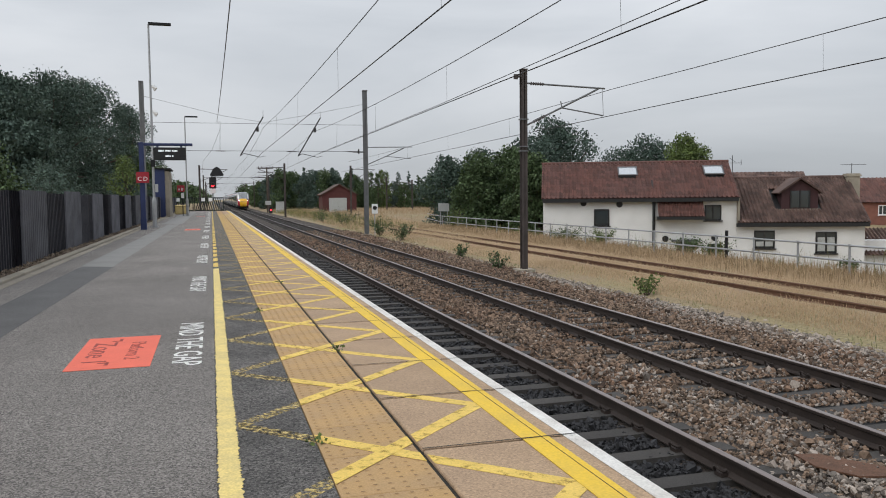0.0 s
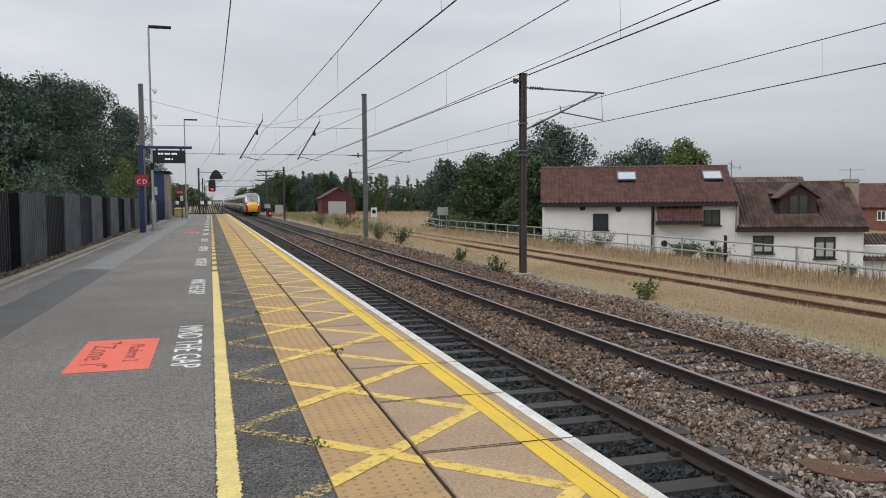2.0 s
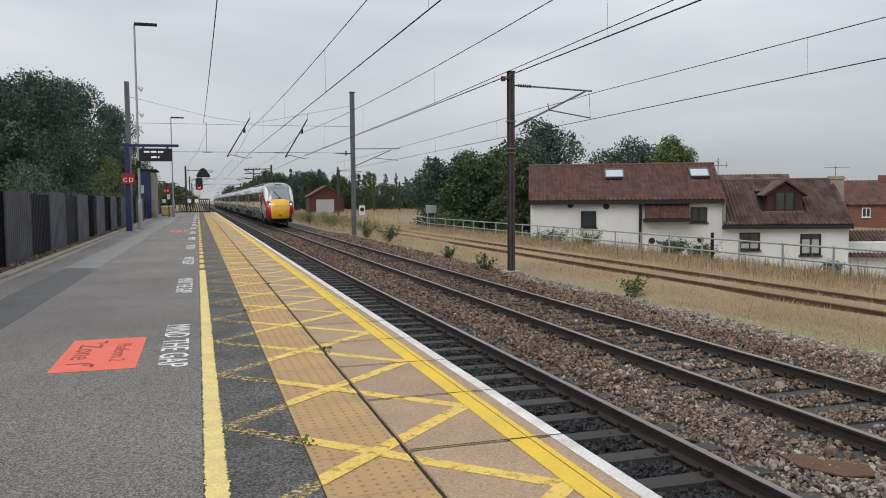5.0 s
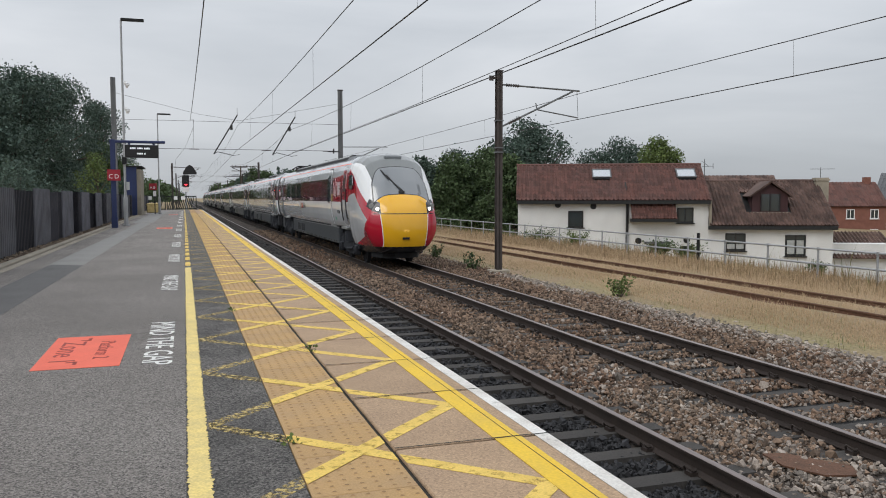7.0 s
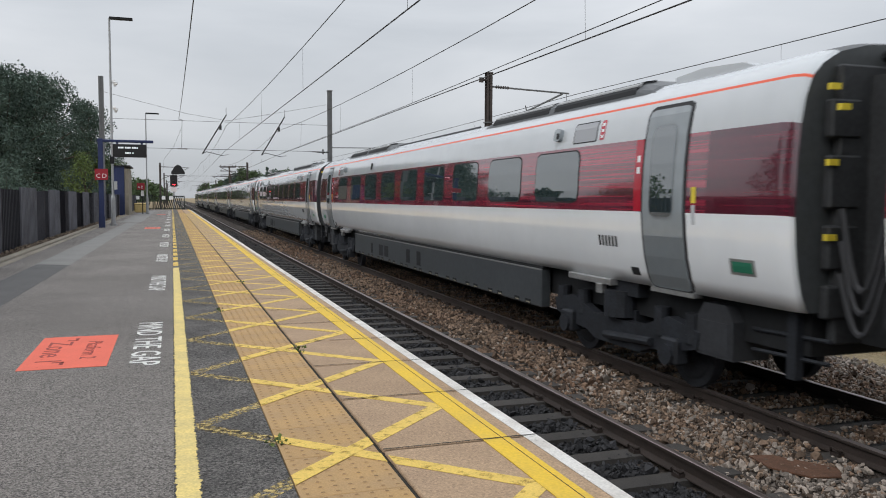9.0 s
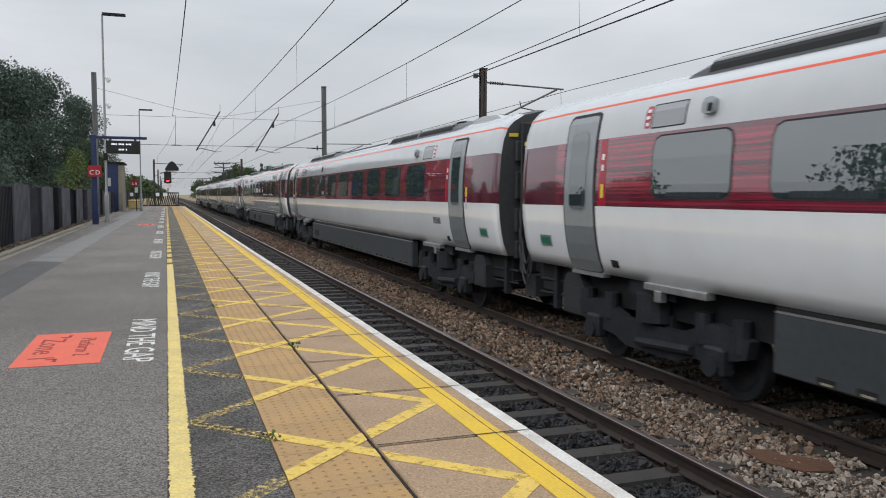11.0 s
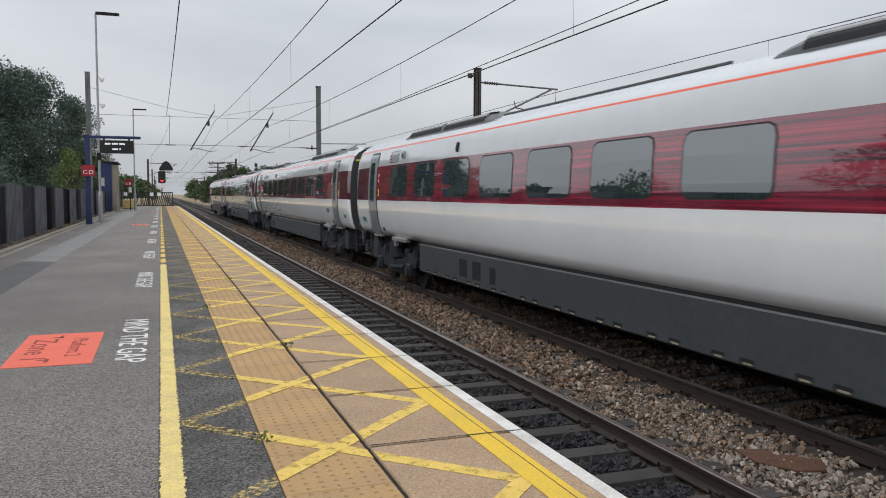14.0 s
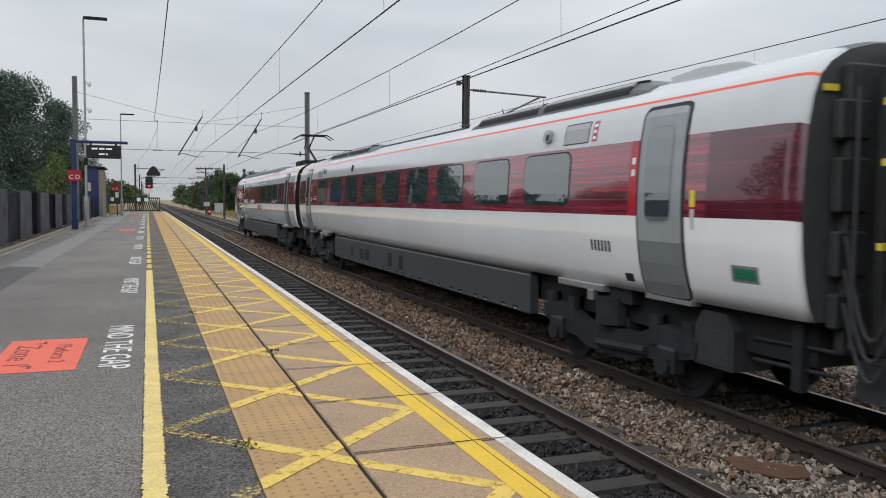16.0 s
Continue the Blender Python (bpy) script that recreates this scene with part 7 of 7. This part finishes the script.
def zone_panel(y, words):
    z = thing("zone_marking", "coral painted platform zone panel on the asphalt", "floor marking", "zone markings")
    part("panel", boxes((-3.16, -2.5, y, y + 1.55, 0.001, 0.004)), "zone_paint", z)
    for text, x, length, height in ((words[0], -2.74, 0.85, 0.13), (words[1], -3.07, 0.95, 0.2)):
        ob = lettering("letters", text, 0.2, "paint_dark", z, Matrix(((0, 1, 0, x), (-1, 0, 0, y + 0.78 + length / 2), (0, 0, 1, 0.005), (0, 0, 0, 1))), 0.0006)
        fit_letters(ob, length, height)
    for a in (0.14, 1.3):
        part("corner_mark", boxes((-2.87, -2.84, y + a, y + a + 0.12, 0.005, 0.0062), (-2.93, -2.84, y + (a if a > 1 else a + 0.09), y + (a + 0.03 if a > 1 else a + 0.12), 0.005, 0.0062)), "paint_dark", z)


zone_panel(6.85, ("Platform 2", "Zone 1"))
zone_panel(37.0, ("Platform 2", "Zone 2"))
zone_panel(67.0, ("Platform 2", "Zone 3"))

# weeds in the slab joint
for i, (x, y) in enumerate(((-0.93, 7.05), (-1.45, 4.35), (-0.93, 13.1), (-1.46, 9.8))):
    rng = np.random.default_rng(700 + i)
    t = thing("joint_weed", "tiny green weed in a paving joint", "weed", "joint weeds", at=pose(x, y, 0))
    part("leaves", scatter("leaves", LEAF_V, LEAF_F, rng.normal(0, 0.022, (26, 3)) * (1.4, 1.4, 0.5) + (0, 0, 0.012), rng.uniform(0.012, 0.03, 26), "leaf_light", 0.8, i), None, t)


# ---- paving pieces: edge slabs and tactile tiles ----
def slab_mesh():
    bm = boxes((-0.912, 0.0, 0.011, 1.1145, -0.085, 0.0), bevel=0.007)
    return mesh_of("edge_slab", bm, "slab")


def tile_mesh():
    """A tactile tile with its rows of flat domes."""
    bm = boxes((-1.446, -0.944, 0.003, 0.5595, -0.06, 0.002), bevel=0.003)
    for i in range(7):
        for j in range(8):
            x, y = -1.446 + 0.036 + i * 0.0717, 0.036 + j * 0.07 + 0.003
            ring_lo = [bm.verts.new((x + 0.019 * math.cos(a * 1.0472), y + 0.019 * math.sin(a * 1.0472), 0.002)) for a in range(6)]
            ring_hi = [bm.verts.new((x + 0.011 * math.cos(a * 1.0472), y + 0.011 * math.sin(a * 1.0472), 0.0052)) for a in range(6)]
            for a in range(6):
                bm.faces.new((ring_lo[a], ring_lo[(a + 1) % 6], ring_hi[(a + 1) % 6], ring_hi[a]))
            bm.faces.new(ring_hi).material_index = 1
    return mesh_of("tactile_tile", bm, ["tactile", "dome"])


SLAB, TILE = slab_mesh(), tile_mesh()
for i in range(-15, 82):
    s = part("edge_slab", SLAB, None, platform)
    s.location = (0, 4.08 + 1.1255 * i, random.uniform(-0.002, 0.0))
    for j in range(2):
        t = part("tactile_tile", TILE, None, platform)
        t.location = (0, 4.08 + 1.1255 * (i + j / 2), random.uniform(-0.0015, 0.0005))


# dirty cracks where the edge slabs meet, across the painted bands
def crack_mesh(seed):
    rng = random.Random(seed)
    xs = [-0.912 + 0.909 * i / 26 for i in range(27)]
    mid = [0.004 * noise.noise((x * 9, seed, 0)) for x in xs]
    half = [0.004 + 0.004 * rng.random() for _ in xs]
    v = [(x, m - h, 0.0) for x, m, h in zip(xs, mid, half)] + [(x, m + h, 0.0) for x, m, h in zip(xs, mid, half)]
    v += [(x, y, -0.004) for x, y, _ in v]
    n = len(xs)
    f = []
    for i in range(n - 1):
        f += [(i, i + 1, n + i + 1, n + i), (2 * n + i, i, n + i, 3 * n + i)]
    return raw_mesh("slab_crack", v, f, "joint")


CRACKS = [crack_mesh(k) for k in range(4)]
for i in range(-2, 36):
    c = part("slab_crack", CRACKS[i % 4], None, platform, "dark dirty crack between two edge slabs")
    c.location = (0, 4.08 + 1.1255 * i, 0.0062)


# ---- movement ----
def motions():
    # the train runs through at about 22.3 m/s, towards the camera's side
    walk(train, [(t, pose(TRACK_2, y, 0)) for t, y in ((0, 180.4), (4, 91.0), (8, 1.6), (9, -20.35), (11.3, -72.25), (12.5, -99.0), (13.6, -123.45), (14.8, -150.16), (16, -176.8))])


motions()
